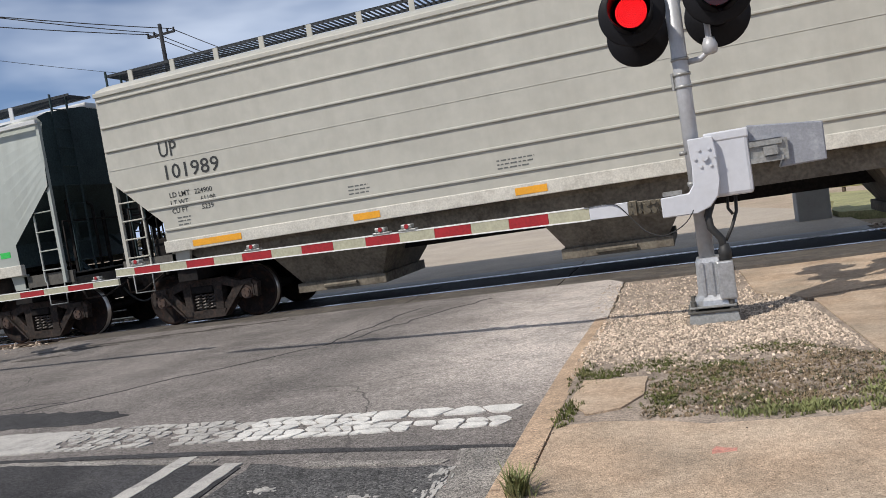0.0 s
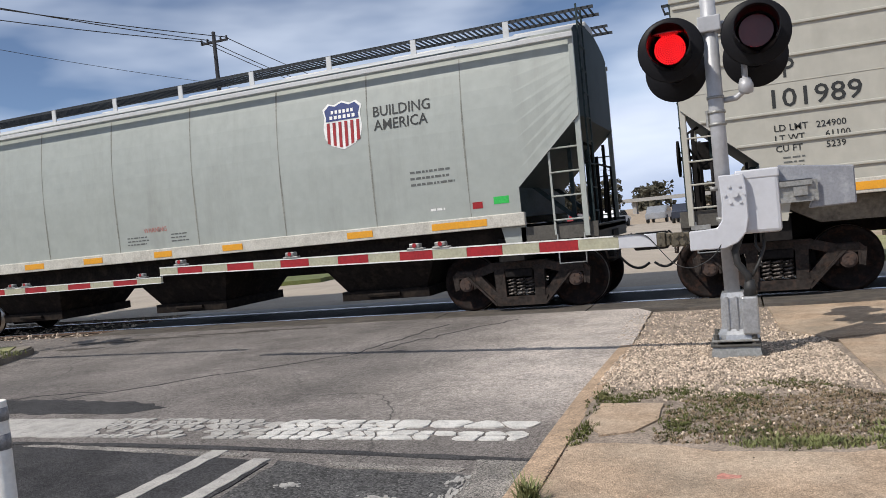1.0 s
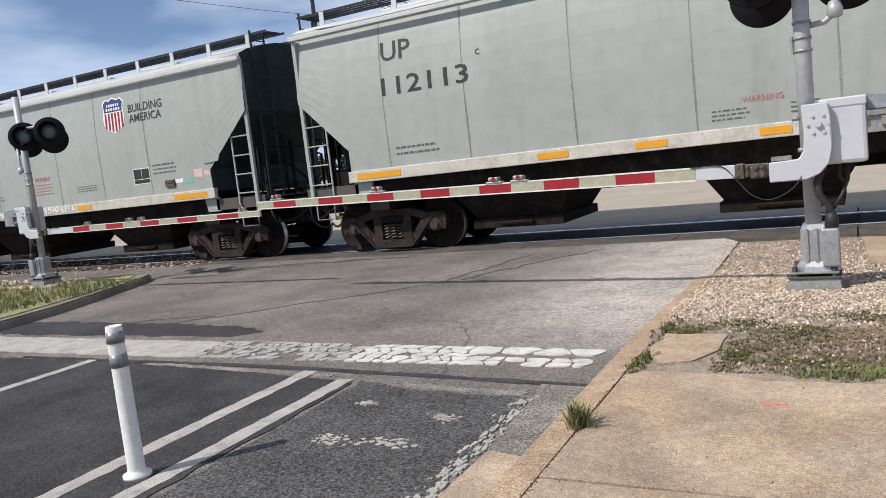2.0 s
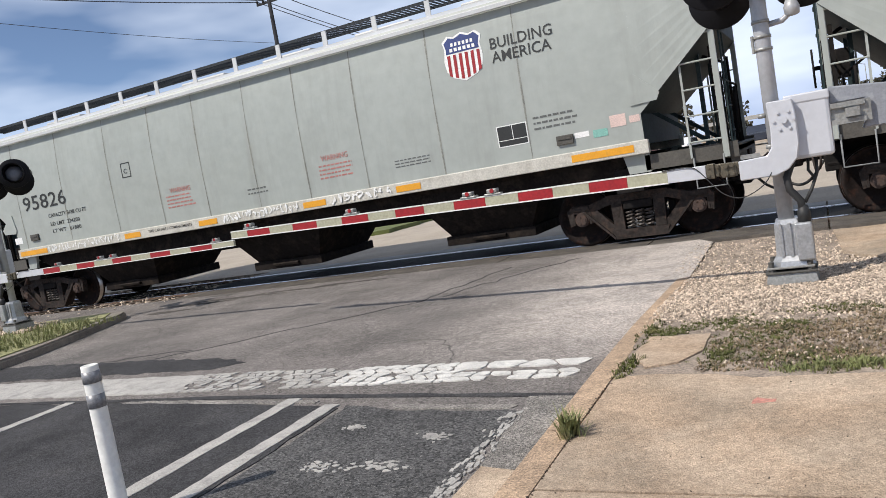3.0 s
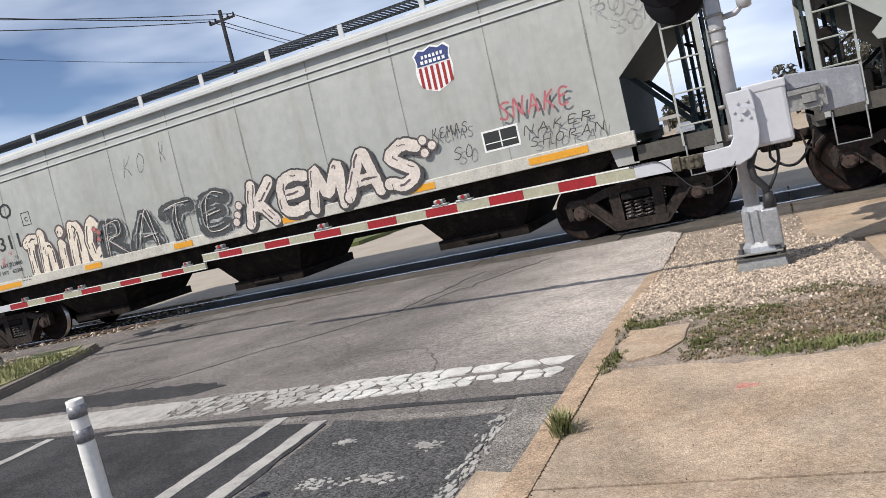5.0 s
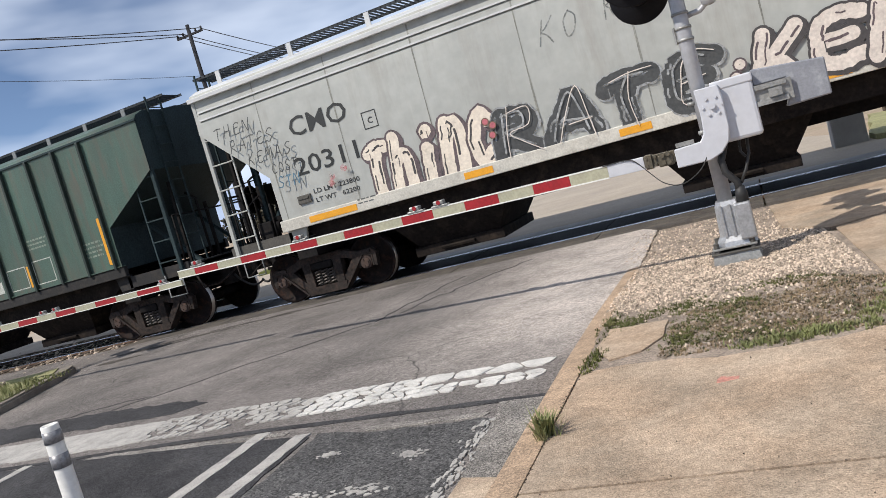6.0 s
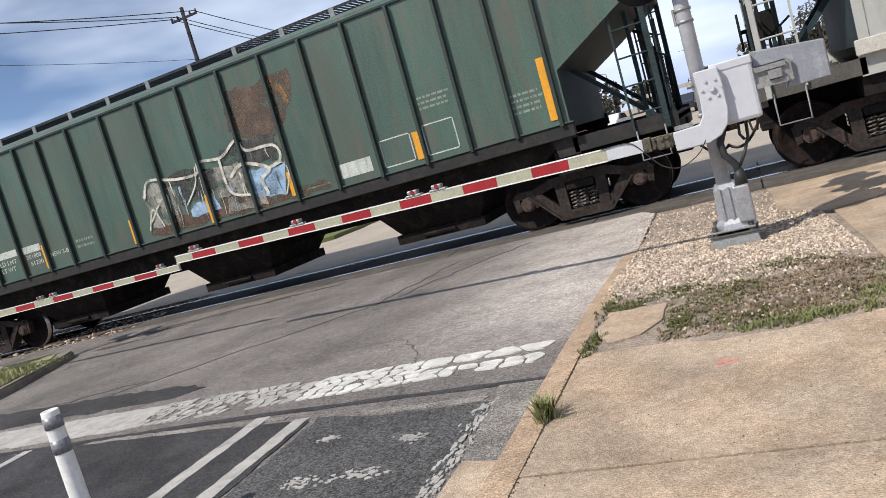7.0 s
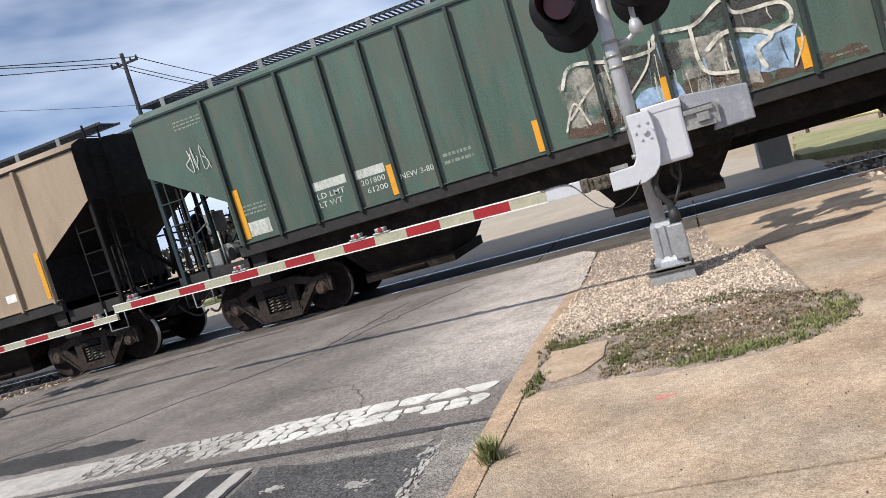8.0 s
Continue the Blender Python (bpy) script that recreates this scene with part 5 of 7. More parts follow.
def decal(parent, name, outline, material, lift=0.004, label=""):
    bm = hug(slab(B(), outline, SIDE - lift, SIDE - lift + 0.002))
    return part(name, bm, material, parent, label)


def rect(x0, x1, z0, z1):
    return [(x0, z0), (x1, z0), (x1, z1), (x0, z1)]


def bars(parent, x0, x1, z0, z1, rows, material, seed=0, lift=0.004, thick=0.36):
    """Writing too small or not to be lettered: plain bars of its size."""
    rnd = random.Random(seed)
    bm = B()
    hgt = (z1 - z0) / rows
    for r in range(rows):
        x = x0
        end = x1 - (x1 - x0) * rnd.uniform(0, 0.2)
        while x < end:
            w = min(rnd.uniform(0.03, 0.11), end - x)
            box(bm, x, x + w, SIDE - lift, SIDE - lift + 0.002, z1 - hgt * (r + thick), z1 - hgt * r)
            x += w + 0.022
    return tagged(part("small_print", hug(bm), material, parent), kind="stuff")


def shield(parent, x, z, w, h):
    o = [(-0.5, 0.36), (-0.36, 0.47), (-0.2, 0.43), (0, 0.5), (0.2, 0.43), (0.36, 0.47), (0.5, 0.36), (0.45, 0.2), (0.49, -0.05), (0.45, -0.25), (0.3, -0.40), (0, -0.5), (-0.3, -0.40), (-0.45, -0.25), (-0.49, -0.05), (-0.45, 0.2)]
    em = decal(parent, "emblem", [(x + a * w, z + b * h) for a, b in o], M["white"], 0.005, "white-edged shield emblem, blue above red stripes")
    bm = slab(B(), [(x + a * w * 0.9, z + b * h * 0.92) for a, b in o[:8]] + [(x + 0.42 * w, z + 0.10 * h), (x - 0.42 * w, z + 0.10 * h), (x - 0.41 * w, z + 0.18 * h)], SIDE - 0.008, SIDE - 0.006)
    part("emblem_field", hug(bm), M["blue"], em)
    bm = B()
    for k in range(6):
        a = -0.40 + 0.15 * k
        d0, d1 = -0.5 + 0.25 * abs(a) ** 1.3 * 1.6 + 0.04, -0.5 + 0.25 * abs(a + 0.075) ** 1.3 * 1.6 + 0.04
        slab(bm, [(x + a * w, z + d0 * h), (x + (a + 0.075) * w, z + d1 * h), (x + (a + 0.075) * w, z + 0.07 * h), (x + a * w, z + 0.07 * h)], SIDE - 0.009, SIDE - 0.007)
    tagged(part("emblem_stripes", hug(bm), M["redpaint"], em), kind="stuff")
    bm = B()
    for zz, ww in ((0.28, 0.30), (0.17, 0.34)):
        for k in range(6):
            a = -ww + k * ww / 3
            box(bm, x + (a + 0.02) * w, x + (a + ww / 3 - 0.02) * w, SIDE - 0.010, SIDE - 0.008, z + (zz - 0.035) * h, z + (zz + 0.035) * h)
    tagged(part("emblem_bars", hug(bm), M["white"], em), kind="stuff")


def flowing(pts, n=6):
    """A smooth line through pts."""
    out = []
    for q in range(len(pts) - 1):
        p0, p1, p2, p3 = (Vector(pts[min(max(q + o, 0), len(pts) - 1)]) for o in (-1, 0, 1, 2))
        for k in range(n):
            t = k / n
            v = 0.5 * (2 * p1 + (p2 - p0) * t + (2 * p0 - 5 * p1 + 4 * p2 - p3) * t * t + (3 * p1 - p0 - 3 * p2 + p3) * t ** 3)
            out.append((v.x, v.y))
    return out + [tuple(pts[-1])]


def ribbon(bm, pts, width, lift=0.003, taper=0.0):
    """One round-ended brush mark along pts, laid over all earlier ones."""
    LAYER[0] += 1
    y = SIDE - lift - 0.00022 * LAYER[0]
    sides, last = ([], []), None
    for k, p in enumerate(pts):
        a, b = pts[max(k - 1, 0)], pts[min(k + 1, len(pts) - 1)]
        d = Vector((b[0] - a[0], b[1] - a[1]))
        d = d.normalized() if d.length > 1e-6 else Vector((1, 0))
        w = width / 2 * (1 - taper * k / len(pts))
        for side, sg in zip(sides, (1, -1)):
            side.append((p[0] - sg * d.y * w, p[1] + sg * d.x * w))
        if k == 0:
            first = d
        last = d
    def cap(p, d, w):
        a0 = math.atan2(d.y, d.x)
        return [(p[0] + w * math.cos(a0 + q), p[1] + w * math.sin(a0 + q)) for q in (-1.05, -0.52, 0.0, 0.52, 1.05)]
    put = lambda p, k: bm.verts.new((p[0], y - 0.000003 * k, p[1]))
    le, ri = ([put(p, k) for k, p in enumerate(side)] for side in sides)
    for k in range(len(pts) - 1):
        bm.faces.new((le[k], ri[k], ri[k + 1], le[k + 1]))
    w1 = width / 2 * (1 - taper)
    bm.faces.new([ri[-1]] + [put(p, len(pts)) for p in cap(pts[-1], last, w1)] + [le[-1]])
    bm.faces.new([le[0]] + [put(p, 0) for p in cap(pts[0], -first, width / 2)] + [ri[0]])
    return bm


GLYPHS = {
    "K": [[(.1, 0), (.2, .5), (.28, 1)], [(.95, 1), (.55, .62), (.3, .5), (.62, .36), (1.0, 0)]],
    "E": [[(.98, .92), (.55, 1), (.2, .85), (.15, .5), (.2, .12), (.55, 0), (1.0, .1)], [(.2, .5), (.8, .54)]],
    "M": [[(.0, 0), (.08, .5), (.15, 1), (.5, .35), (.9, 1), (.96, .5), (1.0, 0)]],
    "A": [[(.0, 0), (.25, .5), (.55, 1), (.8, .5), (1.0, 0)], [(.25, .35), (.85, .35)]],
    "S": [[(1.0, .9), (.55, 1), (.2, .75), (.55, .52), (.9, .28), (.6, 0), (.1, .12)]],
    "N": [[(.0, 0), (.05, .5), (.1, 1), (.5, .5), (.85, 0), (.95, .5), (1.0, 1)]],
    "n": [[(.05, 0), (.1, .5), (.15, .95)], [(.15, .6), (.5, .95), (.85, .7), (.9, 0)]],
    "T": [[(.0, .88), (.4, .98), (1.0, .95)], [(.5, .95), (.42, .5), (.5, 0)]],
    "H": [[(.05, 0), (.1, 1)], [(.95, 0), (.9, 1)], [(.1, .5), (.9, .55)]],
    "h": [[(.05, 0), (.1, .5), (.12, 1)], [(.12, .5), (.5, .66), (.8, .45), (.9, 0)]],
    "i": [[(.5, 0), (.48, .35), (.5, .62)], [(.5, .9), (.52, .93)]],
    "c": [[(.95, .78), (.55, .95), (.15, .5), (.5, .05), (.98, .2)]],
    "R": [[(.1, 0), (.1, .5), (.15, 1)], [(.15, .95), (.75, .95), (.75, .6), (.2, .5), (.6, .25), (1.0, 0)]],
    "O": [[(.5, 1), (.1, .6), (.3, .05), (.8, .15), (.9, .7), (.5, 1)]],
}


def piece(parent, word, x0, x1, z0, z1, fat, rim, fill, line, seed, label, shade=None, rough=0.012):
    """Fat sprayed letters that lean and overlap, with an uneven rim, a cast edge, scuffs and drips."""
    rnd = random.Random(seed)
    back, front, inner = B(), B(), B()
    w = (x1 - x0) / len(word)
    for k, c in enumerate(word):
        ox, up = x0 + w * k + fat * 0.45, rnd.uniform(-0.05, 0.08) * (z1 - z0)
        ww, hh = w * 1.04 - fat * 0.8, (z1 - z0 - fat) * rnd.uniform(0.92, 1.08)
        runs = []
        for run in GLYPHS[c]:
            pts = [(ox + px * ww + 0.10 * hh * (pz - 0.5), z0 + fat / 2 + up + pz * hh) for px, pz in run]
            runs.append([(a + rnd.uniform(-rough, rough), b + rnd.uniform(-rough, rough)) for a, b in flowing(pts)])
        for r in runs:
            ribbon(back, [(a + rim * 0.9, b - rim * 0.9) for a, b in r], fat + rim * 2)
            ribbon(back, r, fat + rim * rnd.uniform(1.5, 2.2))
        for r in runs:
            ribbon(front, r, fat * rnd.uniform(0.92, 1.05))
        for r in runs:
            for _ in range(4):
                i = rnd.randrange(1, max(2, len(r) - 3))
                off = fat * rnd.choice((-0.3, 0.3))
                ribbon(inner, [(a + off, b + rnd.uniform(-.006, .006)) for a, b in r[i:i + rnd.randrange(3, 6)]], rnd.uniform(0.012, 0.04))
            p = r[-1] if r[-1][1] < r[0][1] else r[0]
            ribbon(back, [(p[0] + fat * 0.2, p[1]), (p[0] + fat * 0.21, p[1] - 0.08), (p[0] + fat * 0.2, p[1] - rnd.uniform(.12, .2))], 0.013)
    p = tagged(part("graffiti", hug(back), line, parent, label), kind="stuff")
    tagged(part("graffiti_fill", hug(front), fill, p), kind="stuff")
    tagged(part("graffiti_shading", hug(inner), shade or line, p), kind="stuff")


def bubbles(parent, spots, r, fill, line):
    back, front = B(), B()
    for cx, cz in spots:
        ring = [(cx + r * 0.5 * math.cos(a), cz + r * 0.5 * math.sin(a)) for a in (i * 0.6 for i in range(12))]
        ribbon(back, ring, r * 1.5)
        ribbon(front, ring, r * 0.85)
    p = tagged(part("graffiti_bubble", hug(back), line, parent), kind="stuff")
    tagged(part("graffiti_fill", hug(front), fill, p), kind="stuff")


def marker(parent, word, x, z, w, h, width, material, seed, slant=0.15):
    """A quick tag in thin, loose lines."""
    rnd = random.Random(seed)
    bm = B()
    for k, c in enumerate(word):
        for run in GLYPHS[c]:
            pts = [(x + w * (k + 0.66 * px + slant * pz) + rnd.uniform(-.04, .04) * w, z + h * (pz + rnd.uniform(-.05, .05))) for px, pz in run]
            ribbon(bm, flowing(pts, 4), width)
    return tagged(part("graffiti_tag", hug(bm), material, parent), kind="stuff")


def scrawl(parent, x0, x1, z0, z1, n, width, material, seed):
    rnd = random.Random(seed)
    bm = B()
    for k in range(n):
        cx = x0 + (x1 - x0) * (k + 0.5) / n
        w = (x1 - x0) / n * 0.45
        pts = [(cx + rnd.uniform(-w, w), rnd.uniform(z0, z1)) for _ in range(rnd.choice((4, 5, 6)))]
        fine = []
        for i in range(len(pts) - 1):
            p0, p1, p2, p3 = (Vector(pts[max(0, min(len(pts) - 1, i + j))]) for j in (-1, 0, 1, 2))
            for t in (0, 0.25, 0.5, 0.75):
                q = 0.5 * (2 * p1 + (p2 - p0) * t + (2 * p0 - 5 * p1 + 4 * p2 - p3) * t * t + (3 * p1 - p0 - 3 * p2 + p3) * t ** 3)
                fine.append((q.x, q.y))
        ribbon(bm, fine, width * rnd.uniform(0.6, 0.95), 0.004)
    return tagged(part("graffiti_tag", hug(bm), material, parent), kind="stuff")


def ladder(bm, x0, x1, y, z0, z1, n, r=0.013, flat=0.03):
    for x in (x0, x1):
        box(bm, x - flat / 2, x + flat / 2, y - 0.012, y + 0.012, z0, z1)
    for k in range(n):
        z = z0 + (z1 - z0) * (k + 0.6) / n
        rod(bm, (x0, y - 0.02, z), (x1, y - 0.02, z), r, 6)


def hopper(name, xl, xr, eave, crown, notch, trucks, paint, label, ribs, run_pitch, roofmat, orange, endmat, ends=("brake", ""), curve=0.0, chute="chute"):
    """A covered hopper car between its upper ends xl and xr at t = 0. notch: heights at the end and inside, and the inset."""
    xc, L = (xl + xr) / 2, xr - xl
    car = empty(name, label, "railway car", "cars of the train", pose(xc, YC, 0))
    car["x0"] = xc
    zs, za, inset = notch
    CURVE[0], LAYER[0] = curve, 0
    sill, W, H = 1.46, -SIDE, L / 2
    st = [(-H, zs), (-H + inset, za), (-H + inset, sill), (H - inset, sill), (H - inset, za), (H, zs)]
    def ring(bm, x, zl):
        half = [(-W + bulge(q), q) for q in (zl + (eave - zl) * i / 9 for i in range(10))] + [ (-W + 0.05, eave + 0.09), (-W + 0.28, eave + 0.19), (-0.85, crown - 0.07), (-0.4, crown)]
        return [bm.verts.new((x, y, z)) for y, z in half + [(-y, z) for y, z in half[::-1]]]
    bm = B()
    rings = [ring(bm, *s) for s in st]
    n = len(rings[0])
    for a, b in zip(rings, rings[1:]):
        for k in range(n):
            f = bm.faces.new((a[k], a[(k + 1) % n], b[(k + 1) % n], b[k]))
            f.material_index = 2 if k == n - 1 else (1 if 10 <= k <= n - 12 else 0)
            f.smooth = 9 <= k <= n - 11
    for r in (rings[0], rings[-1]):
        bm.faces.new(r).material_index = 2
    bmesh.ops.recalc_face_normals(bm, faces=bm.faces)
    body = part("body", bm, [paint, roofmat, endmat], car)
    # eave moulding
    for s in (-1, 1):
        drop = 0.035 if ribs != "posts" else 0.02
        part("eave_rail", box(B(), -H - 0.02, H + 0.02, s * W - 0.03, s * W + 0.03, eave - drop, eave + drop + 0.005, 0, 0.008), roofmat if ribs != "posts" else endmat, car, "roof edge rail")
        part("side_sill", box(B(), -H + inset - 0.05, H - inset + 0.05, s * (W - 0.03) - 0.05, s * (W - 0.03) + 0.05, sill - 0.13, sill + 0.07, 0, 0.012), M["sill"] if ribs != "posts" else M["darksill"], car, "pale side sill" if ribs != "posts" else "near-black side sill")
        if ribs == "posts":
            part("sill_ledge", box(B(), -H + inset - 0.05, H - inset + 0.05, s * W - 0.045, s * W + 0.045, sill + 0.072, sill + 0.09), paint, car)
    for k, (a, b) in enumerate(orange):
        if ribs == "posts":
            continue
        part("reflector", box(B(), a - xc, b - xc, SIDE - 0.026, SIDE - 0.018, sill - 0.085, sill + 0.02), M["orange"], car, "orange reflective strip")
    # ribs
    if ribs == "lines":
        for z in (4.07, 3.62, 3.215, 2.875, 2.49, 2.10, 1.715):
            thick, deep = (0.006, 0.006) if z == 2.875 else (0.019, 0.03)
            d = max(0.0, (z - za) / (zs - za)) if z > za else 0
            e = 0.0 if z > zs else (inset * (1 - d) if z > za else inset)
            part("rib", box(B(), -H + e + 0.02, H - e - 0.02, SIDE - deep, SIDE + 0.01, z - thick, z + thick, 0, deep * 0.3), paint, car)
    elif ribs == "posts":
        pass
    else:
        for x in ribs:
            zl = sill + 0.07
            bm = B()
            for q in range(8):
                a, b = zl + (eave - 0.04 - zl) * q / 8, zl + (eave - 0.04 - zl) * (q + 1) / 8
                w0, w1 = 0.011 + 0.005 * math.sin(x * 7 + q), 0.011 + 0.005 * math.sin(x * 7 + q + 1)
                vs = [bm.verts.new((x - xc + dx, SIDE - 0.003 + bulge(zz), zz)) for dx, zz in ((-w0, a), (w0, a), (w1, b), (-w1, b))]
                bm.faces.new(vs)
            part("seam", bm, M["seam"], car, "dark weld seam")
    # roof walkway on brackets
    zr = crown + 0.16
    for s in (-1, 1):
        bm = B()
        y0, y1 = sorted((s * 0.42, s * 0.98))
        box(bm, -H - 0.25, H + 0.25, y0, y0 + 0.02, zr - 0.045, zr)
        box(bm, -H - 0.25, H + 0.25, y1 - 0.02, y1, zr - 0.045, zr)
        m_ = int(L / 0.09)
        for k in range(m_):
            x = -H - 0.25 + (L + 0.5) * k / m_
            box(bm, x, x + 0.022, y0, y1, zr - 0.03, zr - 0.005)
        part("roof_walkway", bm, M["grating"], car, "dark open-grate roof walkway")
    x = -H + 0.35
    while x < H:
        for s in (-1, 1):
            bm = slab(B(), [(x - 0.05, zr - 0.40), (x + 0.05, zr - 0.40), (x + 0.045, zr - 0.02), (x - 0.045, zr - 0.02)], s * 1.02 - 0.01, s * 1.02 + 0.01)
            part("walkway_bracket", bm, roofmat if ribs != "posts" else M["bracket"], car)
        x += run_pitch
    # hatches
    for k in range(int(L / 2.2)):
        x = -H + 1.2 + 2.2 * k
        part("hatch", box(B(), x, x + 1.2, -0.33, 0.33, crown - 0.02, crown + 0.1, 0, 0.03), roofmat, car)
    # centre sill, bolsters, end platforms, couplers
    bm = B()
    box(bm, -H - 0.15, H + 0.15, -0.26, 0.26, 0.78, 1.12)
    for tx in trucks:
        box(bm, tx - xc - 0.2, tx - xc + 0.2, -1.4, 1.4, 0.80, 1.15)
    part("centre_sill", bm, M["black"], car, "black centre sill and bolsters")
    for s in (-1, 1):
        a, b = sorted((s * (H - inset - 0.05), s * (H + 0.12)))
        bm = B()
        box(bm, a, b, -1.45, 1.45, 1.16, 1.22)
        box(bm, s * (H + 0.06) - 0.06, s * (H + 0.06) + 0.06, -1.45, 1.45, 1.0, 1.25, 0, 0.01)
        box(bm, a, b, -1.5, -1.42, 1.08, 1.30)
        box(bm, a, b, 1.42, 1.5, 1.08, 1.30)
        part("end_platform", bm, M["platform"] if ribs != "posts" else M["darksill"], car, "end platform with side beams")
        for y in (-0.75, 0.75):
            bm = B()
            box(bm, s * (H - 0.35) - 0.03, s * (H - 0.35) + 0.03, y - 0.035, y + 0.035, 1.2, zs)
            slab(bm, [(s * (H - 0.1), 1.2), (s * (H - 0.2), 1.2), (s * (H - inset), za), (s * (H - inset + 0.1), za)], y - 0.03, y + 0.03)
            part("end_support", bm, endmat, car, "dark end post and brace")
        for y in (-1.1, -0.25, 0.35, 1.15):
            bm = box(B(), s * (H - 0.12) - 0.025, s * (H - 0.12) + 0.025, y - 0.028, y + 0.028, 1.2, zs - 0.25 if abs(y) > 1 else 2.35)
            part("end_post", bm, M["black"], car)
        bm = B()
        tube(bm, [(s * (H - 0.05), -1.35, 1.25), (s * (H - 0.05), -1.35, 2.2), (s * (H - 0.05), 1.35, 2.2), (s * (H - 0.05), 1.35, 1.25)], 0.02, 6)
        tube(bm, [(s * (H - 0.02), -0.6, 1.25), (s * (H - 0.02), -0.6, 2.45), (s * (H - 0.3), -0.5, 2.6)], 0.028, 6)
        tube(bm, [(s * (H - 0.02), 0.6, 1.25), (s * (H - 0.02), 0.62, 2.0), (s * (H + 0.02), 0.2, 2.1), (s * (H + 0.02), 0.0, 1.4)], 0.028, 6)
        part("end_rail", bm, M["black"], car, "black end handrail and pipes")
        for y in (-1.47, 1.47):
            bm = slab(B(), [(s * (H - inset + 0.02), sill - 0.12), (s * (H - inset + 0.02), 1.06), (s * (H - inset - 0.30), 1.06), (s * (H - inset - 0.36), sill - 0.12)], y - 0.03, y + 0.03)
            part("jacking_pad", bm, paint if ribs != "posts" else M["darksill"], car)
        for y in (-1.53, 1.53):
            bm = B()
            box(bm, s * (H - 0.03) - 0.035, s * (H - 0.03) + 0.035, y - 0.03, y + 0.03, 1.1, eave)
            part("corner_post", bm, paint if ribs != "posts" else endmat, car)
            bm = B()
            a, b = sorted((s * (H - 0.06), s * (H - 0.5)))
            ladder(bm, a, b, y, 1.15, zs + 0.05 if inset > 0.9 else zs, 5)
            part("ladder", bm, paint if ribs != "posts" else endmat, car, "steel grab-rung ladder")
            bm = B()
            tube(bm, [(a + 0.02, y, 1.15), (a + 0.02, y, 0.72), (b - 0.02, y, 0.72), (b - 0.02, y, 1.15)], 0.014, 6)
            part("step", bm, M["bracket"], car)
        bm = B()
        for y in (-1.2, -0.82):
            box(bm, s * (H + 0.03) - 0.012, s * (H + 0.03) + 0.012, y - 0.018, y + 0.018, 1.2, zr)
        for k in range(9):
            z = 1.45 + k * 0.35
            rod(bm, (s * (H + 0.045), -1.2, z), (s * (H + 0.045), -0.82, z), 0.012, 6)
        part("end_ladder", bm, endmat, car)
        bm = B()
        rod(bm, (s * (H + 0.12), 0, 0.88), (s * (H + 0.5), 0, 0.88), 0.09, 8)
        box(bm, s * (H + 0.57) - 0.15, s * (H + 0.57) + 0.15, -0.14, 0.14, 0.74, 1.02, 0, 0.04)
        part("coupler", bm, M["truck"], car, "rusty knuckle coupler")
        bm = B()
        tube(bm, [(s * (H + 0.15 + 0.5 * q), -0.35 + 0.2 * q, 0.85 - 0.5 * math.sin(math.pi * (0.12 + 0.55 * q)) + 0.12) for q in (k / 8 for k in range(9))], 0.022, 6)
        part("air_hose", bm, M["rubber"], car)
        bm = B()
        tube(bm, [(s * (H + 0.16), -1.42, 0.98), (s * (H + 0.2), -1.35, 0.74), (s * (H + 0.26), -0.95, 0.72), (s * (H + 0.3), -0.3, 0.94), (s * (H + 0.4), -0.12, 1.02)], 0.016, 6)
        part("uncoupling_lever", bm, M["truck"], car, "bent uncoupling lever")
        bm = box(B(), s * (H + 0.02) - 0.12, s * (H + 0.02) + 0.12, -0.42, 0.42, 0.62, 1.0, 0, 0.02)
        box(bm, s * (H - 0.3) - 0.25, s * (H - 0.3) + 0.25, -0.34, 0.34, 0.66, 0.86, 0, 0.02)
        rod(bm, (s * (H - 0.5), -0.62, 0.7), (s * (H + 0.1), -0.62, 0.74), 0.03, 6)
        part("draft_gear", bm, M["black"], car, "grimy draft gear box")
    # brake gear on one end
    s = -1 if ends[0] == "brake" else 1
    bm = B()
    lathe(bm, [(-0.015, 0.24), (-0.015, 0.275), (0.015, 0.275), (0.015, 0.24), (-0.015, 0.24)], 24, "x", 0, (s * (H + 0.13), -0.45, 2.1))
    for k in range(6):
        t = k * math.pi / 3
        rod(bm, (s * (H + 0.13), -0.45, 2.1), (s * (H + 0.13), -0.45 + 0.25 * math.cos(t), 2.1 + 0.25 * math.sin(t)), 0.012, 5)
    rod(bm, (s * (H - 0.1), -0.45, 2.1), (s * (H + 0.14), -0.45, 2.1), 0.03, 8)
    part("brake_wheel", bm, M["blue"] if ribs == "posts" else M["black"], car, "spoked hand-brake wheel")
    bm = B()
    box(bm, s * (H - 0.25) - 0.1, s * (H - 0.25) + 0.1, -0.65, -0.25, 1.9, 2.3, 0, 0.02)
    rod(bm, (s * (H - 0.6), -0.9, 1.5), (s * (H - 0.6), -0.2, 1.5), 0.16, 12)
    rod(bm, (s * (H - 0.3), -1.0, 1.45), (s * (H - 0.75), -1.0, 1.45), 0.12, 12)
    box(bm, s * (H - 0.5) - 0.15, s * (H - 0.5) + 0.15, -1.2, -0.95, 1.25, 1.6, 0, 0.02)
    tube(bm, [(s * (H - 0.2), -1.25, 1.3), (s * (H - 0.2), -1.25, 1.9), (s * (H - 0.5), -1.1, 2.1)], 0.018, 6)
    tube(bm, [(s * (H - 0.35), -1.3, 1.25), (s * (H - 0.35), -1.3, 2.0)], 0.022, 6)
    tube(bm, [(s * (H - 0.8), -1.3, 1.25), (s * (H - 0.8), -1.3, 1.9)], 0.022, 6)
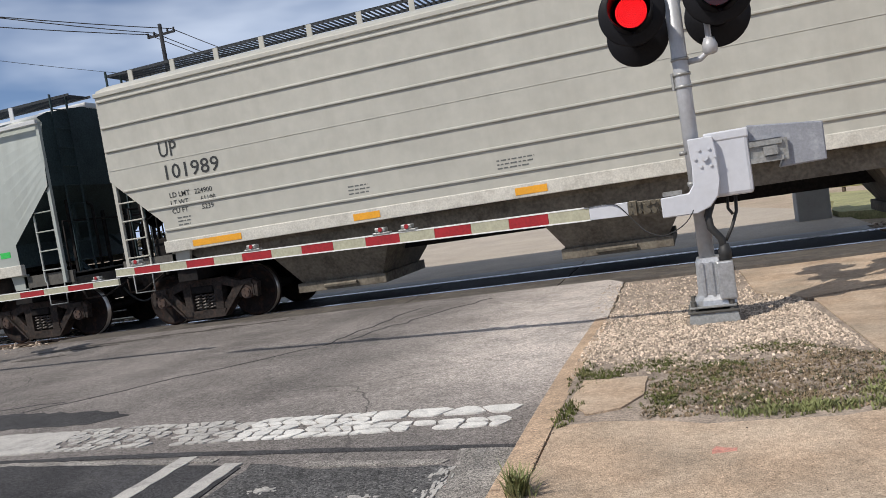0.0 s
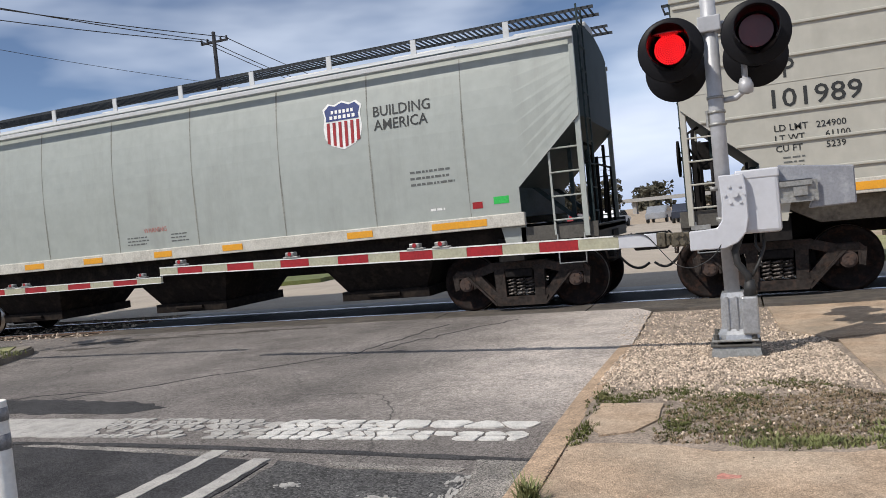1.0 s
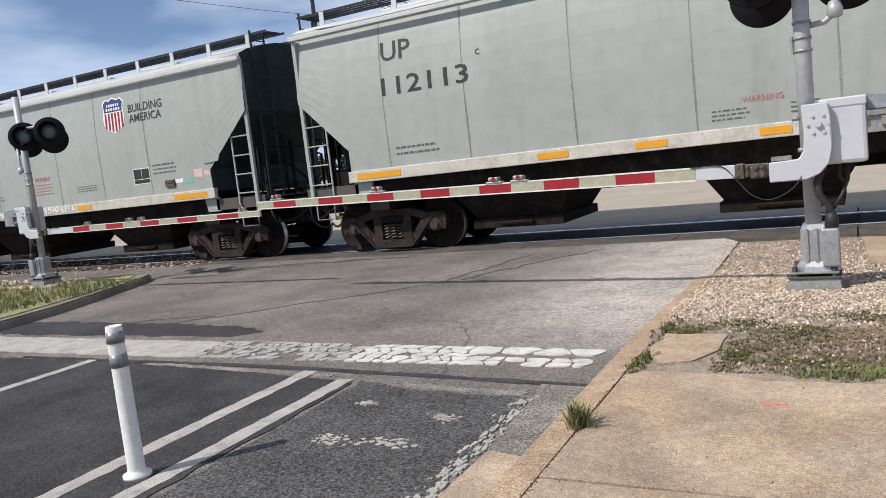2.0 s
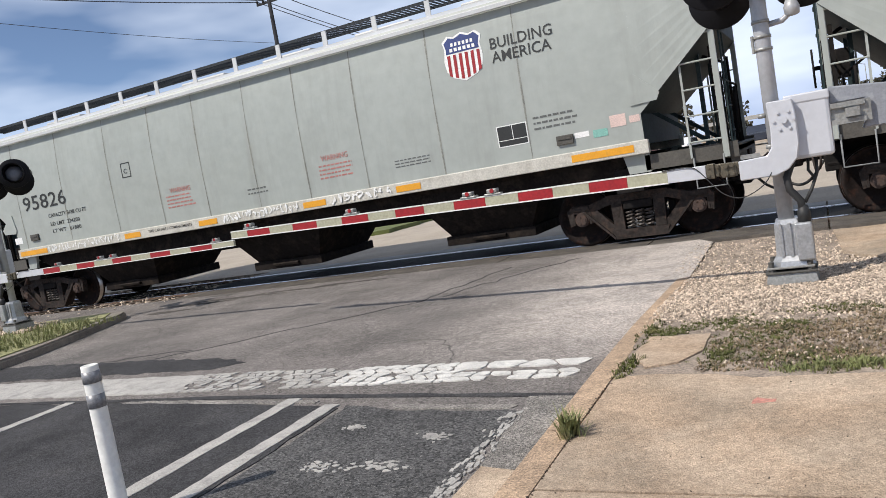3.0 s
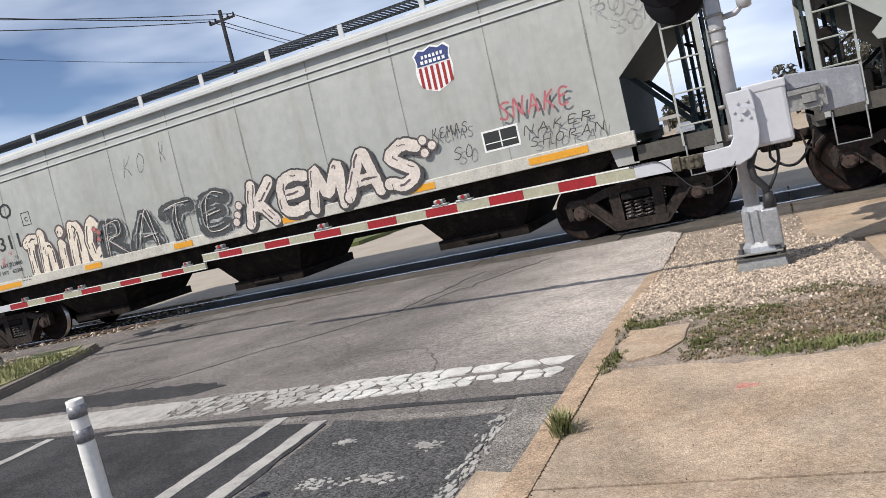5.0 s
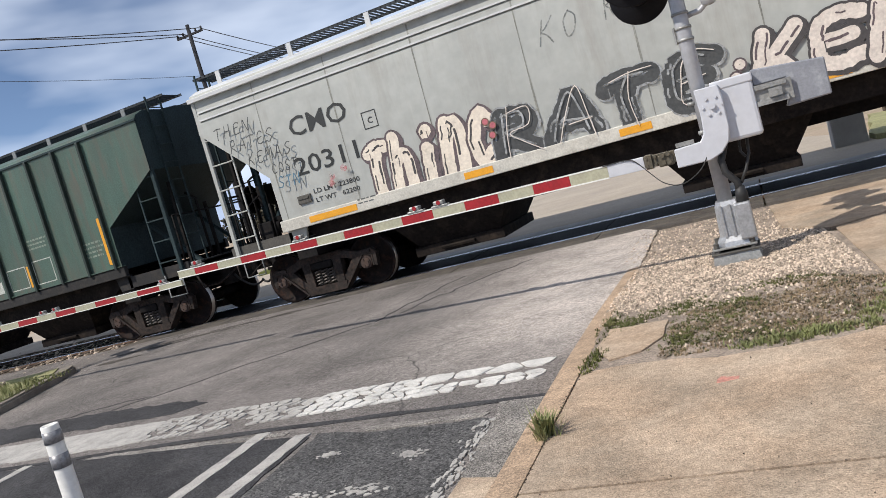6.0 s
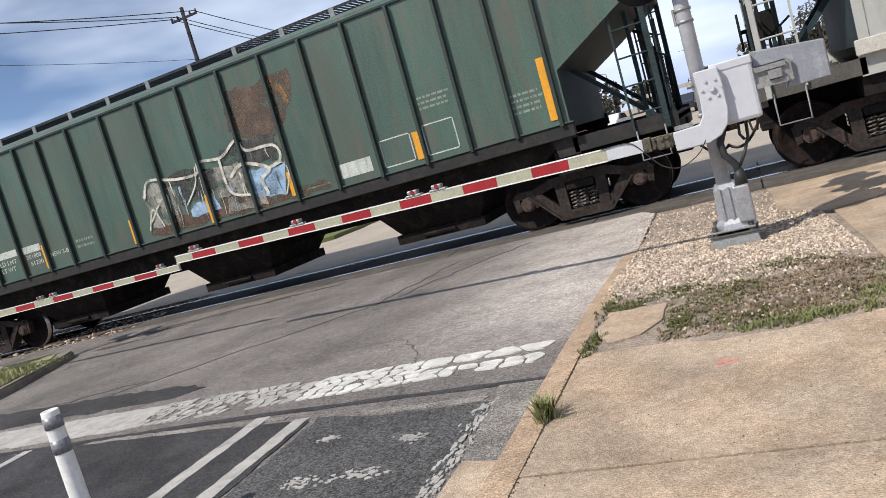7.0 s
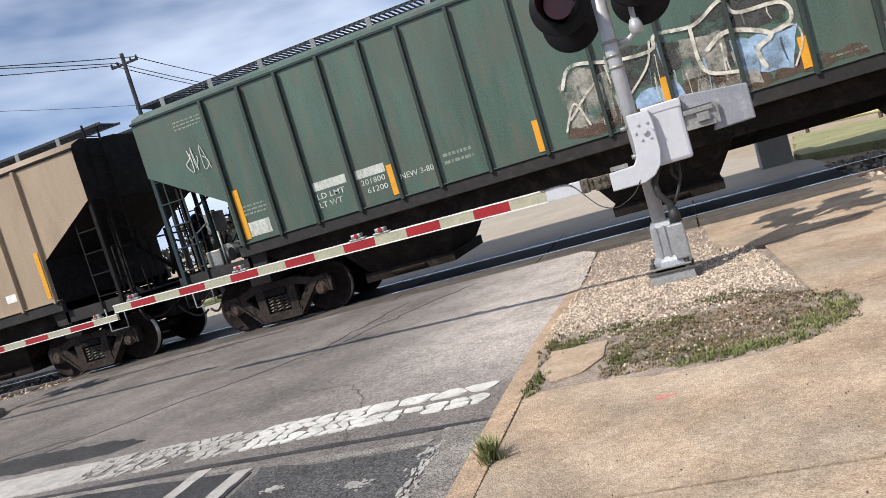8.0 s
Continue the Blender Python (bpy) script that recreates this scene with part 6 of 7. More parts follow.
    part("brake_gear", bm, M["castgrey"] if ribs == "posts" else M["black"], car, "brake cylinder, valves and pipes")
    # hopper chutes
    bays = 3
    span = (trucks[1] - trucks[0]) - 0.75
    for k in range(bays):
        cx = (trucks[0] + trucks[1]) / 2 - xc + span * ((k + 0.5) / bays - 0.5)
        tw, bw = 1.3, 0.72
        bm = B()
        t4 = [bm.verts.new((cx + x * tw, y * 1.42, sill - 0.1)) for x, y in ((-1, -1), (1, -1), (1, 1), (-1, 1))]
        b4 = [bm.verts.new((cx + x * bw, y * 0.85, 0.42)) for x, y in ((-1, -1), (1, -1), (1, 1), (-1, 1))]
        for i in range(4):
            bm.faces.new((t4[i], b4[i], b4[(i + 1) % 4], t4[(i + 1) % 4]))
        bm.faces.new(t4), bm.faces.new(b4[::-1])
        box(bm, cx - bw - 0.1, cx + bw + 0.1, -0.95, 0.95, 0.30, 0.46, 0, 0.01)
        rod(bm, (cx - 0.3, -0.98, 0.38), (cx + 0.3, -0.98, 0.38), 0.035, 6)
        bmesh.ops.recalc_face_normals(bm, faces=bm.faces)
        part("discharge_chute", bm, M[chute], car, "grimy discharge chute with shade put into its dark colour")
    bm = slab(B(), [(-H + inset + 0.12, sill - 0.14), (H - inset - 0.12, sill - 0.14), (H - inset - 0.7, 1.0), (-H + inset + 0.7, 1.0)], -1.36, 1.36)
    part("slope_sheet", bm, M[chute], car, "grimy underside sheets of the hoppers, shade put into their colour")
    for tx in trucks:
        truck(car, tx - xc)
    return car, xc


M["darksill"] = mat("near_black_sill", (0.013, 0.0125, 0.012), 0.75, 0, 0.4, 30, 3, 0.1, (0.06, 0.045, 0.035), 0.6)
M["platform"] = mat("grimy_platform", (0.075, 0.07, 0.06), 0.7, 0, 0.3, 30, 3, 0.1, (0.05, 0.045, 0.04), 0.7)
M["seam"] = mat("seam_grime", (0.21, 0.21, 0.185), 0.7, 0, 0.4, 30, 4, 0.05, (0.33, 0.345, 0.31), 0.7, 0.4)
M["grating"] = mat("grating_steel", (0.05, 0.055, 0.06), 0.6, 0.3, 0.2, 30, 3, 0.05)
M["bracket"] = mat("dull_steel", (0.20, 0.21, 0.21), 0.55, 0.3, 0.25, 30, 3, 0.05)
# underside colours: grime stains over bases darkened for the shade beneath the cars
M["chute_beige"] = mat("shaded_grimy_beige", (0.16, 0.14, 0.11), 0.8, 0, 0.35, 20, 2, 0.2, (0.05, 0.042, 0.035), 0.7)
M["chute"] = mat("shaded_grimy_chute", (0.015, 0.012, 0.0105), 0.85, 0, 0.4, 20, 2, 0.2, (0.06, 0.045, 0.033), 0.6)
dull("chute", "chute_beige", "grating", "cap")

CARS = []
# beige car
car, xc = hopper("hopper_car", -9.75, 6.9, 4.18, 4.5, (2.7, 1.85, 0.95), (-8.66, 5.75), M["beige"],
                 "beige covered hopper car with horizontal ribs and black lettering", "lines", 0.9, M["beige"],
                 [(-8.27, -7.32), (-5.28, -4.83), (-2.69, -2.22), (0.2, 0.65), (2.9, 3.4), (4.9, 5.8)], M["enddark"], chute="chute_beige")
CARS.append(car)
lettering(car, "UP", -8.64 - xc, 2.93, 0.25, M["ink"], 0.36)
lettering(car, "101989", -8.58 - xc, 2.545, 0.25, M["ink"], 1.06, "black painted car number")
for k, (a, b) in enumerate((("LD LMT", "224900"), ("LT WT", "61100"), ("CU FT", "5239"))):
    lettering(car, a, -8.58 - xc, 2.24 - 0.135 * k, 0.085, M["ink"])
    lettering(car, b, -8.08 - xc + 0.1 * (k > 0), 2.235 - 0.135 * k, 0.085, M["ink"])
bars(car, -8.5 - xc, -8.2 - xc, 1.72, 1.9, 3, M["softink"], 5)
bars(car, -5.3 - xc, -4.9 - xc, 1.75, 1.92, 3, M["softink"], 6)
bars(car, -2.9 - xc, -2.3 - xc, 1.75, 1.92, 3, M["softink"], 7)
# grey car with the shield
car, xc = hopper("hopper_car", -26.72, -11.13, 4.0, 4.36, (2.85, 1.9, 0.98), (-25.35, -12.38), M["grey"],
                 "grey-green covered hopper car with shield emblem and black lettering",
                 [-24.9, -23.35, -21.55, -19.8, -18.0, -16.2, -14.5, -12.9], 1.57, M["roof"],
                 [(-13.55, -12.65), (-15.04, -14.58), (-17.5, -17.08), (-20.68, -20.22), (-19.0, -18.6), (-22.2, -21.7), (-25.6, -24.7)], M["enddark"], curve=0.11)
CARS.append(car)
shield(car, -14.95 - xc, 3.23, 0.72, 0.80)
lettering(car, "BUILDING", -14.39 - xc, 3.27, 0.17, M["ink"], 0.98)
lettering(car, "AMERICA", -14.39 - xc, 3.05, 0.17, M["ink"], 0.93)
lettering(car, "UP", -24.87 - xc, 3.31, 0.32, M["ink"], 0.58)
lettering(car, "112113", -24.9 - xc, 2.74, 0.30, M["ink"], 1.65, "black painted car number")
lettering(car, "WARNING", -19.2 - xc, 1.84, 0.085, M["redink"], 0.52)
bars(car, -19.6 - xc, -19.1 - xc, 1.6, 1.78, 3, M["softink"], 9)
bars(car, -18.6 - xc, -18.2 - xc, 1.6, 1.78, 3, M["softink"], 10)
bars(car, -24.75 - xc, -23.9 - xc, 1.66, 1.86, 2, M["softink"], 11)
bars(car, -13.84 - xc, -13.1 - xc, 2.04, 2.33, 3, M["softink"], 12)
decal(car, "sticker", rect(-12.86 - xc, -12.7 - xc, 1.65, 1.75), M["redpaint"])
decal(car, "sticker", rect(-12.52 - xc, -12.28 - xc, 1.69, 1.8), mat("green_sticker", (0.03, 0.45, 0.08), 0.5), label="bright green sticker")
bars(car, -13.55 - xc, -13.3 - xc, 1.62, 1.72, 1, M["white"], 13)
lettering(car, "C", -23.1 - xc, 3.14, 0.09, M["ink"])
# grey car with diagonal ends
car, xc = hopper("hopper_car", -44.3, -28.0, 3.90, 4.28, (2.92, 1.9, 1.1), (-43.2, -29.45), M["grey"],
                 "grey-green covered hopper car with warning notices and scribbled sill",
                 [-42.9, -41.4, -39.9, -38.6, -37.4, -36.15, -35.0, -33.77, -32.3, -30.8], 1.05, M["roof"],
                 [(-43.17, -42.25), (-39.79, -39.33), (-37.72, -37.25), (-35.19, -34.7), (-33.25, -32.78), (-30.19, -29.26)], M["enddark"], curve=0.07)
CARS.append(car)
lettering(car, "UP", -42.8 - xc, 2.90, 0.35, M["ink"], 0.56)
lettering(car, "95826", -42.75 - xc, 2.34, 0.32, M["ink"], 1.42, "black painted car number")
lettering(car, "CAPACITY 5188 CU FT", -42.0 - xc, 2.11, 0.085, M["ink"], 1.22)
lettering(car, "LD LMT  224200", -41.98 - xc, 1.93, 0.085, M["ink"], 0.94)
lettering(car, "LT WT   61800", -41.96 - xc, 1.77, 0.085, M["ink"], 0.92)
lettering(car, "WARNING", -38.32 - xc, 2.11, 0.095, M["redink"], 0.54)
bars(car, -38.45 - xc, -37.65 - xc, 1.78, 2.06, 4, M["redink"], 15)
lettering(car, "WARNING", -34.65 - xc, 2.13, 0.095, M["redink"], 0.56)
bars(car, -34.73 - xc, -33.98 - xc, 1.78, 2.06, 4, M["redink"], 16)
lettering(car, "C", -39.46 - xc, 2.68, 0.10, M["ink"])
for q in (rect(-39.53 - xc, -39.51 - xc, 2.6, 2.9), rect(-39.29 - xc, -39.27 - xc, 2.6, 2.9), rect(-39.53 - xc, -39.27 - xc, 2.6, 2.62), rect(-39.53 - xc, -39.27 - xc, 2.88, 2.9)):
    decal(car, "plate_frame", q, M["ink"])
shield(car, -31.67 - xc, 3.3, 0.68, 0.76)
lettering(car, "BUILDING", -31.2 - xc, 3.29, 0.17, M["ink"], 1.0)
lettering(car, "AMERICA", -31.2 - xc, 3.08, 0.17, M["ink"], 0.96)
decal(car, "panel_border", rect(-31.315 - xc, -30.815 - xc, 1.785, 2.115), M["white"], 0.003)
for q in (rect(-31.06 - xc, -31.05 - xc, 1.89, 2.1), rect(-31.3 - xc, -30.83 - xc, 1.88, 1.889)):
    decal(car, "panel_line", q, M["white"], 0.007)
decal(car, "data_panel", rect(-31.3 - xc, -30.83 - xc, 1.8, 2.1), M["ink"], label="black data panel")
bars(car, -30.7 - xc, -30.0 - xc, 1.9, 2.15, 3, M["softink"], 17)
M["pink"] = mat("faded_pink_label", (0.62, 0.47, 0.42), 0.6)
M["teal"] = mat("faded_teal_sticker", (0.20, 0.42, 0.36), 0.6)
decal(car, "label_plate", rect(-29.55 - xc, -29.32 - xc, 1.78, 1.95), M["pink"], label="faded pink label")
decal(car, "label_plate", rect(-29.27 - xc, -29.12 - xc, 1.8, 1.9), M["pink"], label="faded pink label")
decal(car, "sticker", rect(-29.82 - xc, -29.6 - xc, 1.68, 1.79), M["teal"], label="faded teal sticker")
decal(car, "sticker", rect(-30.1 - xc, -29.88 - xc, 1.72, 1.80), M["white"], label="small white sticker")
decal(car, "label_plate", rect(-43.3 - xc, -43.05 - xc, 1.66, 1.8), M["white"])
bars(car, -33.2 - xc, -32.5 - xc, 1.75, 1.9, 3, M["softink"], 18)
bars(car, -36.4 - xc, -35.9 - xc, 1.75, 1.9, 2, M["softink"], 19)
SIDE -= 0.022
CURVE[0] = 0.0
scrawl(car, -42.2 - xc, -39.9 - xc, 1.36, 1.52, 22, 0.025, M["white"], 4)
scrawl(car, -37.1 - xc, -35.25 - xc, 1.36, 1.52, 20, 0.025, M["white"], 5)
scrawl(car, -34.6 - xc, -33.3 - xc, 1.36, 1.53, 9, 0.03, M["white"], 6)
lettering(car, "THIS CAR HAS 3 COMPARTMENTS", -39.1 - xc, 1.42, 0.055, M["ink"], 1.2)
SIDE += 0.022
CURVE[0] = 0.07
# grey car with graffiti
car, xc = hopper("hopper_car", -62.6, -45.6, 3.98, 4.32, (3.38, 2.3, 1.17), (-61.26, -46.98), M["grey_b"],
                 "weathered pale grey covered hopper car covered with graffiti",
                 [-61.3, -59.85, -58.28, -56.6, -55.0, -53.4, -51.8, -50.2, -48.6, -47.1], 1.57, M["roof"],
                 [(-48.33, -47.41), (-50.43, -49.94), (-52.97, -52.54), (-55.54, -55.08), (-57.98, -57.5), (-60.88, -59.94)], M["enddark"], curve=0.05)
CARS.append(car)
shield(car, -49.5 - xc, 3.2, 0.66, 0.74)
# two flat dark lines, each under a paler rib
for z in (3.58, 3.72):
    decal(car, "eave_dark_line", rect(-62.5 - xc, -45.75 - xc, z, z + 0.022), M["seam"])
    part("eave_rib", hug(box(B(), -62.5 - xc, -45.75 - xc, SIDE - 0.022, SIDE + 0.006, z + 0.022, z + 0.05)), M["roof"], car, "pressed rib below the eave")
decal(car, "panel_border", rect(-48.99 - xc, -48.39 - xc, 1.72, 2.05), M["white"], 0.003)
for q in (rect(-48.70 - xc, -48.68 - xc, 1.76, 2.01), rect(-48.94 - xc, -48.44 - xc, 1.84, 1.855)):
    decal(car, "panel_line", q, M["white"], 0.006)
decal(car, "data_panel", rect(-48.96 - xc, -48.42 - xc, 1.75, 2.02), M["ink"], label="black data panel")
lettering(car, "CMO", -60.78 - xc, 2.83, 0.33, M["ink"], 1.12)
lettering(car, "20311", -60.88 - xc, 2.18, 0.31, M["ink"], 1.24, "black painted car number")
lettering(car, "LD LMT 223800", -60.66 - xc, 1.83, 0.08, M["ink"], 0.9)
lettering(car, "LT WT   62200", -60.66 - xc, 1.68, 0.08, M["ink"], 0.86)
lettering(car, "C", -59.33 - xc, 2.66, 0.10, M["ink"])
marker(car, "KO", -56.35 - xc, 2.95, 0.36, 0.36, 0.022, M["gf_mist"], 81)
marker(car, "K", -55.35 - xc, 3.0, 0.2, 0.4, 0.02, M["gf_mist"], 83)
piece(car, "Thinc", -59.62 - xc, -57.35 - xc, 1.40, 2.40, 0.20, 0.038, M["gf_white"], M["gf_mauve"], 73, "cream and brown-black spray-painted graffiti piece", M["gf_dark"])
piece(car, "RATE", -57.45 - xc, -54.05 - xc, 1.44, 2.30, 0.27, 0.020, M["gf_grey"], M["gf_mid"], 72, "charcoal spray-painted graffiti piece with pale edges", M["gf_mid"], 0.02)
piece(car, "KEMAS", -53.75 - xc, -50.1 - xc, 1.40, 2.26, 0.19, 0.036, M["gf_pale"], M["gf_dark"], 71, "cream and black spray-painted graffiti piece", M["gf_mauve"])
marker(car, "RATE", -57.3 - xc, 1.6, 0.84, 0.6, 0.03, M["gf_mid"], 95, 0.05)
marker(car, "RATE", -57.22 - xc, 1.5, 0.84, 0.74, 0.014, M["gf_pale"], 96, 0.08)
bubbles(car, [(a - xc, b) for a, b in ((-53.88, 1.72), (-53.80, 1.88), (-53.94, 1.60), (-49.96, 2.16), (-49.82, 2.05), (-49.97, 1.96))], 0.075, M["gf_pale"], M["gf_mauve"])
bubbles(car, [(a - xc, b) for a, b in ((-57.42, 2.14), (-57.32, 2.06), (-57.36, 1.92))], 0.05, M["gf_pink"], M["gf_brown"])
marker(car, "SNAKE", -48.62 - xc, 2.14, 0.23, 0.26, 0.032, M["gf_pink"], 74)
marker(car, "NAKER", -48.3 - xc, 1.84, 0.22, 0.13, 0.016, M["gf_dark"], 75)
marker(car, "SHORAN", -48.25 - xc, 1.64, 0.2, 0.13, 0.014, M["gf_dark"], 85)
marker(car, "KEMAS", -49.78 - xc, 2.12, 0.13, 0.16, 0.016, M["gf_dark"], 76)
marker(car, "SO", -49.5 - xc, 1.72, 0.2, 0.2, 0.014, M["gf_dark"], 86)
marker(car, "ROSE", -46.98 - xc, 3.22, 0.26, 0.24, 0.022, M["gf_mist"], 77)
marker(car, "SOR", -46.75 - xc, 2.98, 0.24, 0.18, 0.018, M["gf_mist"], 87)
marker(car, "THEN", -62.25 - xc, 3.18, 0.2, 0.2, 0.018, M["gf_grey"], 79)
marker(car, "RATES", -62.0 - xc, 2.9, 0.19, 0.2, 0.018, M["gf_grey"], 88)
marker(car, "KEMAS", -61.72 - xc, 2.6, 0.19, 0.2, 0.018, M["gf_grey"], 89)
marker(car, "cOST", -61.3 - xc, 2.33, 0.14, 0.18, 0.018, M["gf_grey"], 90)
marker(car, "STN", -61.25 - xc, 2.08, 0.16, 0.18, 0.02, M["gf_bluedark"], 80)
bubbles(car, [(a - xc, b) for a, b in ((-60.2, 2.02), (-59.95, 2.1), (-60.25, 1.92))], 0.05, M["gf_blush"], M["gf_blush"])
for q in (rect(-0.13, -0.115, 2.58, 2.86), rect(0.115, 0.13, 2.58, 2.86), rect(-0.13, 0.13, 2.58, 2.595), rect(-0.13, 0.13, 2.845, 2.86)):
    decal(car, "plate_frame", [(a - 59.29 - xc, b) for a, b in q], M["ink"])


def latch(parent, x, z):
    """A small shut document box."""
    bm = box(B(), x, x + 0.26, SIDE - 0.03, SIDE + 0.02, z, z + 0.14, 0, 0.008)
    box(bm, x + 0.03, x + 0.23, SIDE - 0.042, SIDE - 0.028, z + 0.075, z + 0.11)
    part("document_box", bm, M["platform"], parent, "small grey document box")


def gusset(parent, x, z, s):
    """A triangular stiffening plate with rounded corners."""
    o = [(0.0, 0.1), (0.05, 0.0), (0.42, -0.02), (0.47, 0.06), (0.40, 0.40), (0.33, 0.42)]
    part("gusset", hug(slab(B(), [(x + s * a, z + b) for a, b in o], SIDE - 0.018, SIDE + 0.004)), M["grey"], parent, "triangular stiffening plate")


latch(car, -61.0 - xc, 1.72)
latch(CARS[2], -42.72 - CARS[2]["x0"], 1.68)
gusset(CARS[2], -43.62 - CARS[2]["x0"], 1.92, 1)
gusset(CARS[2], -28.8 - CARS[2]["x0"], 2.05, -1)
latch(CARS[2], -30.38 - CARS[2]["x0"], 1.66)
bars(car, -59.9 - xc, -59.55 - xc, 1.42, 1.54, 2, M["softink"], 91, 0.03)


def post_car(xl, xr, trucks, paint, label, posts, rib_paint):
    car, xc = hopper("hopper_car", xl, xr, 4.04, 4.3, (3.1, 2.3, 1.35), trucks, paint, label, "posts", 1.03, paint, [], M["enddark"] if paint == M["green"] else M["black"])
    H = (xr - xl) / 2
    for x in posts:
        lx = x - xc
        d = H - abs(lx)
        zl = 1.5 if d > 1.35 else 2.3 + 0.8 * (1.35 - d) / 1.35
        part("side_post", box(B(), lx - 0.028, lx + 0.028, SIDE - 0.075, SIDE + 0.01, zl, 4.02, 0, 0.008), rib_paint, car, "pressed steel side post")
    return car, xc


M["rib"] = mat("dark_green_post", (0.02, 0.032, 0.026), 0.6, 0, 0.3, 30, 2, 0.05)
M["faintprint"] = mat("faint_stencil", (0.22, 0.26, 0.21), 0.6, 0, 0.3, 40, 8, 0.0, (0.10, 0.15, 0.11), 0.8, 0.3)
M["oldwhite"] = mat("worn_white_stencil", (0.50, 0.52, 0.47), 0.6, 0, 0.3, 40, 8, 0.0, (0.16, 0.21, 0.16), 0.75, 0.3)
posts = [-65.33, -66.03, -66.77, -67.53, -68.34, -69.16, -69.98, -70.86, -71.78, -72.72, -73.64, -74.53, -75.34, -76.0, -76.73, -77.5, -78.21, -78.95]
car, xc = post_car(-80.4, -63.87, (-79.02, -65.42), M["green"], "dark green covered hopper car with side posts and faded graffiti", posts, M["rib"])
CARS.append(car)
for k, (x, z0, z1) in enumerate(((-65.43, 1.62, 2.55), (-67.63, 1.62, 2.06), (-70.06, 1.62, 2.04), (-71.84, 1.56, 2.08), (-73.71, 1.58, 2.05), (-76.085, 1.6, 2.08), (-78.85, 1.6, 2.45))):
    part("reflector", box(B(), x - xc - 0.055, x - xc + 0.055, SIDE - 0.012, SIDE - 0.004, z0, z1), M["orange"], car, "vertical orange reflective strip")
M["gf_cream"] = sprayed(mat("worn_cream_spray", (0.60, 0.575, 0.49), 0.6, 0, 0.2, 25, 6, 0.0), 5, 0.28, 0.55)
M["fadeddark"] = sprayed(mat("faded_dark_spray", (0.06, 0.06, 0.055), 0.6, 0, 0.3, 25, 5, 0.0), 3.5, 0.36, 0.62)
M["gf_worn"] = sprayed(mat("worn_spray", (0.36, 0.35, 0.30), 0.6, 0, 0.3, 25, 5, 0.0), 3.0, 0.38, 0.66)
M["gf_rust"] = sprayed(mat("faded_orange_spray", (0.40, 0.20, 0.05), 0.6, 0, 0.2, 25, 4, 0.0), 3.0, 0.4, 0.7)
M["gf_skyblue"] = sprayed(mat("worn_blue_spray", (0.30, 0.43, 0.58), 0.6, 0, 0.2, 25, 4, 0.0), 3.0, 0.3, 0.56)
M["fadedbrown"] = sprayed(mat("faded_brown_emblem", (0.13, 0.085, 0.06), 0.6, 0, 0.3, 25, 3, 0.0), 2.6, 0.36, 0.68)
decal(car, "faded_emblem", jag([(-71.0 - xc, 3.0), (-70.75 - xc, 2.62), (-70.1 - xc, 2.7), (-69.6 - xc, 3.1), (-69.5 - xc, 3.7), (-70.2 - xc, 3.62), (-70.9 - xc, 3.7)], 0.15, 0.05, 61), M["fadedbrown"], label="faded brown emblem")
tagged(part("emblem_slash", ribbon(B(), flowing([(-69.95 - xc, 3.62), (-69.75 - xc, 3.4), (-69.7 - xc, 3.15)]), 0.09, 0.005), M["gf_rust"], car), kind="stuff")
for a, b, c, d in ((-68.28, -67.72, 1.63, 2.08), (-67.5, -66.95, 1.63, 2.12)):
    for q in (rect(a - xc, a + .02 - xc, c, d), rect(b - .02 - xc, b - xc, c, d), rect(a - xc, b - xc, c, c + .02), rect(a - xc, b - xc, d - .02, d)):
        decal(car, "panel_frame", q, M["oldwhite"])
decal(car, "white_panel", rect(-69.1 - xc, -68.5 - xc, 1.66, 1.9), M["oldwhite"])
decal(car, "white_panel", rect(-77.45 - xc, -76.85 - xc, 2.02, 2.16), M["oldwhite"])
decal(car, "white_panel", rect(-76.68 - xc, -76.17 - xc, 2.0, 2.14), M["oldwhite"])
decal(car, "white_panel", rect(-78.85 - xc + .06, -78.38 - xc, 1.62, 1.86), M["oldwhite"])
lettering(car, "LD LMT", -77.42 - xc, 1.88, 0.09, M["oldwhite"], 0.5)
lettering(car, "LT WT", -77.42 - xc, 1.74, 0.09, M["oldwhite"], 0.42)
lettering(car, "201800", -76.62 - xc, 1.88, 0.09, M["oldwhite"], 0.42)
lettering(car, "61200", -76.55 - xc, 1.74, 0.09, M["oldwhite"], 0.36)
lettering(car, "NEW 3-80", -75.95 - xc, 1.8, 0.09, M["oldwhite"], 0.56)
bars(car, -66.0 - xc, -65.5 - xc, 1.8, 2.15, 4, M["faintprint"], 42, 0.004, 0.42)
bars(car, -67.45 - xc, -66.9 - xc, 2.3, 2.55, 3, M["faintprint"], 43, 0.004, 0.42)
bars(car, -78.8 - xc, -78.35 - xc, 1.95, 2.15, 3, M["faintprint"], 44, 0.004, 0.42)
bars(car, -75.2 - xc, -74.7 - xc, 1.75, 1.98, 2, M["faintprint"], 45, 0.004, 0.42)
bars(car, -69.8 - xc, -69.25 - xc, 1.62, 1.68, 1, M["faintprint"], 46, 0.004, 0.42)
decal(car, "grime_patch", jag([(-73.3 - xc, 1.6), (-70.2 - xc, 1.58), (-70.1 - xc, 1.85), (-71.3 - xc, 1.95), (-73.2 - xc, 1.8)], 0.15, 0.05, 8), M["fadedbrown"], 0.003)
def wash(outline, material, seed, lift):
    decal(car, "graffiti_wash", jag([(a - xc, b) for a, b in outline], 0.12, 0.03, seed), material, lift)


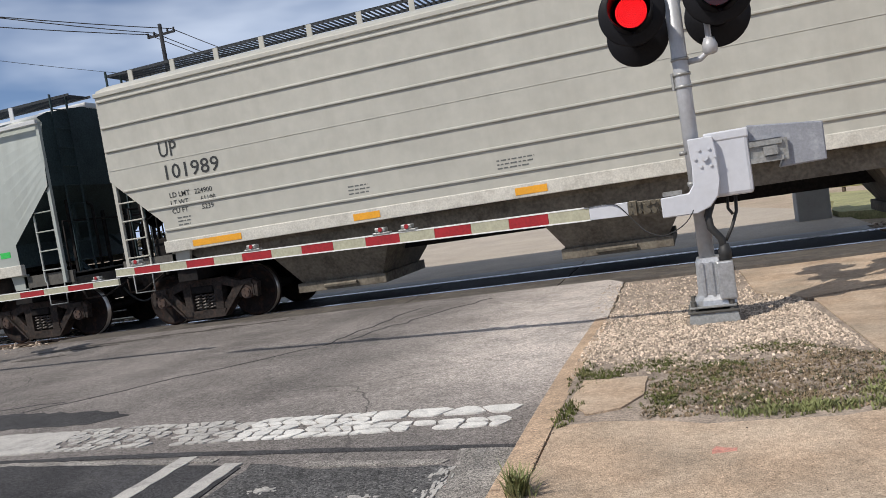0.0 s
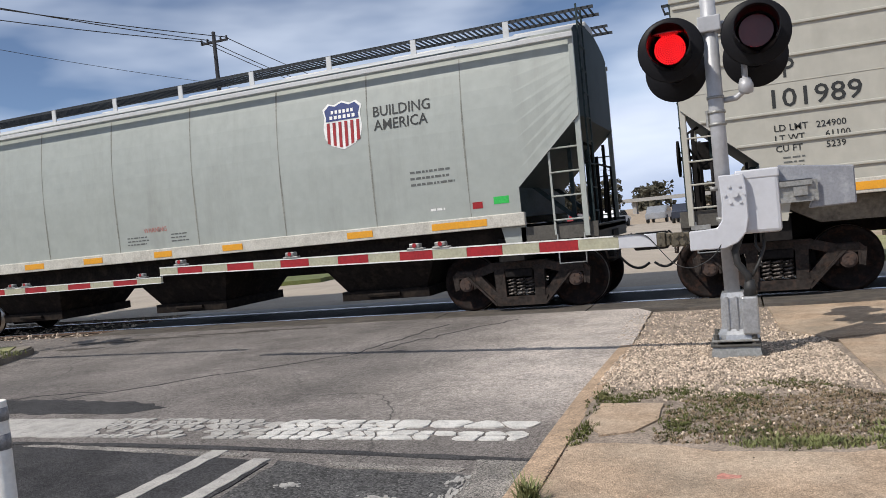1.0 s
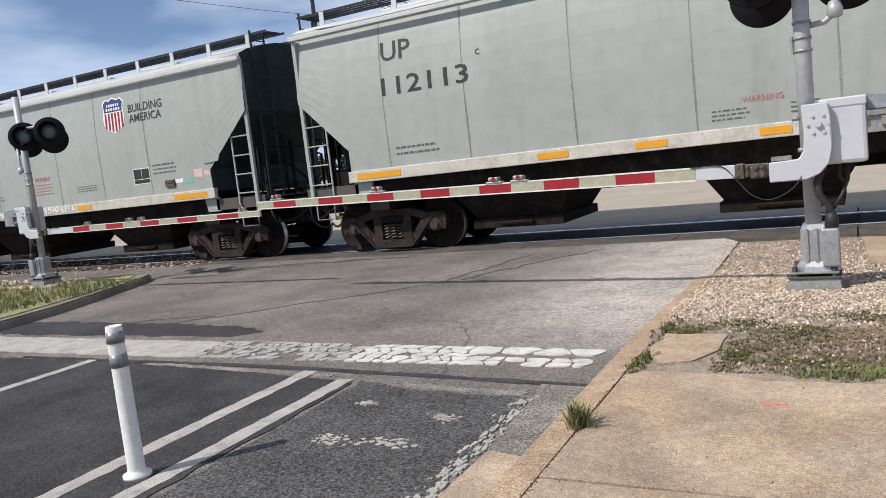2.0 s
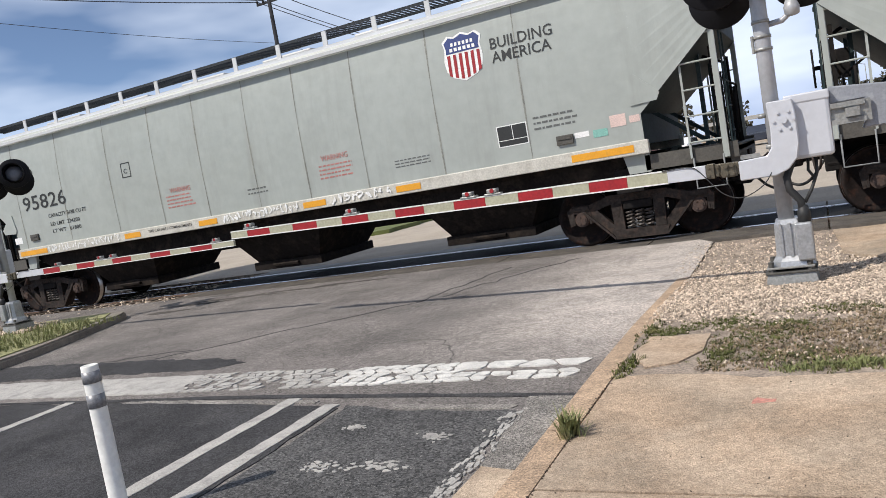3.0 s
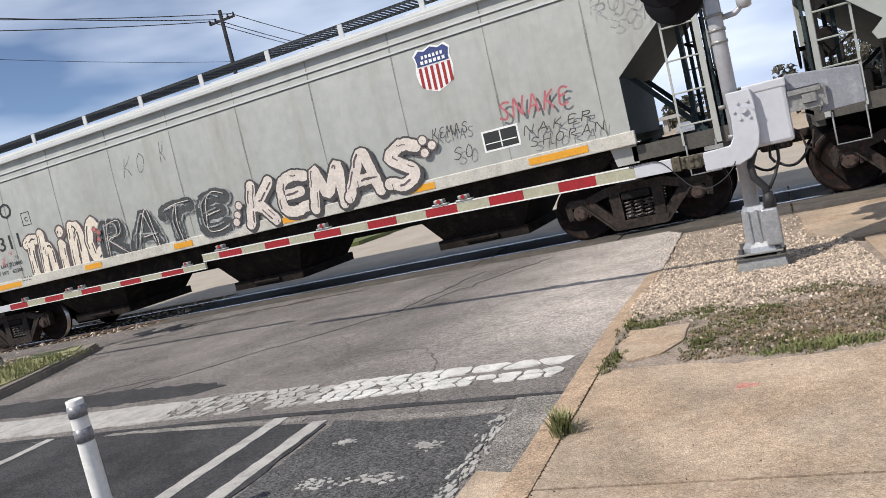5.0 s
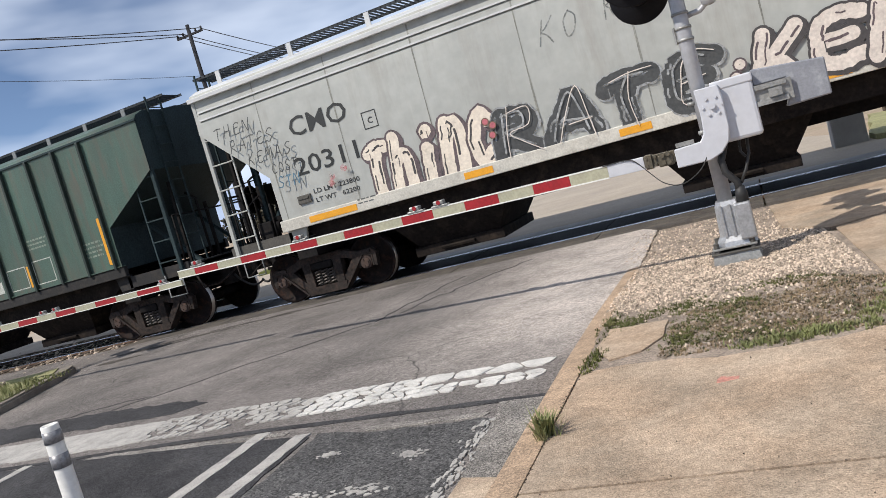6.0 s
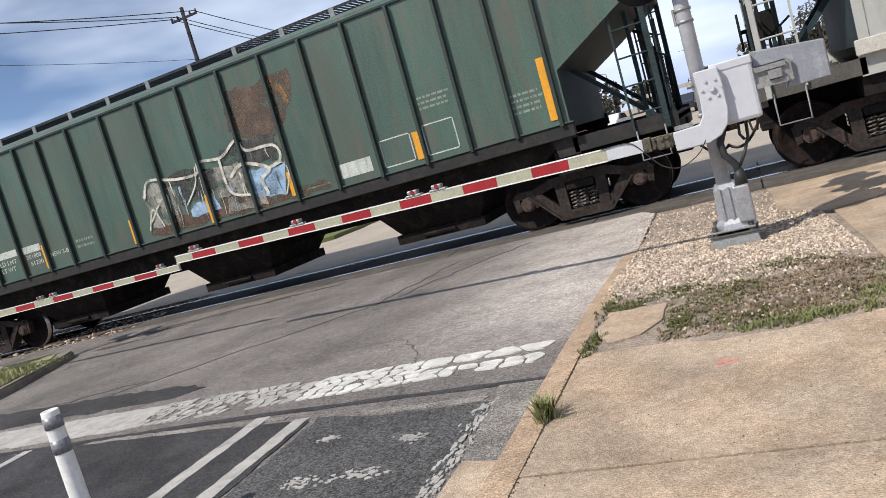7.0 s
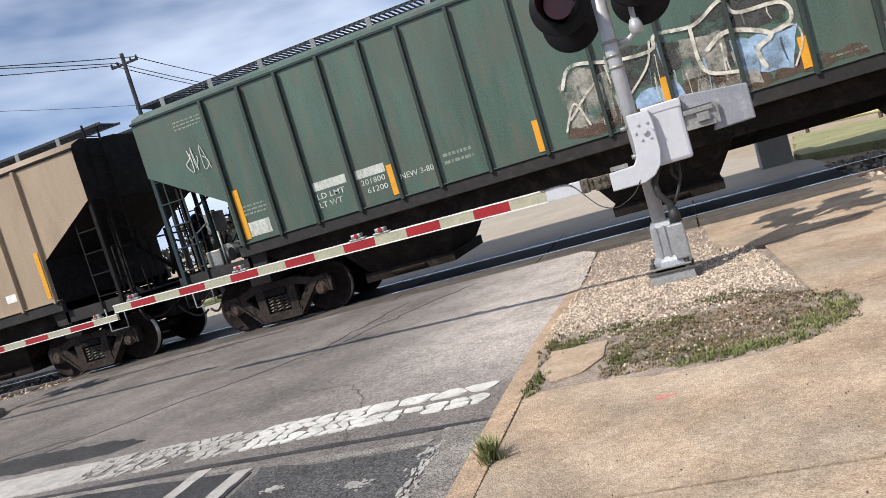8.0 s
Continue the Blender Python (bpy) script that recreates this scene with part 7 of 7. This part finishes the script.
wash([(-73.2, 1.75), (-72.6, 1.7), (-72.5, 2.35), (-72.9, 2.6), (-73.25, 2.4)], M["gf_worn"], 1, 0.004)
wash([(-72.5, 2.0), (-71.6, 2.1), (-71.5, 2.5), (-72.4, 2.55)], M["fadeddark"], 2, 0.0045)
wash([(-71.5, 1.9), (-70.9, 1.95), (-70.8, 2.6), (-71.4, 2.5)], M["fadeddark"], 3, 0.0048)
wash([(-70.8, 2.35), (-70.2, 2.3), (-70.1, 2.55), (-70.85, 2.7)], M["fadeddark"], 4, 0.0051)
wash([(-70.9, 1.75), (-70.25, 1.7), (-70.05, 2.2), (-70.9, 2.25)], M["gf_skyblue"], 5, 0.0054)
wash([(-72.3, 1.75), (-71.6, 1.75), (-71.7, 2.0), (-72.2, 1.98)], M["gf_skyblue"], 6, 0.0057)
wash([(-71.5, 1.66), (-70.6, 1.62), (-70.7, 1.85), (-71.4, 1.9)], M["gf_worn"], 7, 0.006)
wash([(-73.3, 1.62), (-69.95, 1.56), (-69.3, 1.6), (-69.4, 1.74), (-71.0, 1.78), (-73.2, 1.76)], M["fadedbrown"], 8, 0.0042)
wash([(-72.75, 2.38), (-71.95, 2.42), (-71.85, 2.6), (-72.3, 2.62), (-72.7, 2.55)], M["fadeddark"], 9, 0.0063)
wash([(-71.35, 2.55), (-70.75, 2.6), (-70.2, 2.52), (-70.15, 2.72), (-70.8, 2.8), (-71.3, 2.74)], M["fadeddark"], 10, 0.0066)
wash([(-71.6, 1.95), (-70.95, 1.9), (-71.0, 2.45), (-71.5, 2.5)], M["gf_worn"], 11, 0.0064)
rnd = random.Random(97)
for paint, count in ((M["gf_cream"], 8), (M["fadeddark"], 22), (M["gf_skyblue"], 6), (M["gf_worn"], 22)):
    bm = B()
    for _ in range(count):
        x, z, q = rnd.uniform(-73.1, -70.3) - xc, rnd.uniform(2.0, 2.6), rnd.uniform(0.15, 0.5)
        ribbon(bm, flowing([(x, z), (x + rnd.uniform(-.02, .02), z - q * 0.5), (x + rnd.uniform(-.03, .03), max(1.62, z - q))], 3), rnd.uniform(0.012, 0.04), 0.0068, 0.7)
    tagged(part("graffiti_streak", bm, paint, car), kind="stuff")
for pts, w in (([(-73.2, 2.35), (-73.0, 2.62), (-72.4, 2.5), (-71.9, 2.48), (-71.8, 2.66), (-71.3, 2.62), (-70.9, 2.82), (-70.75, 2.6), (-70.2, 2.55), (-70.12, 2.3), (-70.4, 2.2)], 0.05),
               ([(-73.3, 1.75), (-73.1, 2.1), (-72.95, 1.75)], 0.03), ([(-73.2, 1.9), (-72.7, 2.3), (-72.75, 1.7)], 0.035), ([(-72.3, 2.0), (-72.0, 2.3), (-71.9, 2.6)], 0.03),
               ([(-71.35, 2.6), (-71.3, 2.0), (-70.9, 1.85)], 0.05), ([(-71.2, 2.25), (-70.9, 2.4), (-70.4, 2.2), (-70.6, 2.05), (-70.55, 1.8)], 0.06), ([(-70.3, 2.2), (-70.1, 2.22), (-70.05, 2.0), (-70.2, 1.7)], 0.025)):
    bm = ribbon(B(), flowing([(a - xc, b) for a, b in pts]), w, 0.008)
    tagged(part("graffiti_line", bm, M["gf_cream"], car), kind="stuff")
scrawl(car, -79.6 - xc, -79.1 - xc, 2.9, 3.4, 3, 0.018, M["oldwhite"], 93)
bars(car, -79.6 - xc, -79.0 - xc, 3.66, 3.84, 3, M["faintprint"], 47, 0.004, 0.42)
# tan car
posts = [-83.15 - 0.8 * k for k in range(18)]
car, xc = post_car(-98.3, -81.76, (-96.9, -83.24), M["tan"], "rusty tan covered hopper car with side posts", posts, M["tan"])
CARS.append(car)
part("reflector", box(B(), -83.2 - xc - 0.05, -83.2 - xc + 0.05, SIDE - 0.09, SIDE - 0.08, 1.62, 2.5), M["orange"], car, "vertical orange reflective strip")
decal(car, "white_panel", rect(-84.3 - xc, -83.95 - xc, 1.75, 1.9), M["white"])


# ---- distance beyond the track ----
def pole(x, y, h, arms, label):
    p = empty("utility_pole", label, "utility pole", m=pose(x, y, -0.1))
    part("pole", rod(B(), (0, 0, 0), (0, 0, h), 0.2, 12, 0.13), M["poledark"], p, "tall dark timber pole")
    for z, w in arms:
        arm = part("crossarm", box(B(), -w, w, -0.06, 0.06, z - 0.07, z + 0.07), M["poledark"], p)
        for q in (-0.95, -0.5, 0.5, 0.95):
            bm = lathe(B(), [(z + .07, .05), (z + .12, .09), (z + .2, .05), (z + .26, .08), (z + .3, .03)], 8, "z", 0, (q * w, 0, 0))
            part("insulator", bm, M["rubber"], arm)
    bm = B()
    rod(bm, (0.2, -0.35, h - 2.6), (0.2, -0.35, h - 1.7), 0.22, 12)
    return p


pole(-33.0, 45.0, 16.6, ((15.9, 1.1),), "tall dark timber utility pole with crossarms and insulators")


def wire(a, b, sag, r=0.03):
    pts = []
    for k in range(13):
        t = k / 12
        p = Vector(a).lerp(Vector(b), t)
        pts.append((p.x, p.y, p.z - 4 * sag * t * (1 - t)))
    tagged(part("wire", tube(B(), pts, r, 5), M["rubber"]), "dark overhead power line on the utility pole", "power line", "overhead wires")


for o, ex in ((-1.0, -46.0), (-0.5, -41.0), (0.9, -43.5)):
    wire((-33 + o, 45, 16.0), (ex, 12, 16.4), 0.5)
    wire((-33 + o, 45, 16.0), (-37 + o * 1.6, 85, 16.0), 0.5)
wire((-33, 44.9, 12.9), (-35.2, 10, 12.9), 0.4, 0.014)
wire((-33, 45.1, 12.9), (-37, 85, 12.9), 0.4, 0.014)

patch("island_far", jag([(-15.8, 21.5), (-13.2, 22.2), (-13.4, 27), (-17, 38), (-19, 38), (-17.5, 26)], 0.6, 0.1, 51), -0.1, 0.13, M["grass"], "grassy traffic island beyond the track", "traffic island")
patch("verge_far", jag([(2.2, 16.6), (3.4, 15.2), (12, 15.2), (12, 17), (6.9, 17.6), (4.74, 20.9), (3.1, 23.4)], 0.6, 0.06, 52), -0.1, 0.10, M["drygrass"], "grass verge beyond the track", "grass verge")
bw = empty("barrier", "low concrete block and pale yellow pipe rail beside the grass", "barrier")
part("pillar", box(B(), 1.55, 2.15, 16.7, 17.3, -0.1, 1.0, 0, 0.03), M["grey_concrete"], bw, "weathered concrete pillar")
part("pipe_rail", tube(B(), [(2.9, 23.6, 0.30), (4.74, 20.9, 0.30), (7.2, 17.3, 0.30), (12, 10.9 + 5.2, 0.30)], 0.07, 8), mat("pale_yellow_rail", (0.62, 0.57, 0.33), 0.6), bw, "pale yellow pipe rail")
for x, y in ((3.4, 22.9), (4.74, 20.9), (6.2, 18.8)):
    part("post", rod(B(), (x, y, -0.1), (x, y, 0.3), 0.05, 8), M["wood"], bw)


def parked_car(x, y, rz, paint):
    c = empty("parked_car", "car parked far beyond the track", "car", "parked cars", pose(x, y, 0, 0, 0, rz))
    bm = B()
    out = [(-2.2, 0.35), (2.2, 0.35), (2.25, 0.75), (1.3, 0.9), (0.6, 1.4), (-1.0, 1.45), (-1.7, 0.95), (-2.2, 0.85)]
    slab(bm, out, -0.85, 0.85)
    bmesh.ops.bevel(bm, geom=list(bm.edges), offset=0.06, segments=2, affect="EDGES")
    part("body", bm, paint, c)
    part("windows", slab(B(), [(-1.55, 0.95), (1.15, 0.93), (0.55, 1.33), (-0.95, 1.38)], -0.87, 0.87), M["glass"], c, "dark car windows")
    for wx in (-1.35, 1.35):
        for wy in (-0.8, 0.8):
            part("wheel", rod(B(), (wx, wy - 0.1, 0.32), (wx, wy + 0.1, 0.32), 0.32, 16), M["rubber"], c)


paints = [mat("car_white", (0.7, 0.7, 0.7), 0.3), mat("car_silver", (0.4, 0.41, 0.43), 0.3, 0.6), mat("car_dark", (0.03, 0.035, 0.05), 0.25), mat("car_red", (0.25, 0.03, 0.03), 0.3)]
rnd = random.Random(77)
for k in range(14):
    parked_car(-22 + 3.1 * k + rnd.uniform(-.4, .4), 62 + 4 * (k % 3), 80 + rnd.uniform(-8, 8), paints[k % 4])


def far_trees(name, count, xr, yr, h, seed, label, clumps=130, size=(0.25, 0.6)):
    """A belt of far trees: trunks, and crowns of many small leaf clumps."""
    rnd = random.Random(seed)
    vs, fs = [], []
    for _ in range(count):
        x, y, hh = rnd.uniform(*xr), rnd.uniform(*yr), h * rnd.uniform(0.6, 1.2)
        for _ in range(clumps):
            a, r = rnd.uniform(0, 6.28), hh * 0.42 * math.sqrt(rnd.random())
            z = hh * rnd.uniform(0.12, 1.0)
            r *= 1.0 - 0.55 * abs(z / hh - 0.5)
            cx, cy = x + r * math.cos(a), y + r * math.sin(a)
            s = rnd.uniform(*size)
            o = len(vs)
            for _ in range(5):
                vs.append((cx + rnd.uniform(-s, s), cy + rnd.uniform(-s, s), z + rnd.uniform(-s, s)))
            fs += [(o, o + 1, o + 2), (o, o + 2, o + 3), (o + 1, o + 3, o + 4), (o, o + 4, o + 2)]
    me = bpy.data.meshes.new(name)
    me.from_pydata(vs, [], fs)
    return tagged(part(name, me, M["leaf"]), label, "trees", kind="stuff")


far_trees("tree_belt", 90, (-330, 120), (280, 340), 10.0, 61, "belt of olive-green trees on the horizon", 90, (0.7, 1.5))
far_trees("tree_belt", 14, (3, 24), (70, 82), 5.6, 62, "scrubby trees beyond the car park", 1300, (0.07, 0.19))
far_trees("tree_belt", 10, (-34, -12), (95, 110), 5.0, 63, "scrubby trees behind the parked cars", 800, (0.1, 0.26))
far_trees("tree_belt", 46, (-110, -22), (140, 170), 8.6, 64, "belt of grey-brown half-bare trees beyond the road", 170, (0.35, 0.9))
bridge = empty("overpass", "long low concrete overpass in the distance", "overpass")
part("deck", box(B(), -150, 60, 200, 206, 3.0, 3.9), M["grey_concrete"], bridge)
for k in range(14):
    part("pier", box(B(), -145 + 15 * k, -144 + 15 * k, 201, 205, -0.1, 3.0), M["grey_concrete"], bridge)
for k in range(5):
    p = empty("street_lamp", "thin grey street lamp in the distance", "street lamp", "street lamps", pose(-48 + 14 * k, 125 + 6 * k, -0.06))
    part("pole", rod(B(), (0, 0, 0), (0, 0, 8.5), 0.09, 8, 0.06), M["bracket"], p)
    part("lamp_arm", tube(B(), [(0, 0, 8.4), (-1.0, 0, 8.75), (-2.0, 0, 8.8)], 0.05, 6), M["bracket"], p)


# ---- movement ----
def motions():
    steps = [k / 4 for k in range(33)]
    for c in CARS:
        x0 = c["x0"]
        walk(c, [(t, pose(x0 + SPEED * t, YC, 0)) for t in steps])
    turn = SPEED / 0.457
    for w, ax in MOVERS:
        walk(w, [(k * 2 / FPS, pose(ax, 0, 0.457, 0, math.degrees(turn * k * 2 / FPS), 0)) for k in range(121)])

    # always-lit lamps flash by turns behind added shutters: shut 0 degrees, open 84
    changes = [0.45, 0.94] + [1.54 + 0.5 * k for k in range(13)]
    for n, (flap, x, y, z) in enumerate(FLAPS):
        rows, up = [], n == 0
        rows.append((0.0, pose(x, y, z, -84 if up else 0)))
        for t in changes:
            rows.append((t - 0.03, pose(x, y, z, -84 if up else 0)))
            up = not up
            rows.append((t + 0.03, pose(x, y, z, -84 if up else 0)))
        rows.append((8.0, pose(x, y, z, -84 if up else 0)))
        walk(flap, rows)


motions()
